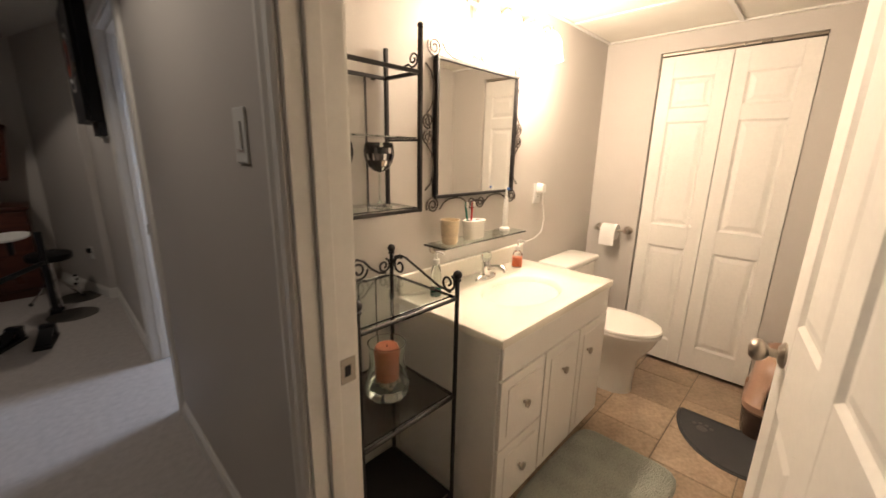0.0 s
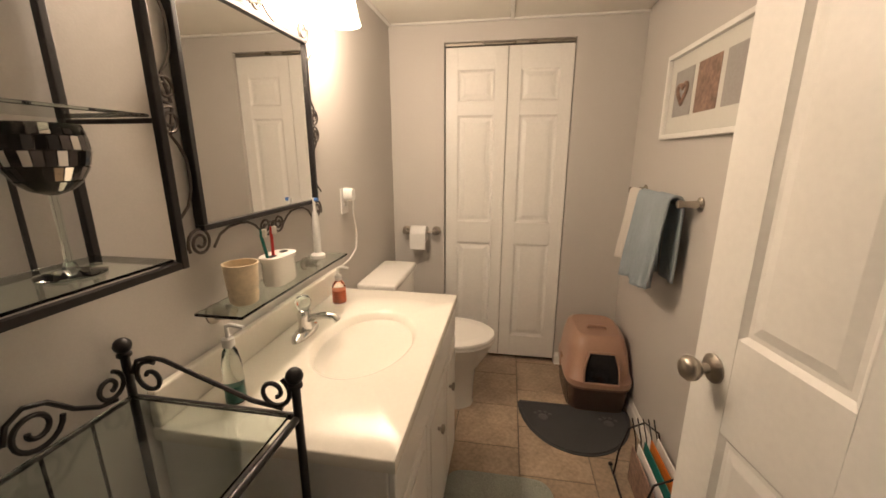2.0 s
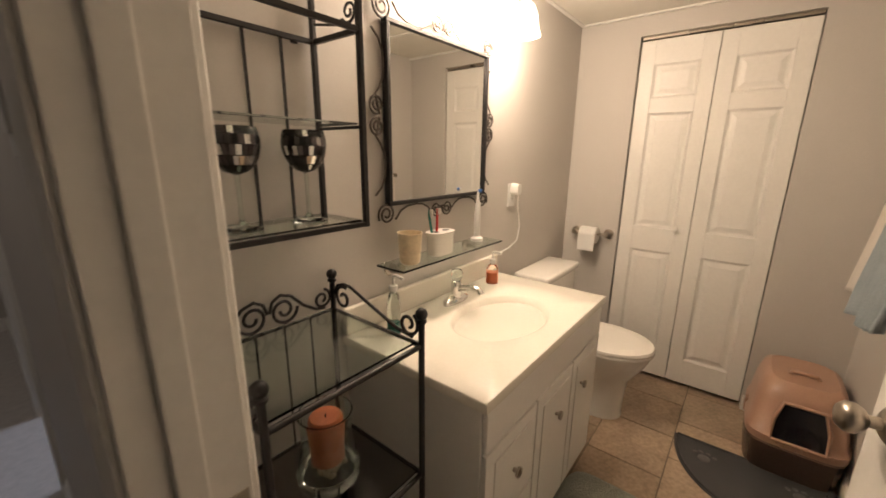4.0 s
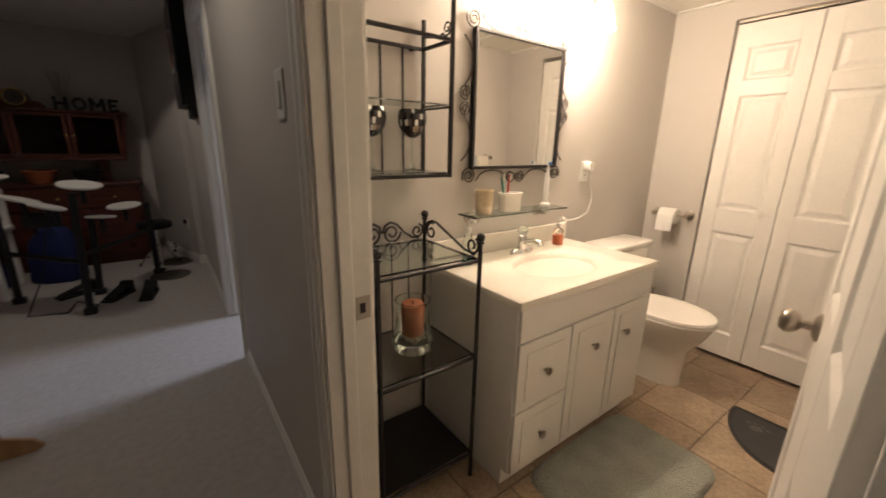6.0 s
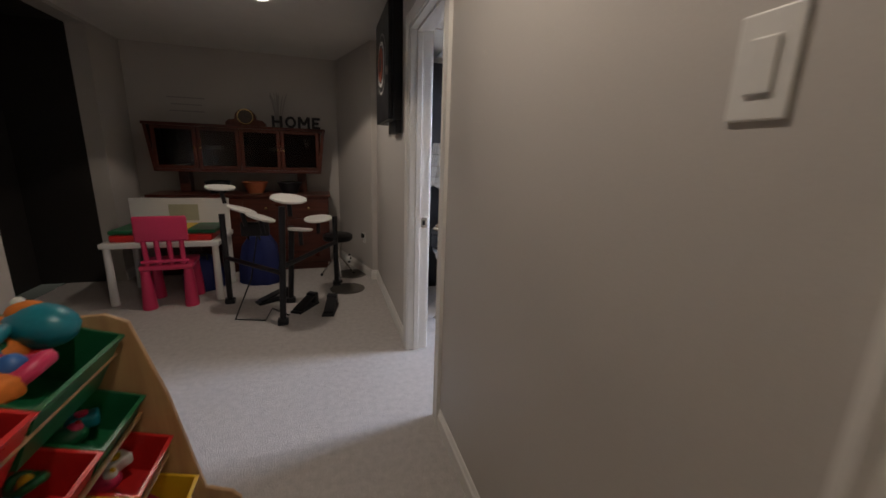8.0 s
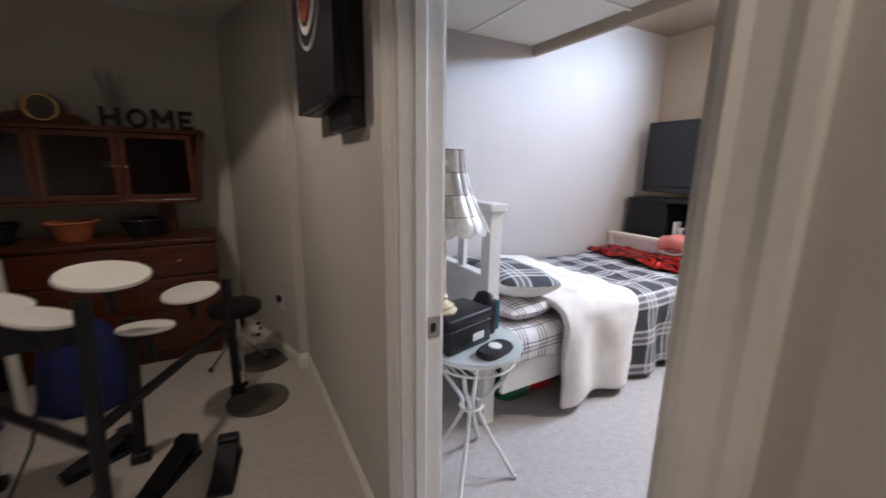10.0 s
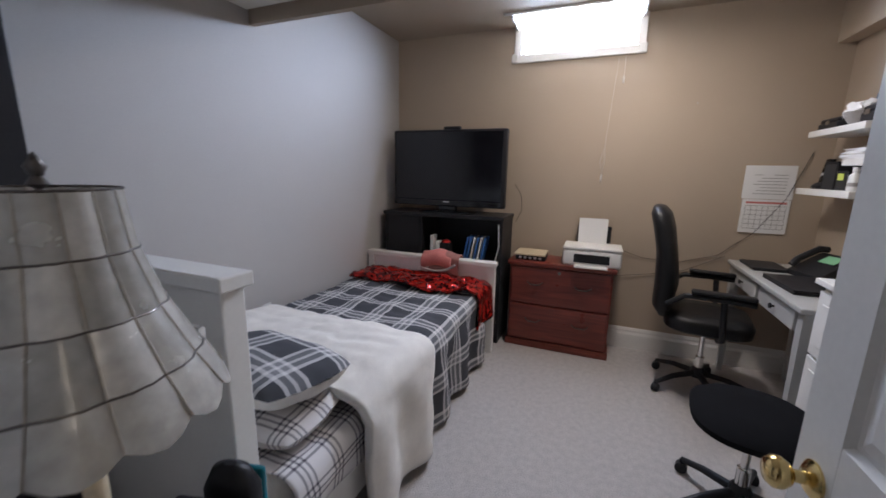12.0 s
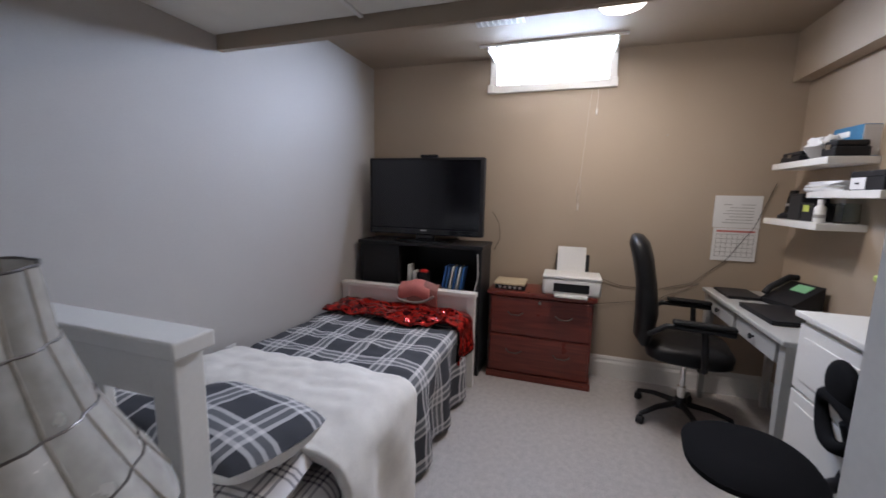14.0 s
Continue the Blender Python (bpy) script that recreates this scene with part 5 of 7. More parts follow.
solidify(part("flap", sheet(bag_flap(3.62, 3.88, 0.085, 0.06, 0.022, 0.012), 24, 24), M_PINKCLOTH, pc), 0.016)
solidify(part("lower_flap", sheet(bag_flap(3.56, 3.82, 0.14, 0.05, 0.004, 0.004), 24, 24), material("dusky_rose_cloth", (0.34, 0.15, 0.13), 0.8, var=0.2, scale=14, bump=0.3), pc), 0.006)
part("piping", tube([(3.245, 3.88 - 0.3 * k / 14, 0.668 - 0.02 * math.sin(math.pi * k / 14) + 0.05 * (k / 14) ** 4) for k in range(15)], 0.011, 8), M_GREYPRINT, pc, "silver grey piping")
for nm, lab, cat, at, mat in (("storage_bag", "dark red bag stored under the bed", "bag", (1.62, 3.62, 0.001), M_REDPLASTIC), ("storage_bag", "dark green bag stored under the bed", "bag", (1.42, 3.60, 0.001), M_GREENPLASTIC)):
    ob = part(nm, loft([oval(0, 0, 0.12, 0.1, 0, 20, 3), oval(0, 0, 0.13, 0.11, 0.05, 20, 3), oval(0.01, 0, 0.1, 0.08, 0.11, 20, 2), oval(0.02, 0, 0.03, 0.02, 0.14, 20)]), mat)
    ob.location = at
    tagged(ob, lab, cat)


def wardrobe():
    e = thing("wardrobe", "tall black two-door wardrobe in the corner behind the lamp", "wardrobe")
    x0, x1, y0, y1, h = 0.53, 1.06, 4.08, 4.425, 2.16
    part("carcass", box((x0, y0 + 0.02, 0.05), (x1, y1, h), 0.003), M_BLACK, e)
    part("plinth", box((x0 + 0.01, y0 + 0.05, 0), (x1 - 0.01, y1, 0.0495)), M_BLACK, e)
    xm = (x0 + x1) / 2
    for a, b, kx in ((x0 + 0.002, xm - 0.002, xm - 0.03), (xm + 0.002, x1 - 0.002, xm + 0.03)):
        d = part("door", box((a, y0, 0.06), (b, y0 + 0.0195, h - 0.004), 0.003), M_BLACK, e)
        part("handle", tube([(kx, y0, 1.0), (kx, y0 - 0.025, 1.005), (kx, y0 - 0.025, 1.115), (kx, y0, 1.12)], 0.005, 8), M_NICKEL, d)


wardrobe()


def side_table():
    e = thing("side_table", "white wrought metal side table with glass top", "table", (0.86, 3.18, 0))
    R, z = 0.195, 0.615
    part("top_ring", tube(oval(0, 0, R, R, z, 40), 0.009, 8, closed=True), M_TRIM, e)
    part("apron_ring", tube(oval(0, 0, R * 0.92, R * 0.92, z - 0.05, 36), 0.005, 6, closed=True), M_TRIM, e)
    for k in range(28):
        a0, a1 = 2 * math.pi * k / 28, 2 * math.pi * (k + 0.5) / 28
        part("lattice", tube([(R * math.cos(a0), R * math.sin(a0), z - 0.007), (R * 0.94 * math.cos(a1), R * 0.94 * math.sin(a1), z - 0.028), (R * 0.92 * math.cos(a0 + 0.22), R * 0.92 * math.sin(a0 + 0.22), z - 0.046)], 0.0028, 5), M_TRIM, e)
    part("glass_top", lathe([(0.0, z + 0.009), (R + 0.012, z + 0.009), (R + 0.014, z + 0.013), (R + 0.012, z + 0.017), (0.0, z + 0.017)], 44), M_FROST, e, "frosted glass top")
    for k in range(4):
        a = 2 * math.pi * (k + 0.5) / 4
        c, s = math.cos(a), math.sin(a)
        pts = [(R * 0.9 * c, R * 0.9 * s, z - 0.05), (0.14 * c, 0.14 * s, 0.48), (0.045 * c, 0.045 * s, 0.36), (0.035 * c, 0.035 * s, 0.30), (0.09 * c, 0.09 * s, 0.19), (0.16 * c, 0.16 * s, 0.08), (0.20 * c, 0.20 * s, 0.012), (0.215 * c, 0.215 * s, 0.010)]
        part("leg", tube(pts, 0.0095, 8), M_TRIM, e)
    part("waist_ring", tube(oval(0, 0, 0.05, 0.05, 0.33, 24), 0.006, 6, closed=True), M_TRIM, e)


side_table()


def table_lamp():
    e = thing("table_lamp", "unlit table lamp with a flared capiz shell shade", "lamp", (0.718, 3.205, 0.7845))
    part("base", lathe([(0.0, 0), (0.06, 0), (0.062, 0.010), (0.045, 0.02), (0.05, 0.03), (0.028, 0.042), (0.02, 0.055), (0.026, 0.064), (0.017, 0.078)], 24), M_BONE, e)
    part("stem", lathe([(0.0165, 0.0785), (0.015, 0.12), (0.015, 0.33), (0.019, 0.345), (0.012, 0.37), (0.008, 0.39)], 18), M_BONE, e, "ivory painted candlestick stem")
    n = 14
    levels = ((0.345, 0.178, 0.02), (0.40, 0.146, 0.012), (0.475, 0.110, 0.005), (0.555, 0.086, 0.002), (0.635, 0.077, 0.0))

    def pt(k, lv, out=0.0):
        z, r, sag = levels[lv]
        a = 2 * math.pi * k / n
        return Vector(((r + out) * math.cos(a), (r + out) * math.sin(a), z))
    for lv in range(len(levels) - 1):
        for k in range(n):
            t = bmesh.new()
            g = []
            for i in range(5):
                row = []
                for j in range(3):
                    u, v = i / 4, j / 2
                    lo_, hi_ = pt(k, lv).lerp(pt(k + 1, lv), u), pt(k, lv + 1).lerp(pt(k + 1, lv + 1), u)
                    p = lo_.lerp(hi_, v)
                    if lv == 0 and j == 0:
                        p.z -= 0.018 * math.sin(math.pi * u)
                    d = Vector((p.x, p.y, 0)).normalized()
                    p += d * 0.010 * math.sin(math.pi * u) * (1 - 0.1 * lv)
                    row.append(t.verts.new(p))
                g.append(row)
            for i in range(4):
                for j in range(2):
                    t.faces.new((g[i][j], g[i + 1][j], g[i + 1][j + 1], g[i][j + 1])).smooth = True
            part("shell_pane", t, M_CAPIZ, e)
    for k in range(n):
        part("rib", tube([pt(k, lv, 0.001) for lv in range(len(levels))], 0.0014, 5), M_SOLDER, e)
    for lv in range(1, len(levels)):
        bm = bmesh.new()
        pts = []
        for k in range(n):
            for i in range(3):
                p = pt(k, lv).lerp(pt(k + 1, lv), i / 3)
                d = Vector((p.x, p.y, 0)).normalized()
                pts.append(p + d * (0.010 * math.sin(math.pi * i / 3) * (1 - 0.1 * lv) + 0.001))
        part("hoop", tube(pts, 0.0017, 5, bm, closed=True), M_BRONZE, e)
    part("finial", lathe([(0.004, 0.39), (0.004, 0.635), (0.012, 0.64), (0.006, 0.65), (0.011, 0.662), (0.004, 0.675), (0.0, 0.68)], 14), M_BRONZE, e)


table_lamp()
case = thing("storage_case", "black case with a white label on the side table", "case", (0.79, 3.205, 0.633), 14)
part("body", box((-0.125, -0.085, 0), (0.125, 0.085, 0.105), 0.012, seg=3), M_BLACK, case)
part("lid", box((-0.128, -0.088, 0.1055), (0.128, 0.088, 0.151), 0.012, seg=3), M_BLACK, case)
part("label_plate", box((0.01, -0.0868, 0.03), (0.075, -0.0855, 0.062)), M_WHITEPLASTIC, case, "small white label")
bag = thing("pouch", "black rounded pouch with a teal side standing on the table", "pouch", (0.965, 3.255, 0.633), 14)
part("body", loft([oval(0, 0, 0.03, 0.055, 0, 24, 3), oval(0, 0, 0.034, 0.06, 0.02, 24, 3), oval(0, 0, 0.034, 0.06, 0.13, 24, 3), oval(0, 0, 0.022, 0.04, 0.175, 24, 2.4), oval(0, 0, 0.008, 0.014, 0.185, 24, 2)]), M_BLACK, bag)
part("side_panel", box((0.0345, -0.05, 0.006), (0.05, 0.05, 0.145), 0.008), M_TEAL, bag, "teal side panel")
pod = thing("game_controller", "flat black device with a pale round dial", "device", (0.88, 3.055, 0.6325), 15)
part("body", loft([oval(0, 0, 0.085, 0.045, 0, 24, 3), oval(0, 0, 0.09, 0.05, 0.012, 24, 3), oval(0, 0, 0.08, 0.042, 0.026, 24, 3)]), M_BLACK, pod)
part("dial", lathe([(0, 0.0265), (0.028, 0.0265), (0.026, 0.032), (0, 0.033)], 20), M_WHITEPLASTIC, pod)


def tv_stand():
    e = thing("tv_stand", "black wooden television stand with an open bay", "stand", (0, 0, 0))
    x0, x1, y0, y1, z = 3.50, 3.88, 3.27, 4.36, 1.09
    part("top", box((x0 - 0.02, y0 - 0.01, z - 0.03), (x1, y1 + 0.01, z), 0.004), M_BLACK, e)
    part("base", box((x0, y0, 0), (x1, y1, 0.06), 0.003), M_BLACK, e)
    part("shelf", box((x0, y0 + 0.0255, 0.69), (x1, y1 - 0.0255, 0.715), 0.002), M_BLACK, e)
    for y in (y0, 3.99, y1 - 0.025):
        part("side", box((x0, y, 0.0605), (x1, y + 0.025, z - 0.0305), 0.002), M_BLACK, e)
    part("back", box((x1 - 0.012, y0 + 0.026, 0.061), (x1 - 0.002, y1 - 0.026, z - 0.031)), M_BLACK, e)
    part("door", box((x0 + 0.001, 4.016, 0.716), (x0 + 0.018, y1 - 0.026, z - 0.032), 0.003), M_BLACK, e)
    part("door", box((x0 + 0.001, y0 + 0.027, 0.065), (x0 + 0.018, y1 - 0.027, 0.688), 0.003), M_BLACK, e)


tv_stand()
tv = thing("television", "black flat screen television on the stand", "television", (3.64, 3.81, 1.0905))
part("panel", box((-0.03, -0.515, 0.055), (0.05, 0.515, 0.705), 0.012, seg=3), M_BLACK, tv)
part("screen", box((-0.0335, -0.485, 0.115), (-0.0305, 0.485, 0.685), 0.001), M_SCREEN, tv, "dark glossy screen")
part("speaker_bar", box((-0.034, -0.49, 0.063), (-0.0305, 0.49, 0.105), 0.001), M_GLOSSBLACK, tv)
part("badge", box((-0.0355, -0.03, 0.09), (-0.0343, 0.03, 0.099)), M_CHROME, tv)
part("neck", box((-0.01, -0.08, 0.015), (0.04, 0.08, 0.056), 0.005), M_GLOSSBLACK, tv)
part("foot", loft([oval(0, 0, 0.13, 0.26, 0, 32, 3), oval(0, 0, 0.13, 0.26, 0.01, 32, 3), oval(0, 0, 0.1, 0.2, 0.018, 32, 3)]), M_GLOSSBLACK, tv)
sensor = thing("motion_sensor_bar", "small black sensor bar on top of the television", "sensor", (3.65, 3.78, 1.7958))
part("body", box((-0.02, -0.075, 0), (0.02, 0.075, 0.026), 0.006), M_BLACK, sensor)
for k, (dy, w, h, mat) in enumerate(((0.10, 0.03, 0.18, M_WHITEPLASTIC), (0.05, 0.028, 0.13, M_WHITEPLASTIC), (-0.02, 0.09, 0.12, M_BLACK))):
    b = thing("media_box", "small white box standing in the stand's bay" if k < 2 else "black bin with red and white things in the bay", "box", (3.54, 3.80 + dy, 0.7155))
    part("body", box((-0.03, -w / 2, 0), (0.06, w / 2, h), 0.006), mat, b)
    if k == 2:
        part("contents", ball((0.015, 0.0, 0.125), 0.035, None, (1, 1.2, 0.6)), M_REDPLASTIC, b, "red and white odds and ends")
for k in range(6):
    c = part("disc_case", box((-0.05, -0.007, 0), (0.08, 0.007, 0.19), 0.001), M_BLUEPLASTIC if k not in (2, 4) else M_WHITEPLASTIC)
    c.matrix_world = pose(3.56, 3.60 - k * 0.03, 0.7185, 10)
    tagged(c, "slim blue disc case leaning in the stand's bay", "disc case", "disc cases in the stand")


def file_cabinet():
    e = thing("file_cabinet", "cherry wood two-drawer lateral file cabinet", "cabinet")
    x0, x1, y0, y1, h = 3.555, 3.88, 2.40, 3.21, 0.74
    part("carcass", box((x0 + 0.012, y0 + 0.01, 0.06), (x1, y1 - 0.01, h - 0.0355), 0.003), M_CHERRY, e)
    part("top", box((x0 - 0.018, y0 - 0.012, h - 0.035), (x1, y1 + 0.012, h), 0.008, seg=3), M_CHERRY, e)
    part("plinth", box((x0 - 0.006, y0 - 0.004, 0), (x1, y1 + 0.004, 0.0595), 0.004), M_CHERRY, e)
    for z0, z1 in ((0.075, 0.375), (0.39, 0.695)):
        d = part("drawer", box((x0 - 0.006, y0 + 0.025, z0), (x0 + 0.0115, y1 - 0.025, z1), 0.005), M_CHERRY, e)
        for y in (y0 + 0.22, y1 - 0.22):
            z = (z0 + z1) / 2 + 0.03
            part("handle", tube([(x0 - 0.006, y - 0.06, z), (x0 - 0.026, y - 0.055, z), (x0 - 0.03, y - 0.03, z - 0.016), (x0 - 0.03, y + 0.03, z - 0.016), (x0 - 0.026, y + 0.055, z), (x0 - 0.006, y + 0.06, z)], 0.005, 8), M_BRONZE, d, "dark bronze bail handle")
    part("lock", lathe([(0, 0), (0.012, 0), (0.012, -0.01), (0, -0.012)], 16, (x0 - 0.006, (y0 + y1) / 2, 0.668), axis="x"), M_NICKEL, e)


file_cabinet()
pr = thing("printer", "white and grey inkjet printer with paper loaded", "printer", (3.70, 2.58, 0.7405))
part("body", box((-0.14, -0.215, 0.0), (0.14, 0.215, 0.13), 0.022, seg=3), M_WHITEPLASTIC, pr)
part("scanner_lid", box((-0.142, -0.216, 0.1305), (0.13, 0.216, 0.152), 0.008), M_WHITEPLASTIC, pr)
part("front_window", box((-0.1445, -0.13, 0.03), (-0.1403, 0.13, 0.098), 0.002), M_GLOSSBLACK, pr)
part("output_tray", box((-0.22, -0.12, 0.004), (-0.1405, 0.12, 0.016), 0.003), M_WHITEPLASTIC, pr)
part("paper_rest", box((0.131, -0.13, 0.12), (0.145, 0.13, 0.29), 0.004), M_BLACK, pr)
sh = part("paper", box((-0.002, -0.11, 0.0), (0.002, 0.11, 0.2)), M_PAPER, pr, "white paper stack")
sh.matrix_local = pose(0.105, 0.01, 0.153, 0, 4, 0)
rt = thing("router", "black router with a cream folder lying on it", "router", (3.66, 3.05, 0.7405))
part("body", box((-0.06, -0.12, 0.0), (0.11, 0.12, 0.04), 0.006), M_BLACK, rt)
for k in range(5):
    part("port", box((-0.0625, -0.09 + k * 0.04, 0.01), (-0.0602, -0.068 + k * 0.04, 0.028)), M_WHITEPLASTIC, rt)
fo = tagged(part("folder", box((3.58, 2.93, 0.7812), (3.82, 3.18, 0.797), 0.003), M_BONE), "cream paper folder on the router", "folder")
cb = thing("power_cables", "dark cables trailing from the cabinet along the wall", "cable")
part("cable", tube([(3.87, 2.42, 0.86), (3.885, 2.2, 0.79), (3.885, 1.95, 0.78), (3.885, 1.7, 0.86), (3.885, 1.5, 1.05), (3.885, 1.35, 1.3), (3.885, 1.25, 1.62)], 0.0022, 6), M_BLACK, cb)
part("cable", tube([(3.87, 2.4, 0.62), (3.885, 2.15, 0.66), (3.885, 1.9, 0.72), (3.885, 1.65, 0.86)], 0.0022, 6), M_BLACK, cb)
part("cable", tube([(3.85, 3.26, 1.35), (3.86, 3.2, 1.25), (3.86, 3.19, 1.12), (3.86, 3.24, 1.02)], 0.0022, 6), M_BLACK, cb)
part("cable", tube([(3.485, 3.30, 1.03), (3.48, 3.29, 0.85), (3.475, 3.32, 0.7), (3.48, 3.3, 0.55)], 0.0045, 6), M_WHITEPLASTIC, cb, "white cable bundle")
outlet_plate("wall_outlet", "white wall outlet above the bed", (2.16, 4.4298, 0.56), 0)


def desk():
    e = thing("desk", "pale grey wooden desk with two drawers", "desk")
    x0, x1, y0, y1, z = 2.66, 3.80, 1.165, 1.64, 0.855
    part("top", box((x0 - 0.01, y0, z - 0.028), (x1, y1 + 0.012, z), 0.006), M_DESK, e)
    part("apron", box((x0 + 0.06, y1 - 0.045, z - 0.15), (x1 - 0.06, y1 - 0.025, z - 0.0285), 0.002), M_DESK, e)
    part("side_apron", box((x0 + 0.01, y0 + 0.06, z - 0.15), (x0 + 0.03, y1 - 0.066, z - 0.0285), 0.002), M_DESK, e)
    for x in (x0 + 0.005, x1 - 0.06):
        for y in (y0 + 0.005, y1 - 0.065):
            part("leg", loft([[(x + a, y + b, 0) for a, b in ((0.012, 0.012), (0.043, 0.012), (0.043, 0.043), (0.012, 0.043))], [(x + a, y + b, z - 0.16) for a, b in ((0, 0), (0.055, 0), (0.055, 0.055), (0, 0.055))], [(x + a, y + b, z - 0.0285) for a, b in ((0, 0), (0.055, 0), (0.055, 0.055), (0, 0.055))]]), M_DESK, e)
    for k in range(2):
        a = x0 + 0.09 + k * 0.51
        d = part("drawer", box((a, y1 - 0.0245, z - 0.14), (a + 0.46, y1 - 0.008, z - 0.04), 0.003), M_DESK, e)
        part("knob", lathe([(0, 0), (0.006, 0), (0.006, 0.012), (0.016, 0.016), (0.015, 0.024), (0, 0.027)], 14, (a + 0.23, y1 - 0.008, z - 0.09), axis="y"), M_BLACK, d, "black drawer knob")
    return z


DZ = desk() + 0.0005
lp = thing("laptop", "closed black laptop on the desk", "laptop", (3.10, 1.47, DZ), 2)
part("base", box((-0.19, -0.13, 0), (0.19, 0.13, 0.014), 0.006), M_BLACK, lp)
part("lid", box((-0.19, -0.13, 0.0145), (0.19, 0.13, 0.026), 0.006), M_BLACK, lp)
ph = thing("desk_phone", "black office telephone with a green display", "telephone", (3.40, 1.30, DZ), 20)
wedge = [[(-0.11, 0.09, 0), (0.11, 0.09, 0), (0.11, -0.1, 0), (-0.11, -0.1, 0)], [(-0.11, 0.09, 0.03), (0.11, 0.09, 0.03), (0.11, -0.1, 0.14), (-0.11, -0.1, 0.14)]]
part("body", loft(wedge), M_BLACK, ph, "", )
sc = part("display", box((-0.05, -0.035, 0), (0.05, 0.035, 0.004), 0.001), M_SCREENGREEN, ph, "green lit display")
sc.matrix_local = pose(-0.02, -0.045, 0.1125, -30)
part("handset", tube([(0.085, 0.09, 0.06), (0.085, 0.06, 0.1), (0.085, -0.06, 0.165), (0.085, -0.11, 0.16)], 0.02, 10), M_BLACK, ph)
kb = tagged(part("tray", box((3.46, 1.40, DZ), (3.74, 1.60, DZ + 0.02), 0.006), M_BLACK), "flat black tray on the desk", "tray")


def dresser():
    e = thing("dresser", "white painted chest with panelled front beside the desk", "dresser")
    x0, x1, y0, y1, h = 1.72, 2.615, 1.165, 1.62, 1.015
    part("carcass", box((x0, y0, 0.05), (x1, y1 - 0.02, h - 0.026), 0.003), M_WHITE, e)
    part("top", box((x0 - 0.012, y0, h - 0.0255), (x1 + 0.015, y1 + 0.015, h), 0.004), M_WHITE, e)
    part("plinth", box((x0 + 0.02, y0, 0), (x1 - 0.02, y1 - 0.05, 0.0495)), M_WHITE, e)
    n = 3
    for k in range(n):
        z0 = 0.06 + k * (h - 0.1) / n
        z1 = z0 + (h - 0.1) / n - 0.012
        for a, b in ((x0 + 0.006, (x0 + x1) / 2 - 0.004), ((x0 + x1) / 2 + 0.004, x1 - 0.006)):
            d = part("drawer", box((a, y1 - 0.0195, z0), (b, y1 - 0.002, z1), 0.003), M_WHITE, e)
            part("drawer_panel", box((a + 0.05, y1 - 0.0015, z0 + 0.05), (b - 0.05, y1 + 0.003, z1 - 0.05), 0.003), M_WHITE, d)


dresser()
spk = thing("speaker", "black upright speaker standing on the chest", "speaker", (2.52, 1.27, 1.0155))
part("body", loft([oval(0, 0, 0.07, 0.06, 0, 20, 4), oval(0, 0, 0.066, 0.055, 0.12, 20, 4), oval(0, 0, 0.035, 0.04, 0.26, 20, 4)]), M_BLACK, spk)
jar = thing("storage_tub", "translucent green tub with a lime green lid on the chest", "container", (2.27, 1.45, 1.0155), 6)
M_TUB = material("translucent_green_plastic", (0.42, 0.60, 0.52), 0.3, var=0.06, bump=0.03, Transmission_Weight=0.45)
part("body", loft([oval(0, 0, 0.088, 0.068, 0, 32, 5), oval(0, 0, 0.092, 0.072, 0.006, 32, 5), oval(0, 0, 0.108, 0.085, 0.195, 32, 5)]), M_TUB, jar)
part("lid", loft([oval(0, 0, 0.116, 0.093, 0.1955, 32, 5), oval(0, 0, 0.12, 0.097, 0.2, 32, 5), oval(0, 0, 0.12, 0.097, 0.216, 32, 5), oval(0, 0, 0.112, 0.089, 0.221, 32, 5)]), material("lime_plastic", (0.55, 0.65, 0.18), 0.4), jar, "lime green lid")


def star_base(e, r, hub_z, col_top, mat, rot=0.0):
    for k in range(5):
        a = rot + 2 * math.pi * k / 5
        c, s = math.cos(a), math.sin(a)
        part("base_spoke", tube([(0.03 * c, 0.03 * s, hub_z), (r * 0.6 * c, r * 0.6 * s, hub_z - 0.015), (r * c, r * s, 0.068)], 0.017, 8, taper=lambda t: 1.25 - 0.4 * t), mat, e)
        w = part("castor", lathe([(0.0, -0.022), (0.02, -0.022), (0.027, -0.018), (0.027, 0.018), (0.02, 0.022), (0, 0.022)], 16, axis="y"), M_BLACK, e)
        w.matrix_local = pose(r * c, r * s, 0.0275, 0, 0, math.degrees(a) + 30)
        part("castor_stem", tube([(r * c, r * s, 0.053), (r * c, r * s, 0.068)], 0.012, 8), M_BLACK, e)
    part("hub", lathe([(0.0, hub_z - 0.03), (0.045, hub_z - 0.025), (0.04, hub_z + 0.03), (0.028, hub_z + 0.045)], 20), mat, e)
    part("gas_column", lathe([(0.026, hub_z + 0.046), (0.026, hub_z + 0.12), (0.016, hub_z + 0.121), (0.016, col_top)], 18), M_CHROME if mat is M_BLACK else mat, e)


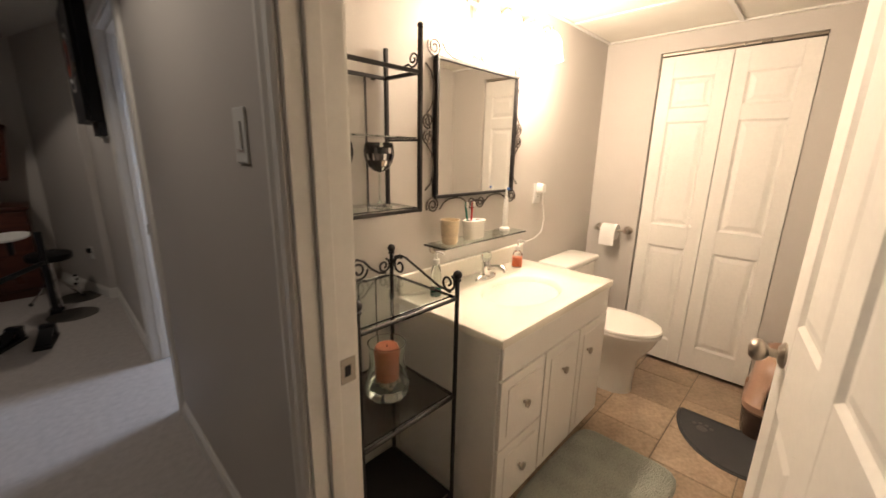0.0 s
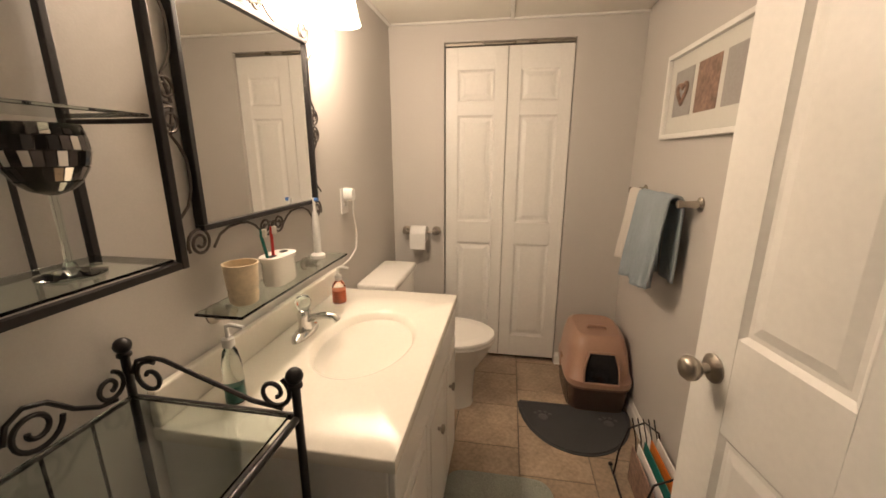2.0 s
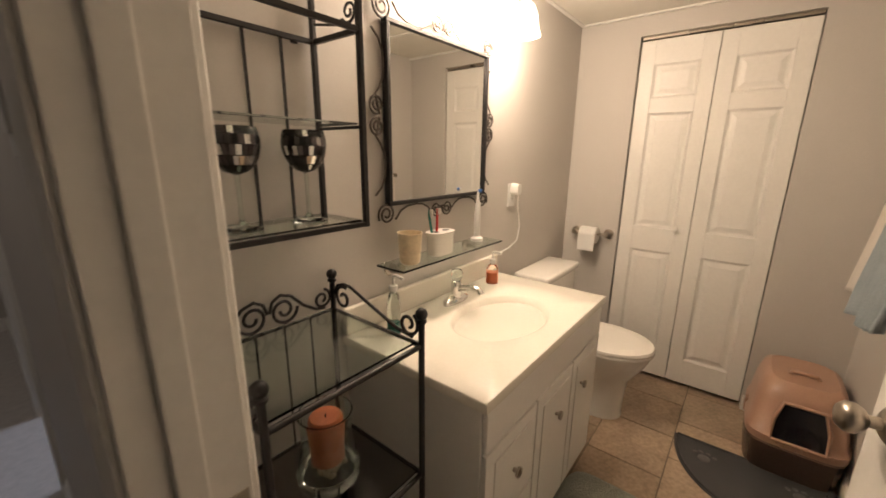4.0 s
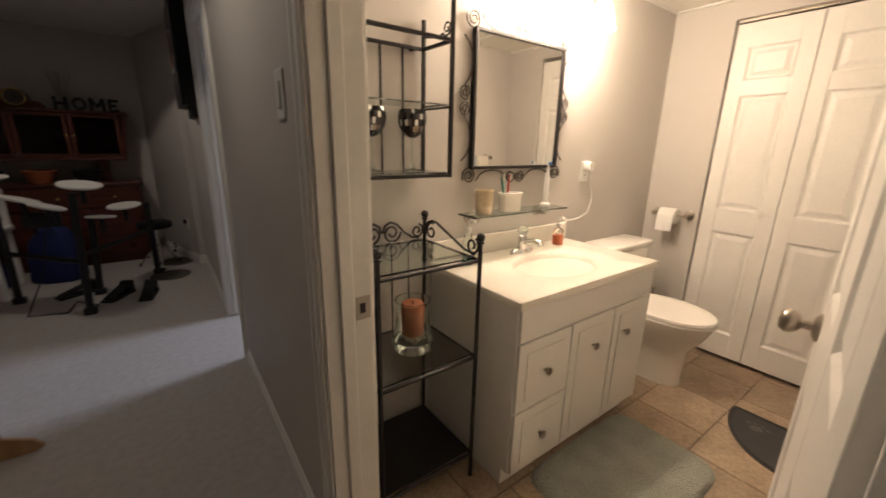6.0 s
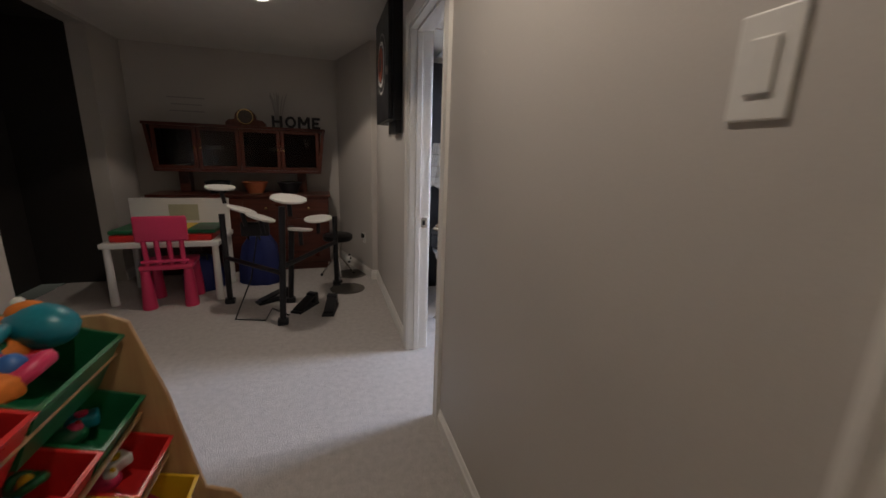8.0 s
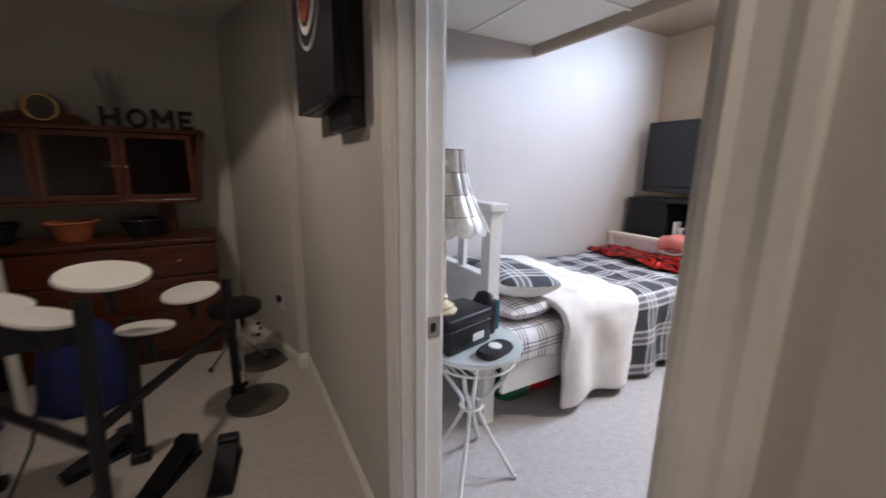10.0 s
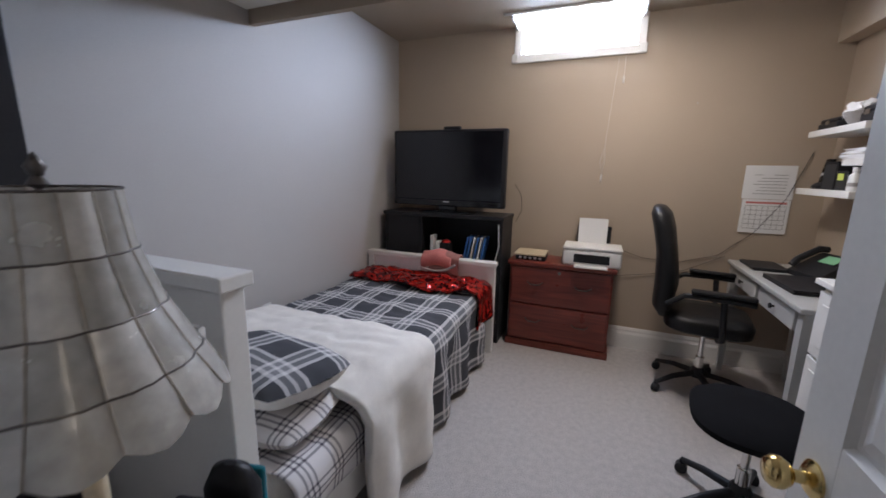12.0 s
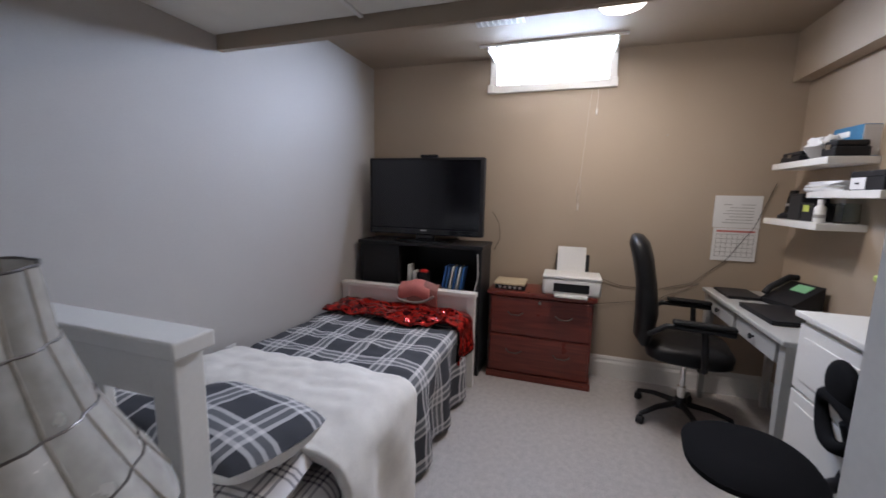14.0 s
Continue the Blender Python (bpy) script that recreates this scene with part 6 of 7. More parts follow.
def office_chair():
    e = thing("office_chair", "black leather high-back office chair at the desk", "office chair", (3.38, 1.83, 0), 171)
    star_base(e, 0.30, 0.12, 0.42, M_BLACK, 0.35)
    part("mechanism", box((-0.1, -0.12, 0.4205), (0.1, 0.12, 0.46), 0.01), M_BLACK, e)
    part("seat", loft([oval(0, 0.0, 0.22, 0.22, 0.461, 32, 4), oval(0, 0, 0.25, 0.245, 0.48, 32, 4), oval(0, 0, 0.255, 0.25, 0.53, 32, 4), oval(0, 0, 0.23, 0.23, 0.565, 32, 3.5), oval(0, 0, 0.14, 0.14, 0.572, 32)]), M_LEATHER, e)
    rings = []
    for z, y, w, d in ((0.53, -0.25, 0.17, 0.035), (0.60, -0.265, 0.235, 0.062), (0.75, -0.255, 0.26, 0.072), (0.95, -0.275, 0.255, 0.064), (1.10, -0.305, 0.235, 0.066), (1.20, -0.335, 0.21, 0.064), (1.245, -0.35, 0.15, 0.04), (1.255, -0.355, 0.08, 0.02)):
        rings.append(oval(0, y, w, d, z, 28, 3))
    part("backrest", loft(rings), M_LEATHER, e)
    for s in (-1, 1):
        part("arm_frame", tube([(s * 0.21, 0.06, 0.45), (s * 0.29, 0.07, 0.48), (s * 0.305, 0.06, 0.6), (s * 0.3, 0.05, 0.72)], 0.018, 8), M_BLACK, e)
        part("arm_bar", tube([(s * 0.295, -0.24, 0.66), (s * 0.3, -0.15, 0.73), (s * 0.3, 0.05, 0.735), (s * 0.3, 0.2, 0.73)], 0.017, 8), M_BLACK, e)
        part("arm_pad", box((s * 0.3 - 0.03, -0.12, 0.7525), (s * 0.3 + 0.03, 0.2, 0.778), 0.011, seg=3), M_LEATHER, e)


office_chair()


def task_chair():
    e = thing("task_chair", "small black task chair with a looped backrest", "office chair", (2.27, 1.885, 0), -8)
    star_base(e, 0.26, 0.11, 0.40, M_BLACK, 0.9)
    part("mechanism", box((-0.08, -0.14, 0.4005), (0.08, 0.08, 0.432), 0.01), M_BLACK, e)
    part("seat", loft([oval(0, 0, 0.21, 0.2, 0.433, 36, 2.6), oval(0, 0, 0.24, 0.225, 0.445, 36, 2.6), oval(0, 0, 0.245, 0.23, 0.472, 36, 2.6), oval(0, 0, 0.215, 0.2, 0.497, 36, 2.4), oval(0, 0, 0.1, 0.1, 0.502, 36)]), M_FABRICBLACK, e)
    part("back_support", tube([(0, -0.1, 0.415), (0, -0.22, 0.42), (0, -0.285, 0.47), (0, -0.295, 0.6), (0, -0.265, 0.70)], 0.026, 10, taper=lambda t: 1.15 - 0.3 * t), M_BLACK, e)
    lo = [(0.135 * math.cos(a) * (1 + 0.15 * math.sin(a)), -0.225 - 0.02 * math.cos(a) ** 2, 0.70 + 0.085 * math.sin(a)) for a in [2 * math.pi * k / 28 for k in range(28)]]
    part("backrest_loop", tube(lo, 0.026, 10, closed=True), M_FABRICBLACK, e)
    pad = ball((0, -0.235, 0.842), 0.1, None, (1.08, 0.32, 0.9), 24)
    part("backrest_pad", pad, M_FABRICBLACK, e, "round padded top of the backrest")
    part("lever", tube([(0.08, 0, 0.42), (0.2, 0.02, 0.415), (0.24, 0.02, 0.42)], 0.006, 6), M_BLACK, e)


task_chair()


def wall_shelf(lo, hi, label):
    return tagged(part("floating_shelf", box(lo, hi, 0.003), M_WHITE), label, "shelf", "floating shelves over the desk")


wall_shelf((3.13, 1.1405, 1.70), (3.72, 1.36, 1.738), "white floating shelf holding cases, a bowl and tissues")
wall_shelf((2.79, 1.1405, 1.52), (3.36, 1.32, 1.558), "white floating shelf stacked with papers and a black box")
wall_shelf((3.14, 1.1405, 1.345), (3.74, 1.36, 1.383), "white floating shelf with a handset, bins and a bottle")


def shelf_things():
    bowl = thing("bowl", "grey glass bowl stuffed with crumpled white tissue", "bowl", (3.36, 1.262, 1.7385))
    part("bowl_wall", lathe([(0, 0), (0.05, 0), (0.07, 0.02), (0.095, 0.07), (0.092, 0.071), (0.066, 0.024), (0, 0.006)], 28), M_GREYPRINT, bowl)
    bm = ball((0, 0, 0.075), 0.08, None, (1.2, 1.0, 0.62), 24)
    for v in bm.verts:
        v.co += Vector((noise.noise(v.co * 30), noise.noise(v.co * 34 + Vector((3, 0, 0))), noise.noise(v.co * 28 + Vector((0, 5, 0))))) * 0.035
        v.co.z = max(v.co.z, 0.03)
    part("tissue", bm, M_PAPER, bowl, "crumpled white tissue")
    tb = thing("tissue_box", "blue and white tissue box at the back of the shelf", "tissue box", (3.27, 1.183, 1.7385), 3)
    part("carton", box((-0.11, -0.04, 0), (0.11, 0.04, 0.165), 0.003), M_BLUETEAL, tb)
    part("end_panel", box((-0.113, -0.038, 0.006), (-0.1102, 0.038, 0.16)), M_PAPER, tb)
    part("motif_bar", box((-0.02, 0.0402, 0.11), (0.08, 0.0412, 0.14)), M_PAPER, tb)
    for x, w, h in ((3.58, 0.22, 0.065), (3.20, 0.12, 0.085)):
        b = thing("storage_case", "black case lying on the floating shelf", "case", (x, 1.25, 1.7385))
        part("body", box((-w / 2, -0.07, 0), (w / 2, 0.08, h * 0.6), 0.006), M_BLACK, b)
        part("lid", box((-w / 2 + 0.004, -0.066, h * 0.6 + 0.0005), (w / 2 - 0.004, 0.076, h), 0.01), M_BLACK, b)
        part("clasp", box((-0.02, 0.0802, h * 0.45), (0.02, 0.084, h * 0.75), 0.001), M_NICKEL, b)
    rnd = random.Random(5)
    for k in range(8):
        p = part("paper_sheaf", box((-0.15, -0.085, 0), (0.15, 0.085, 0.006), 0.0005), M_PAPER if k != 3 else M_PICTURE)
        p.matrix_world = pose(3.21 + rnd.uniform(-0.03, 0.03), 1.235, 1.5585 + k * 0.0066, 0, 0, rnd.uniform(-7, 7))
        tagged(p, "sheaf of white papers on the floating shelf", "papers", "paper sheaves")
    bb = thing("black_box", "black box with a white label on the floating shelf", "box", (2.905, 1.235, 1.5585))
    part("carton", box((-0.11, -0.08, 0), (0.11, 0.075, 0.062), 0.003), M_BLACK, bb)
    part("lid", box((-0.113, -0.083, 0.0625), (0.113, 0.078, 0.09), 0.003), M_BLACK, bb)
    lab = part("label_plate", box((0.0, 0.0782, 0.004), (0.105, 0.0798, 0.06)), M_PAPER, bb, "white printed label")
    part("text_bar", box((0.04, 0.08, 0.028), (0.07, 0.0806, 0.036)), M_BLACK, lab)
    hs = thing("cordless_phone", "black cordless handset standing in its cradle", "telephone", (3.66, 1.26, 1.3835), 25)
    part("cradle", loft([oval(0, 0, 0.05, 0.045, 0, 24, 3), oval(0, 0, 0.05, 0.045, 0.02, 24, 3), oval(0, -0.01, 0.035, 0.03, 0.04, 24, 3)]), M_BLACK, hs)
    part("handset", loft([oval(0, 0.0, 0.026, 0.015, 0.0405, 20, 3), oval(0, -0.012, 0.027, 0.016, 0.11, 20, 3), oval(0, -0.026, 0.025, 0.014, 0.185, 20, 3)]), M_GLOSSBLACK, hs)
    part("keypad", box((-0.018, 0.004, 0.06), (0.018, 0.008, 0.10), 0.001), M_GREYPRINT, hs)
    for x, w, h in ((3.50, 0.14, 0.155), (3.36, 0.12, 0.10)):
        b = thing("desk_bin", "black plastic bin on the floating shelf", "bin", (x, 1.235, 1.3835))
        part("body", box((-w / 2, -0.07, 0), (w / 2, 0.07, h), 0.006), M_BLACK, b)
        part("rim", box((-w / 2 - 0.003, -0.073, h + 0.0005), (w / 2 + 0.003, 0.073, h + 0.008), 0.002), M_BLACK, b)
    note = part("sticky_note", box((3.34, 1.3055, 1.44), (3.40, 1.3075, 1.478)), material("yellow_green_paper", (0.55, 0.62, 0.12), 0.8))
    tagged(note, "yellow-green note stuck to the black bin", "note")
    b = thing("bottle", "white plastic bottle on the floating shelf", "bottle", (3.245, 1.30, 1.3835))
    part("body", lathe([(0, 0), (0.026, 0), (0.027, 0.004), (0.026, 0.085), (0.014, 0.095), (0.014, 0.105), (0, 0.105)], 20), M_WHITEPLASTIC, b)
    part("cap", lathe([(0.016, 0.1055), (0.016, 0.128), (0, 0.129)], 16), M_PAPER, b)
    part("label_band", lathe([(0.0275, 0.025), (0.0278, 0.025), (0.0278, 0.045), (0.0275, 0.045)], 20), M_GREYPRINT, b)
    v = thing("glass_vase", "clear empty glass jar on the floating shelf", "jar", (3.20, 1.205, 1.3835))
    part("body", lathe([(0, 0), (0.05, 0), (0.055, 0.01), (0.05, 0.11), (0.047, 0.11), (0.05, 0.012), (0, 0.006)], 24), M_GLASS, v)


M_BLUETEAL = material("blue_print_card", (0.03, 0.16, 0.30), 0.5, var=0.2, scale=30)
shelf_things()


def calendar():
    e = thing("wall_calendar", "white wall calendar pages pinned to the tan wall", "calendar")
    part("upper_page", box((3.888, 1.315, 1.295), (3.8925, 1.61, 1.53)), M_PAPER, e)
    low = part("lower_page", box((3.885, 1.32, 1.05), (3.890, 1.60, 1.292)), M_PAPER, e)
    part("header_bar", box((3.8838, 1.34, 1.262), (3.8848, 1.58, 1.276)), M_PINKCLOTH, low)
    for k in range(6):
        part("ruled_line", box((3.8838, 1.34, 1.08 + k * 0.033), (3.8848, 1.58, 1.083 + k * 0.033)), M_GREYPRINT, low)
    for k in range(8):
        part("ruled_line", box((3.8838, 1.34 + k * 0.0338, 1.0835), (3.8847, 1.3425 + k * 0.0338, 1.2455)), M_GREYPRINT, low)
    for k in range(7):
        part("text_bar", box((3.8868, 1.36, 1.33 + k * 0.022), (3.8878, 1.55 - 0.02 * (k % 3), 1.334 + k * 0.022)), M_GREYPRINT, e)
    part("pinned_note", box((3.884, 1.44, 1.45), (3.8865, 1.50, 1.52)), M_PAPER, e)


calendar()

# ---- hall and play room ----
sw = thing("light_switch", "white double rocker light switch on the hall wall", "switch", (0.3898, 0.79, 1.44))
part("plate", box((-0.006, -0.036, -0.062), (0, 0.036, 0.062), 0.003), M_WHITEPLASTIC, sw)
part("rocker", box((-0.0105, -0.016, -0.032), (-0.0062, 0.016, 0.032), 0.002), M_WHITEPLASTIC, sw)
dl = thing("downlight", "round recessed ceiling downlight, switched on", "ceiling light", (-0.53, 3.72, 2.389))
part("ring", tube(oval(0, 0, 0.075, 0.075, -0.004, 32), 0.008, 8, closed=True), M_TRIM, dl)
lens = part("lens", lathe([(0, -0.001), (0.07, -0.001), (0.07, -0.004), (0, -0.005)], 28), M_DOWN, dl, "glowing round lens")
lens.visible_shadow = False


def dart_cabinet():
    e = thing("dartboard_cabinet", "black wall cabinet with a round red and white emblem", "cabinet")
    x0, x1, y0, y1, z0, z1 = 0.295, 0.389, 3.10, 3.72, 1.56, 2.28
    part("body", box((x0 + 0.03, y0, z0), (x1, y1, z1), 0.004), M_BLACK, e)
    door = part("door", box((x0, y0 + 0.002, z0 + 0.002), (x0 + 0.029, y1 - 0.002, z1 - 0.002), 0.004), M_BLACK, e)
    yc, zc = (y0 + y1) / 2, (z0 + z1) / 2 + 0.03
    for r, d, mat in ((0.20, 0.002, M_GREYPRINT), (0.185, 0.004, M_BLACK), (0.15, 0.006, M_WHITEPLASTIC), (0.125, 0.008, M_BLACK), (0.11, 0.010, M_RUST), (0.05, 0.012, M_BLACK)):
        part("emblem_disc", lathe([(0, -d + 0.002), (r, -d + 0.002), (r, -d), (0, -d)], 40, (x0, yc, zc), axis="x"), mat, door)
    part("clasp", box((x0 - 0.012, y0 + 0.01, zc - 0.11), (x0 - 0.0005, y0 + 0.045, zc - 0.06), 0.003), M_NICKEL, door)
    part("lower_box", box((0.345, 3.105, 1.475), (0.389, 3.40, 1.5595), 0.003), M_BLACK, e)


dart_cabinet()


def buffet():
    e = thing("buffet", "red mahogany buffet with drawers along the wall", "sideboard")
    x0, x1, y0, y1, h = -1.85, -0.10, 5.0, 5.45, 0.865
    part("carcass", box((x0, y0, 0.08), (x1, y1, h - 0.0305), 0.004), M_HUTCH, e)
    part("top", box((x0 - 0.02, y0 - 0.02, h - 0.03), (x1 + 0.02, y1, h), 0.006), M_HUTCH, e)
    part("plinth", box((x0 + 0.03, y0 + 0.03, 0), (x1 - 0.03, y1, 0.0795)), M_HUTCH, e)
    w = (x1 - x0) / 4
    for k in range(4):
        a = x0 + k * w
        part("door", box((a + 0.01, y0 - 0.016, 0.1), (a + w - 0.01, y0 - 0.0005, 0.6), 0.004), M_HUTCH, e)
        d = part("drawer", box((a + 0.01, y0 - 0.016, 0.62), (a + w - 0.01, y0 - 0.0005, 0.82), 0.004), M_HUTCH, e)
        part("knob", lathe([(0, 0), (0.008, 0), (0.014, -0.016), (0, -0.022)], 12, (a + w / 2, y0 - 0.016, 0.72), axis="y"), M_BRASS, d)


buffet()


def hutch():
    e = thing("hutch", "red mahogany glass-fronted hutch with splayed sides", "hutch")
    x0, x1, y0, y1, z0, z1 = -1.85, -0.14, 5.16, 5.47, 1.09, 1.585
    part("top", box((x0 - 0.03, y0 - 0.02, z1 - 0.03), (x1 + 0.03, y1, z1), 0.006), M_HUTCH, e)
    part("bottom", box((x0 + 0.03, y0, z0), (x1 - 0.03, y1, z0 + 0.028), 0.004), M_HUTCH, e)
    part("back", box((x0 + 0.03, y1 - 0.012, z0 + 0.0285), (x1 - 0.03, y1 - 0.001, z1 - 0.0305)), M_HUTCH, e)
    for s, xa, xb in ((1, x0 + 0.03, x0 - 0.02), (-1, x1 - 0.03, x1 + 0.02)):
        part("side", loft([[(xa - s * 0.0, y0, z0), (xa + s * 0.03, y0, z0), (xa + s * 0.03, y1 - 0.0125, z0), (xa, y1 - 0.0125, z0)], [(xb, y0, z1 - 0.0305), (xb + s * 0.03, y0, z1 - 0.0305), (xb + s * 0.03, y1 - 0.0125, z1 - 0.0305), (xb, y1 - 0.0125, z1 - 0.0305)]]), M_HUTCH, e)
    part("shelf", box((x0 + 0.04, y0 + 0.04, 1.31), (x1 - 0.04, y1 - 0.0125, 1.325)), M_HUTCH, e)
    w = (x1 - x0 - 0.08) / 4
    for k in range(4):
        a = x0 + 0.04 + k * w
        d = part("door_frame", bmesh_frame(a + 0.004, a + w - 0.004, z0 + 0.03, z1 - 0.032, y0 - 0.001, y0 + 0.018, 0.035), M_HUTCH, e)
        part("pane", box((a + 0.036, y0 + 0.006, z0 + 0.062), (a + w - 0.036, y0 + 0.01, z1 - 0.064)), M_SMOKE, d)
        part("knob", lathe([(0, 0), (0.006, 0), (0.01, -0.014), (0, -0.018)], 10, (a + (w - 0.03 if k % 2 == 0 else 0.03), y0 - 0.0015, (z0 + z1) / 2), axis="y"), M_BRASS, d)
    for x in (x0 + 0.25, x1 - 0.25):
        part("support", box((x - 0.05, y1 - 0.16, 0.8655), (x + 0.05, y1 - 0.02, z0 - 0.0005), 0.004), M_HUTCH, e)
    return z0, z1


def bmesh_frame(x0, x1, z0, z1, y0, y1, w):
    bm = bmesh.new()
    for lo, hi in (((x0, y0, z0), (x0 + w, y1, z1)), ((x1 - w, y0, z0), (x1, y1, z1)), ((x0 + w, y0, z0), (x1 - w, y1, z0 + w)), ((x0 + w, y0, z1 - w), (x1 - w, y1, z1))):
        box(lo, hi, 0.002, bm, 1)
    return bm


hutch()
for k in range(5):
    x = -1.6 + k * 0.32
    for z in (1.1185, 1.3255):
        if (k + (z > 1.2)) % 2 == 0:
            p = thing("dish_stack", "stack of white dishes behind the hutch glass", "dishes", (x, 5.32, z), group="dishes in the hutch")
            for q in range(3):
                part("plate", lathe([(0, q * 0.014), (0.06, q * 0.014), (0.1, q * 0.014 + 0.012), (0.098, q * 0.014 + 0.0135), (0, q * 0.014 + 0.005)], 24), M_PORC, p)
        else:
            p = thing("wine_glass", "clear glass standing behind the hutch glass", "glass", (x, 5.32, z), group="glasses in the hutch")
            part("bowl", lathe([(0.03, 0), (0.03, 0.003), (0.005, 0.01), (0.005, 0.06), (0.035, 0.09), (0.03, 0.15), (0.028, 0.15), (0.032, 0.09), (0, 0.065)], 18), M_GLASS, p)
clock = thing("mantel_clock", "dark wooden mantel clock with a round brass dial", "clock", (-0.93, 5.27, 1.5855))
part("case", prism([(-0.2, 0), (0.2, 0), (0.2, 0.03), (0.17, 0.06), (0.11, 0.07), (0.1, 0.12), (0.06, 0.165), (0, 0.18), (-0.06, 0.165), (-0.1, 0.12), (-0.11, 0.07), (-0.17, 0.06), (-0.2, 0.03)], -0.05, 0.05, "y", bevel=0.004), M_HUTCH, clock)
part("bezel", tube([(0.075 * math.cos(a), -0.053, 0.095 + 0.075 * math.sin(a)) for a in [2 * math.pi * k / 30 for k in range(30)]], 0.009, 8, closed=True), M_BRASS, clock)
part("dial", lathe([(0, -0.0505), (0.07, -0.0505), (0.07, -0.053), (0, -0.053)], 30, (0, 0, 0.095), axis="y"), M_BRONZE, clock)
part("hour_pointer", box((-0.003, -0.056, 0.095), (0.003, -0.0535, 0.135)), M_BLACK, clock)
part("minute_pointer", box((0.0, -0.056, 0.092), (0.055, -0.0535, 0.097)), M_BLACK, clock)


def letters():
    def bar(a, b, w=0.014):
        d = Vector((b[0] - a[0], b[1] - a[1])).normalized() * w
        n = Vector((-d.y, d.x))
        return [(a[0] - n.x, a[1] - n.y), (b[0] - n.x, b[1] - n.y), (b[0] + n.x, b[1] + n.y), (a[0] + n.x, a[1] + n.y)]
    H = 0.125
    shapes = {"h": [((0, 0), (0, H)), ((0.08, 0), (0.08, H)), ((0, H / 2), (0.08, H / 2))],
              "m": [((0, 0), (0, H)), ((0.1, 0), (0.1, H)), ((0, H), (0.05, 0.04)), ((0.05, 0.04), (0.1, H))],
              "e": [((0, 0), (0, H)), ((0, 0.013), (0.075, 0.013)), ((0, H / 2), (0.06, H / 2)), ((0, H - 0.013), (0.075, H - 0.013))]}
    x = -0.655
    for ch, w in (("h", 0.125), ("o", 0.145), ("m", 0.15), ("e", 0.11)):
        bm = bmesh.new()
        if ch == "o":
            out = [(0.055 + 0.058 * math.cos(2 * math.pi * k / 28), H / 2 + 0.0625 * math.sin(2 * math.pi * k / 28)) for k in range(28)]
            inn = [(0.055 + 0.032 * math.cos(2 * math.pi * k / 28), H / 2 + 0.037 * math.sin(2 * math.pi * k / 28)) for k in range(28)]
            for y in (0, 1):
                pass
            v = [[bm.verts.new((p[0], yy, p[1])) for p in ring] for ring, yy in ((out, -0.012), (out, 0.012), (inn, 0.012), (inn, -0.012))]
            for q in range(4):
                a, b = v[q], v[(q + 1) % 4]
                for k in range(28):
                    bm.faces.new((a[k], a[(k + 1) % 28], b[(k + 1) % 28], b[k]))
        else:
            for i, (a, b) in enumerate(shapes[ch]):
                prism(bar(a, b), -0.012 + 0.0004 * i, 0.012 - 0.0004 * i, "y", bm)
        ob = part("letter_" + ch, bm, M_BLACK, smooth=False)
        ob.location = (x, 5.25, 1.586)
        tagged(ob, "black wooden letter " + ch.upper() + " standing on the hutch", "letter", "letters spelling HOME")
        x += w


letters()
fl = thing("wall_ornament", "grey bundle of dried stems against the end wall", "ornament", (-0.62, 5.42, 1.5855))
random.seed(21)
for k in range(14):
    a, b = random.uniform(-0.07, 0.07), random.uniform(-0.03, 0.03)
    part("stem", tube([(a * 0.2, b * 0.2, 0.0), (a * 0.6, b * 0.5, 0.15), (a * 1.1, b, 0.30), (a * 1.5, b, 0.36 + random.uniform(-0.03, 0.03))], 0.005, 5), M_GREYPRINT, fl)
decal = thing("wall_lettering", "faint grey line motif on the end wall", "wall sign", (-1.55, 5.498, 1.72))
for k, w in enumerate((0.34, 0.3, 0.36)):
    part("text_bar", box((-w / 2, -0.002, k * 0.07), (w / 2, 0, k * 0.07 + 0.012)), M_GREYPRINT, decal)
for nm, lab, x, mat, s in (("basket", "dark basket standing on the buffet", -1.25, M_BLACK, 0.1), ("pottery_bowl", "red clay bowl on the buffet", -0.88, M_CANDLE, 0.1), ("basket", "dark basket standing on the buffet", -0.52, M_BLACK, 0.1)):
    b = thing(nm, lab, "bowl" if "bowl" in nm else "basket", (x, 5.2, 0.8655))
    part("body", lathe([(0.0, 0), (s * 0.8, 0), (s * 1.25, 0.11), (s * 1.3, 0.12), (s * 1.2, 0.12), (s * 0.75, 0.012), (0, 0.012)], 24), mat, b)
    part("rim", tube(oval(0, 0, s * 1.27, s * 1.27, 0.12, 28), 0.008, 6, closed=True), mat, b)


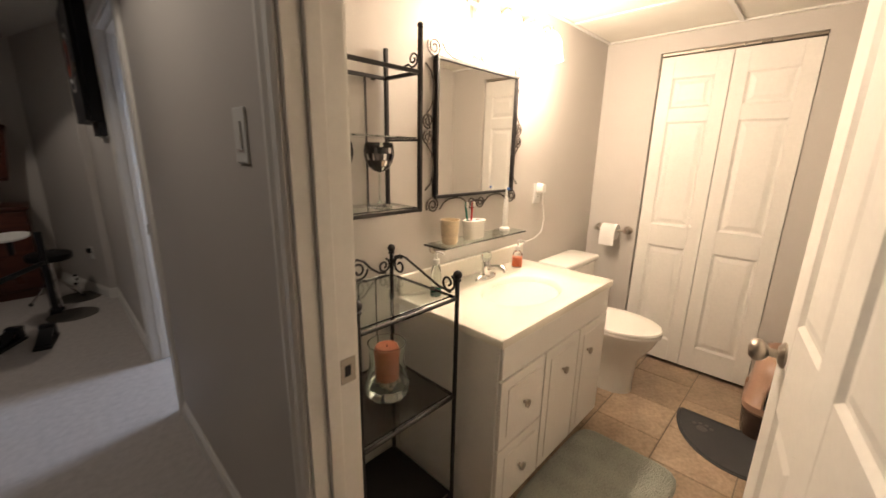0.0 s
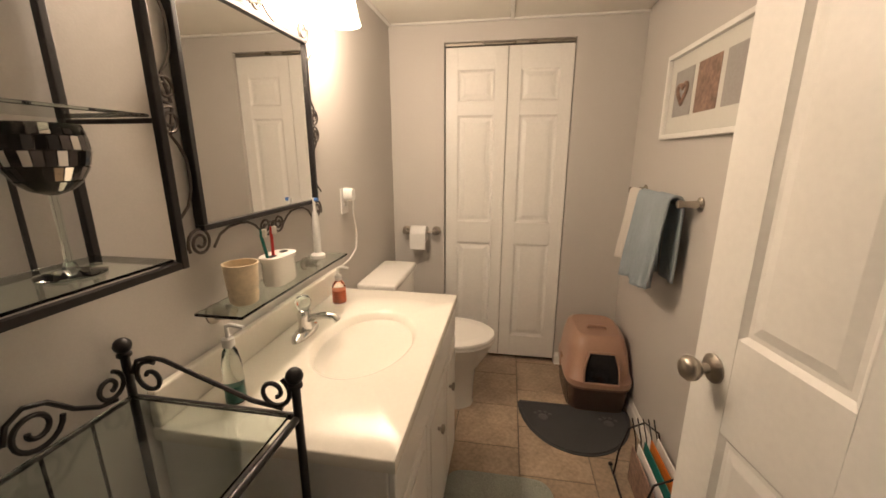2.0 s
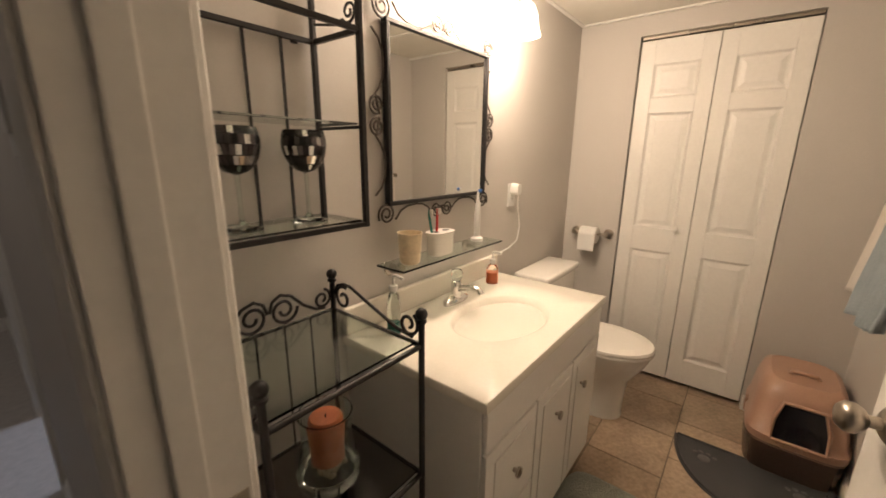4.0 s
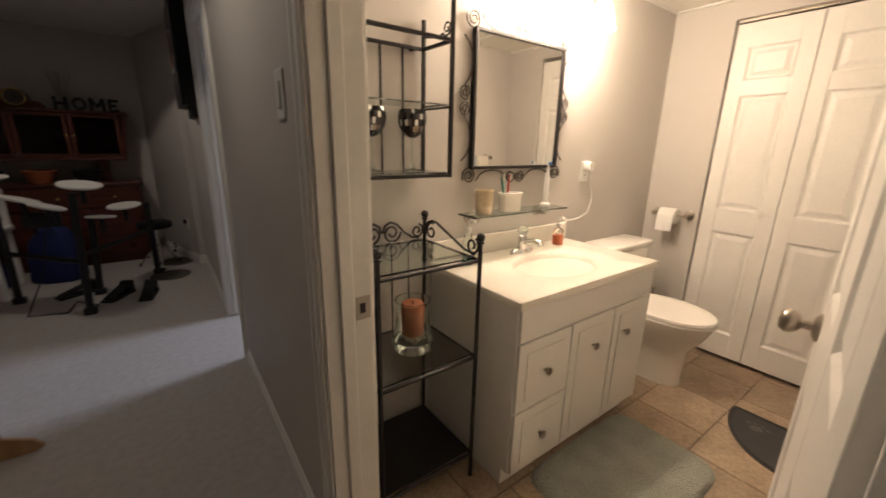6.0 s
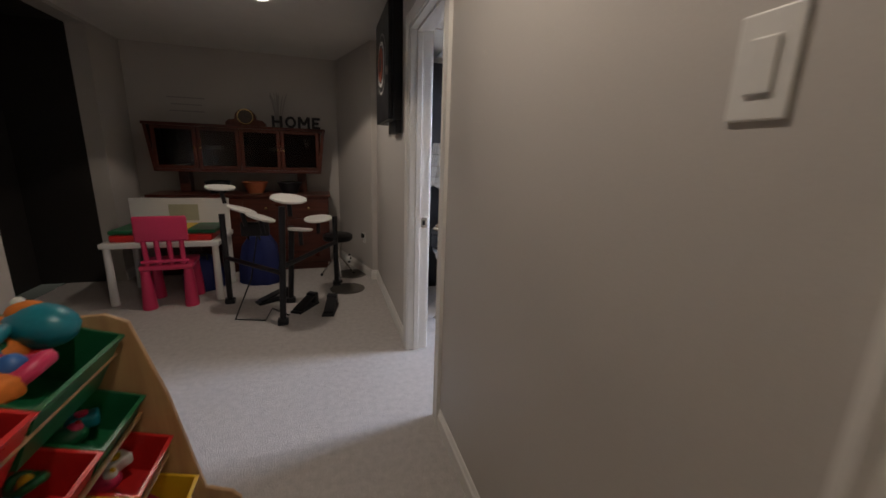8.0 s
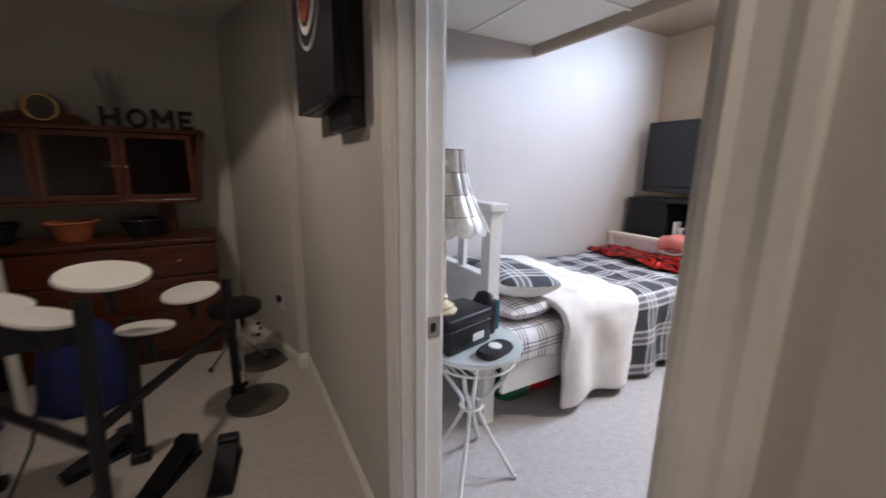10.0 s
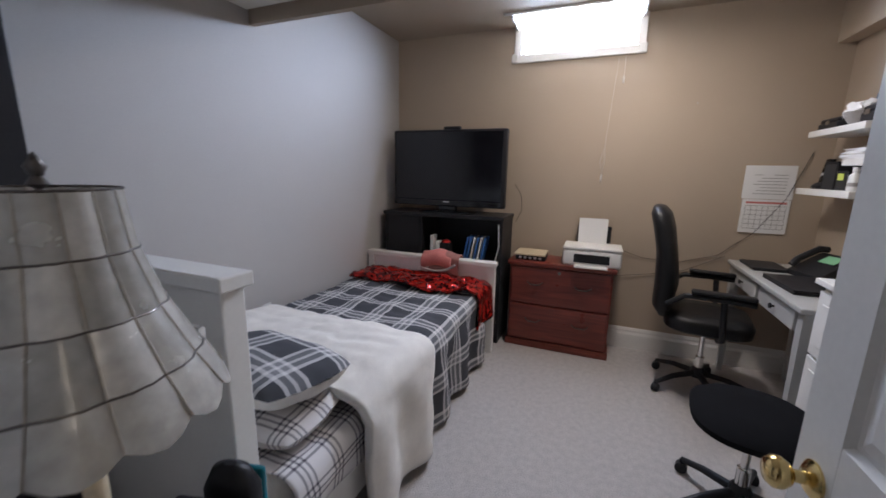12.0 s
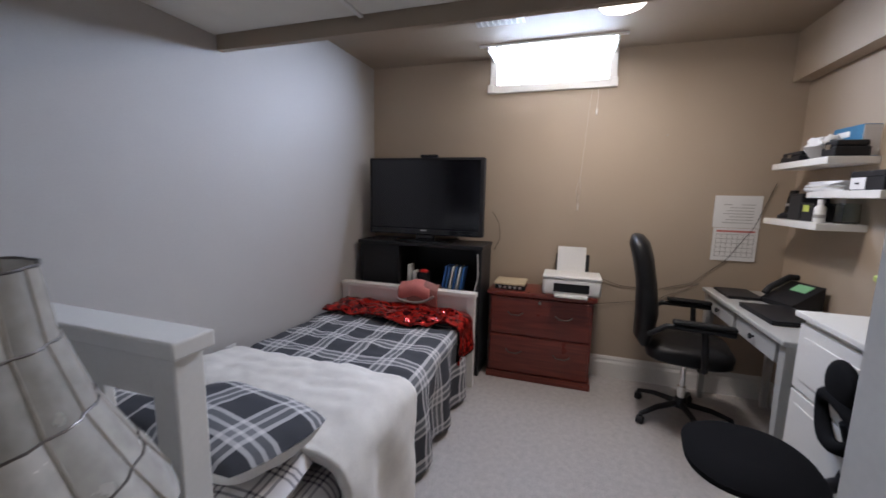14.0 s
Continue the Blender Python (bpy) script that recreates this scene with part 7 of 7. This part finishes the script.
def kid_table():
    e = thing("play_table", "white children's table with a coloured block top", "table", (-1.48, 4.42, 0))
    part("tabletop", box((-0.44, -0.29, 0.50), (0.44, 0.29, 0.545), 0.01), M_WHITEPLASTIC, e)
    for x in (-0.4, 0.4):
        for y in (-0.25, 0.25):
            part("leg", lathe([(0.03, 0), (0.032, 0.01), (0.026, 0.4995)], 16, (x, y, 0)), M_WHITEPLASTIC, e)
    part("back_board", box((-0.42, 0.291, 0.50), (0.42, 0.315, 0.86), 0.006), M_WHITEPLASTIC, e)
    part("chalk_panel", box((-0.1, 0.287, 0.64), (0.15, 0.2905, 0.80), 0.002), material("pale_green_card", (0.42, 0.42, 0.30), 0.7), e)
    for x0, x1, mat in ((-0.40, -0.13, M_GREENPLASTIC), (-0.12, 0.16, M_YELLOWPLASTIC), (0.17, 0.40, M_GREENPLASTIC)):
        part("block_panel", box((x0, -0.2, 0.60), (x1, 0.2, 0.635), 0.008), mat, e, "bright moulded panel")
    part("tray", box((-0.38, -0.24, 0.5455), (0.38, 0.22, 0.5995), 0.01), M_REDPLASTIC, e, "red tray")


kid_table()


def kid_chair():
    e = thing("kids_chair", "bright pink plastic children's chair", "chair", (-1.42, 4.17, 0), 6)
    e.matrix_world = pose(-1.44, 4.19, 0, 0, 0, 6) @ Matrix.Diagonal((1.06, 1.06, 1.16, 1))
    for x in (-0.13, 0.13):
        for y in (-0.12, 0.13):
            part("leg", lathe([(0.05, 0), (0.052, 0.01), (0.032, 0.285)], 18, (x * 1.1, y * 1.1, 0)), M_PINK, e)
    part("seat", box((-0.18, -0.16, 0.2855), (0.18, 0.18, 0.325), 0.015, seg=3), M_PINK, e)
    for x in (-0.12, -0.04, 0.04, 0.12):
        part("back_spindle", tube([(x, -0.14, 0.3255), (x * 1.04, -0.155, 0.53)], 0.018, 10), M_PINK, e)
    part("lower_back_rail", box((-0.16, -0.165, 0.34), (0.16, -0.135, 0.365), 0.01), M_PINK, e)
    part("top_back_panel", box((-0.175, -0.175, 0.50), (0.175, -0.14, 0.68), 0.022, seg=3), M_PINK, e)


kid_chair()


def drum_kit():
    e = thing("electronic_drum_kit", "black electronic drum kit with white pads", "drum kit")
    feet = ((-0.48, 3.47), (-0.97, 4.03), (-0.46, 3.95), (-0.05, 4.35))
    tops = ((-0.44, 3.5, 0.93), (-0.97, 4.03, 0.80), (-0.42, 3.95, 0.70), (-0.05, 4.35, 0.72))
    for (fx, fy), tp in zip(feet, tops):
        part("rubber_foot", box((fx - 0.04, fy - 0.03, 0), (fx + 0.04, fy + 0.03, 0.05), 0.008), M_BLACK, e)
        part("post", tube([(fx, fy, 0.0505), tp], 0.024, 10), M_BLACK, e)
    part("cross_bar", tube([(-0.475, 3.48, 0.42), (-0.97, 4.03, 0.42)], 0.02, 8), M_BLACK, e)
    part("cross_bar", tube([(-0.475, 3.48, 0.46), (-0.05, 4.35, 0.46)], 0.02, 8), M_BLACK, e)
    for (x, y, z, r, tx, ty) in ((-0.40, 3.62, 0.975, 0.135, 8, 6), (-0.34, 3.80, 0.70, 0.10, -6, 4), (-0.20, 4.1, 0.74, 0.125, 6, -4), (-1.0, 4.2, 1.01, 0.12, 5, 3), (-0.78, 3.86, 0.86, 0.115, -2, 18), (-0.63, 3.76, 0.81, 0.115, -2, 18)):
        p = part("pad", lathe([(0, -0.012), (r * 0.9, -0.012), (r, -0.004), (r * 0.98, 0.006), (r * 0.3, 0.012), (0, 0.014)], 28), M_WHITEPLASTIC, e, "white round drum pad")
        p.matrix_local = pose(x, y, z, tx, ty)
        part("pad_underside", tube([(x, y, z - 0.02), (x * 0.97 - 0.01, y + 0.02, z - 0.14)], 0.018, 8), M_BLACK, e)
    part("control_module", box((-0.82, 3.93, 0.62), (-0.6, 3.99, 0.74), 0.01), M_BLACK, e)
    part("cable", tube([(-0.7, 3.95, 0.62), (-0.74, 3.8, 0.3), (-0.85, 3.62, 0.012), (-0.62, 3.55, 0.012), (-0.6, 3.8, 0.012), (-0.45, 3.62, 0.012)], 0.006, 6), M_BLACK, e)


drum_kit()


def floor_bag(at, w, d, h, mat, label, seed):
    """A slumped cloth bag with a gathered top and a strap."""
    rnd = random.Random(seed)
    ph = rnd.random() * 6
    e = thing("cloth_bag", label, "bag", at, rnd.uniform(-20, 20))
    rings = []
    for f, z in ((0.9, 0), (1.02, 0.04), (1.0, 0.4), (0.86, 0.75), (0.55, 0.93), (0.3, 1.0)):
        ring = oval(0.02 * z, 0, w * f, d * f, z * h, 32, 2.6)
        rings.append([(x * (1 + 0.07 * math.sin(5 * k / 32 * 6.283 + ph + 3 * z)), y * (1 + 0.09 * math.sin(7 * k / 32 * 6.283 + ph)), q) for k, (x, y, q) in enumerate(ring)])
    part("body", loft(rings), mat, e)
    part("strap", tube([(-w * 0.3, -d * 0.6, h * 0.9), (-w * 0.25, -d * 0.9, h * 1.06), (w * 0.25, -d * 0.9, h * 1.06), (w * 0.3, -d * 0.6, h * 0.9)], 0.01, 8), M_BLACK, e)


M_NAVYCLOTH = material("navy_cloth", (0.012, 0.022, 0.12), 0.8, var=0.3, scale=10, fine=200, bump=0.4)
floor_bag((-0.80, 4.62, 0), 0.19, 0.14, 0.52, M_NAVYCLOTH, "navy blue cloth bag slumped behind the drum kit", 4)
floor_bag((-1.30, 4.50, 0), 0.17, 0.13, 0.34, M_NAVYCLOTH, "navy blue cloth bag stored under the play table", 8)


def pedal(at, turn, label):
    e = thing("drum_pedal", label, "pedal", at, turn, "drum pedals")
    part("base_plate", box((-0.05, -0.14, 0), (0.05, 0.14, 0.02), 0.005), M_BLACK, e)
    f = part("foot_board", box((-0.042, -0.13, -0.008), (0.042, 0.12, 0.008), 0.004), M_BLACK, e)
    f.matrix_local = pose(0, 0.01, 0.06, 16)
    part("housing", box((-0.045, 0.08, 0.0205), (0.045, 0.138, 0.11), 0.008), M_BLACK, e)


pedal((-0.12, 3.68, 0), -10, "black drum foot pedal on the carpet")
pedal((-0.33, 3.78, 0), -32, "black drum foot pedal on the carpet")
pedal((-0.62, 4.02, 0), -60, "black drum foot pedal with its cable")
stool = thing("drum_stool", "round black drum stool on a chrome tripod", "stool", (-0.02, 4.62, 0))
part("seat", lathe([(0, 0.42), (0.14, 0.42), (0.155, 0.435), (0.155, 0.475), (0.13, 0.49), (0, 0.493)], 28), M_LEATHER, stool)
part("column", lathe([(0.016, 0.08), (0.016, 0.4195)], 14), M_CHROME, stool)
for k in range(3):
    a = 0.6 + 2 * math.pi * k / 3
    lg = part("leg", tube([(0.02 * math.cos(a), 0.02 * math.sin(a), 0.24), (0.12 * math.cos(a), 0.12 * math.sin(a), 0.12), (0.2 * math.cos(a), 0.2 * math.sin(a), 0.012)], 0.009, 8), M_CHROME, stool)
    part("rubber_tip", ball((0.2 * math.cos(a), 0.2 * math.sin(a), 0.016), 0.016, seg=10), M_BLACK, lg)
for at in ((0.05, 4.22, 0.002), (0.12, 4.72, 0.002)):
    d = part("floor_disc", lathe([(0, 0), (0.17, 0), (0.17, 0.004), (0, 0.005)], 32), material("dark_carpet_disc", (0.10, 0.09, 0.08), 0.95, bump=0.5))
    d.location = at
    tagged(d, "dark round pad lying on the carpet", "pad", "round floor pads")
fb = thing("toy_football", "small black and white football on the carpet", "ball", (0.12, 5.18, 0.0))
part("ball", ball((0, 0, 0.062), 0.062, seg=24), M_WHITEPLASTIC, fb)
for a, b in ((0.3, 0.2), (1.6, -0.3), (-1.2, 0.3), (-1.6, -0.5), (-0.5, -0.4), (-1.4, 1.1)):
    v = Vector((math.cos(b) * math.cos(a), math.cos(b) * math.sin(a), math.sin(b)))
    part("patch", ball(Vector((0, 0, 0.062)) + v * 0.052, 0.02, None, (1, 1, 1), 10), M_BLACK, fb)
o = outlet_plate("wall_outlet", "white wall outlet with a black plug", (0.27, 4.70, 0.42), -72)
part("plug", box((-0.02, -0.035, 0.005), (0.02, -0.0095, 0.05), 0.004), M_BLACK, o)


def toy_rack():
    e = thing("toy_organizer", "birch toy organizer with sloping coloured bins", "toy rack")
    y0, y1 = 0.98, 1.80

    def side(y):
        out = [(-0.50, 0), (-0.47, 0.02), (-0.50, 0.06), (-0.585, 0.10), (-0.66, 0.50), (-0.74, 0.78), (-0.80, 0.81), (-1.08, 0.80), (-1.1, 0.0)]
        part("side_panel", prism(out, y, y + 0.018, "y", bevel=0.003), M_BIRCH, e)
    side(y0)
    side(y1)
    rows = ((0.62, -0.95, 0.30, 0.17, 2), (0.42, -0.86, 0.20, 0.13, 3), (0.25, -0.80, 0.20, 0.13, 3), (0.07, -0.74, 0.20, 0.13, 3))
    mats = ([M_REDPLASTIC, M_GREENPLASTIC], [M_NAVY, M_REDPLASTIC, M_GREENPLASTIC], [M_GREENPLASTIC, M_YELLOWPLASTIC, M_REDPLASTIC], [M_YELLOWPLASTIC, M_NAVY, M_YELLOWPLASTIC])
    k = 0
    for (z, xc, dep, h, n), ms in zip(rows, mats):
        w = (y1 - y0 - 0.03) / n
        part("dowel", tube([(xc + dep / 2 + 0.012, y0 + 0.0185, z + h * 0.72 - 0.07), (xc + dep / 2 + 0.012, y1 - 0.0005, z + h * 0.72 - 0.07)], 0.008, 8), M_BIRCH, e)
        for q in range(n):
            ya = y0 + 0.024 + q * w
            t = bmesh.new()
            a, b = dep / 2, w / 2 - 0.006
            rings = [[(-a * 0.85, -b * 0.93, 0), (a * 0.85, -b * 0.93, 0), (a * 0.85, b * 0.93, 0), (-a * 0.85, b * 0.93, 0)],
                     [(-a, -b, h), (a, -b, h), (a, b, h), (-a, b, h)], [(-a - 0.006, -b - 0.004, h), (a + 0.006, -b - 0.004, h), (a + 0.006, b + 0.004, h), (-a - 0.006, b + 0.004, h)],
                     [(-a - 0.006, -b - 0.004, h + 0.01), (a + 0.006, -b - 0.004, h + 0.01), (a + 0.006, b + 0.004, h + 0.01), (-a - 0.006, b + 0.004, h + 0.01)],
                     [(-a + 0.006, -b + 0.006, h + 0.01), (a - 0.006, -b + 0.006, h + 0.01), (a - 0.006, b - 0.006, h + 0.01), (-a + 0.006, b - 0.006, h + 0.01)],
                     [(-a * 0.83, -b * 0.9, 0.01), (a * 0.83, -b * 0.9, 0.01), (a * 0.83, b * 0.9, 0.01), (-a * 0.83, b * 0.9, 0.01)]]
            p = part("bin", loft(rings, t), ms[q], e, "coloured plastic bin", smooth=False)
            p.matrix_local = pose(xc, ya + w / 2 - 0.003, z, 0, 18, 0)


toy_rack()
random.seed(31)
toy_mats = (M_REDPLASTIC, M_YELLOWPLASTIC, M_BLUEPLASTIC, M_TEAL, M_ORANGEPLASTIC, M_GREENPLASTIC, M_PINK, M_WHITEPLASTIC, M_NAVY)
names = {0: "red", 1: "yellow", 2: "blue", 3: "teal", 4: "orange", 5: "green", 6: "pink", 7: "white", 8: "navy"}
spots = [(-0.95 + random.uniform(-0.1, 0.1), 1.06 + 0.68 * k / 25 + random.uniform(-0.02, 0.02), 0.78 + random.uniform(-0.03, 0.07), random.uniform(0.05, 0.08)) for k in range(26)]
spots += [(-0.86 + dx, y, z, 0.04) for dx, z in ((0.0, 0.50), (0.06, 0.33), (0.12, 0.15)) for y in (1.12, 1.22, 1.38, 1.48, 1.64, 1.72)]
for k, (x, y, z, r) in enumerate(spots):
    c = random.randrange(9)
    e = thing("toy", names[c] + " plastic toy heaped in the organizer bin", "toy", (x, y, z), random.uniform(0, 360), "toys in the bins")
    if k % 3 == 0:
        part("body", ball((0, 0, 0), r, None, (1.25, 0.9, 0.8), 16), toy_mats[c], e)
        part("face", ball((r * 0.5, 0, r * 0.5), r * 0.55, None, (1, 1, 0.7), 14), toy_mats[(c + 1) % 9], e)
        part("nose", ball((r * 0.75, 0, r * 0.82), r * 0.2, seg=10), toy_mats[(c + 4) % 9], e)
    elif k % 3 == 1:
        part("body", box((-r, -r * 0.7, -r * 0.5), (r, r * 0.7, r * 0.5), r * 0.25, seg=3), toy_mats[c], e)
        part("cap", lathe([(r * 0.4, r * 0.5), (r * 0.42, r * 0.7), (0, r * 0.78)], 14), toy_mats[(c + 3) % 9], e)
    else:
        part("ring", tube([(r * 0.8 * math.cos(a), r * 0.8 * math.sin(a), 0.2 * r * math.sin(2 * a)) for a in [2 * math.pi * q / 20 for q in range(20)]], r * 0.3, 8, closed=True), toy_mats[c], e)
        part("knob", ball((0, 0, 0), r * 0.45, None, (1, 1, 1.2), 12), toy_mats[(c + 5) % 9], e)

# ---- bathroom floor tiles ----
structure(part("floor_bath", box((0.512, -0.449, 0.0005), (2.98, 1.014, 0.002)), M_GROUT, smooth=False), "brown grout bed of the bathroom floor")
bath_floor = bpy.data.objects["floor_bath"]
shared = {}
pitch = 0.325
col = 0
y = 0.165 - 2 * pitch
while y < 1.014:
    x = 2.04 - 5 * pitch - (pitch / 2 if col % 2 else 0)
    while x < 2.98:
        a, b = max(x, 0.512) + 0.003, min(x + pitch, 2.98) - 0.003
        c, d = max(y, -0.449) + 0.003, min(y + pitch, 1.014) - 0.003
        if b - a > 0.02 and d - c > 0.02:
            key = (round(b - a, 3), round(d - c, 3))
            if key not in shared:
                ob = part("tile", box((-key[0] / 2, -key[1] / 2, 0), (key[0] / 2, key[1] / 2, 0.0032), 0.0012, seg=1), M_TILE, bath_floor)
                shared[key] = ob.data
            else:
                ob = new("tile", shared[key])
                ob.parent = bath_floor
            ob.location = ((a + b) / 2, (c + d) / 2, 0.0012)
        x += pitch
    y += pitch
    col += 1
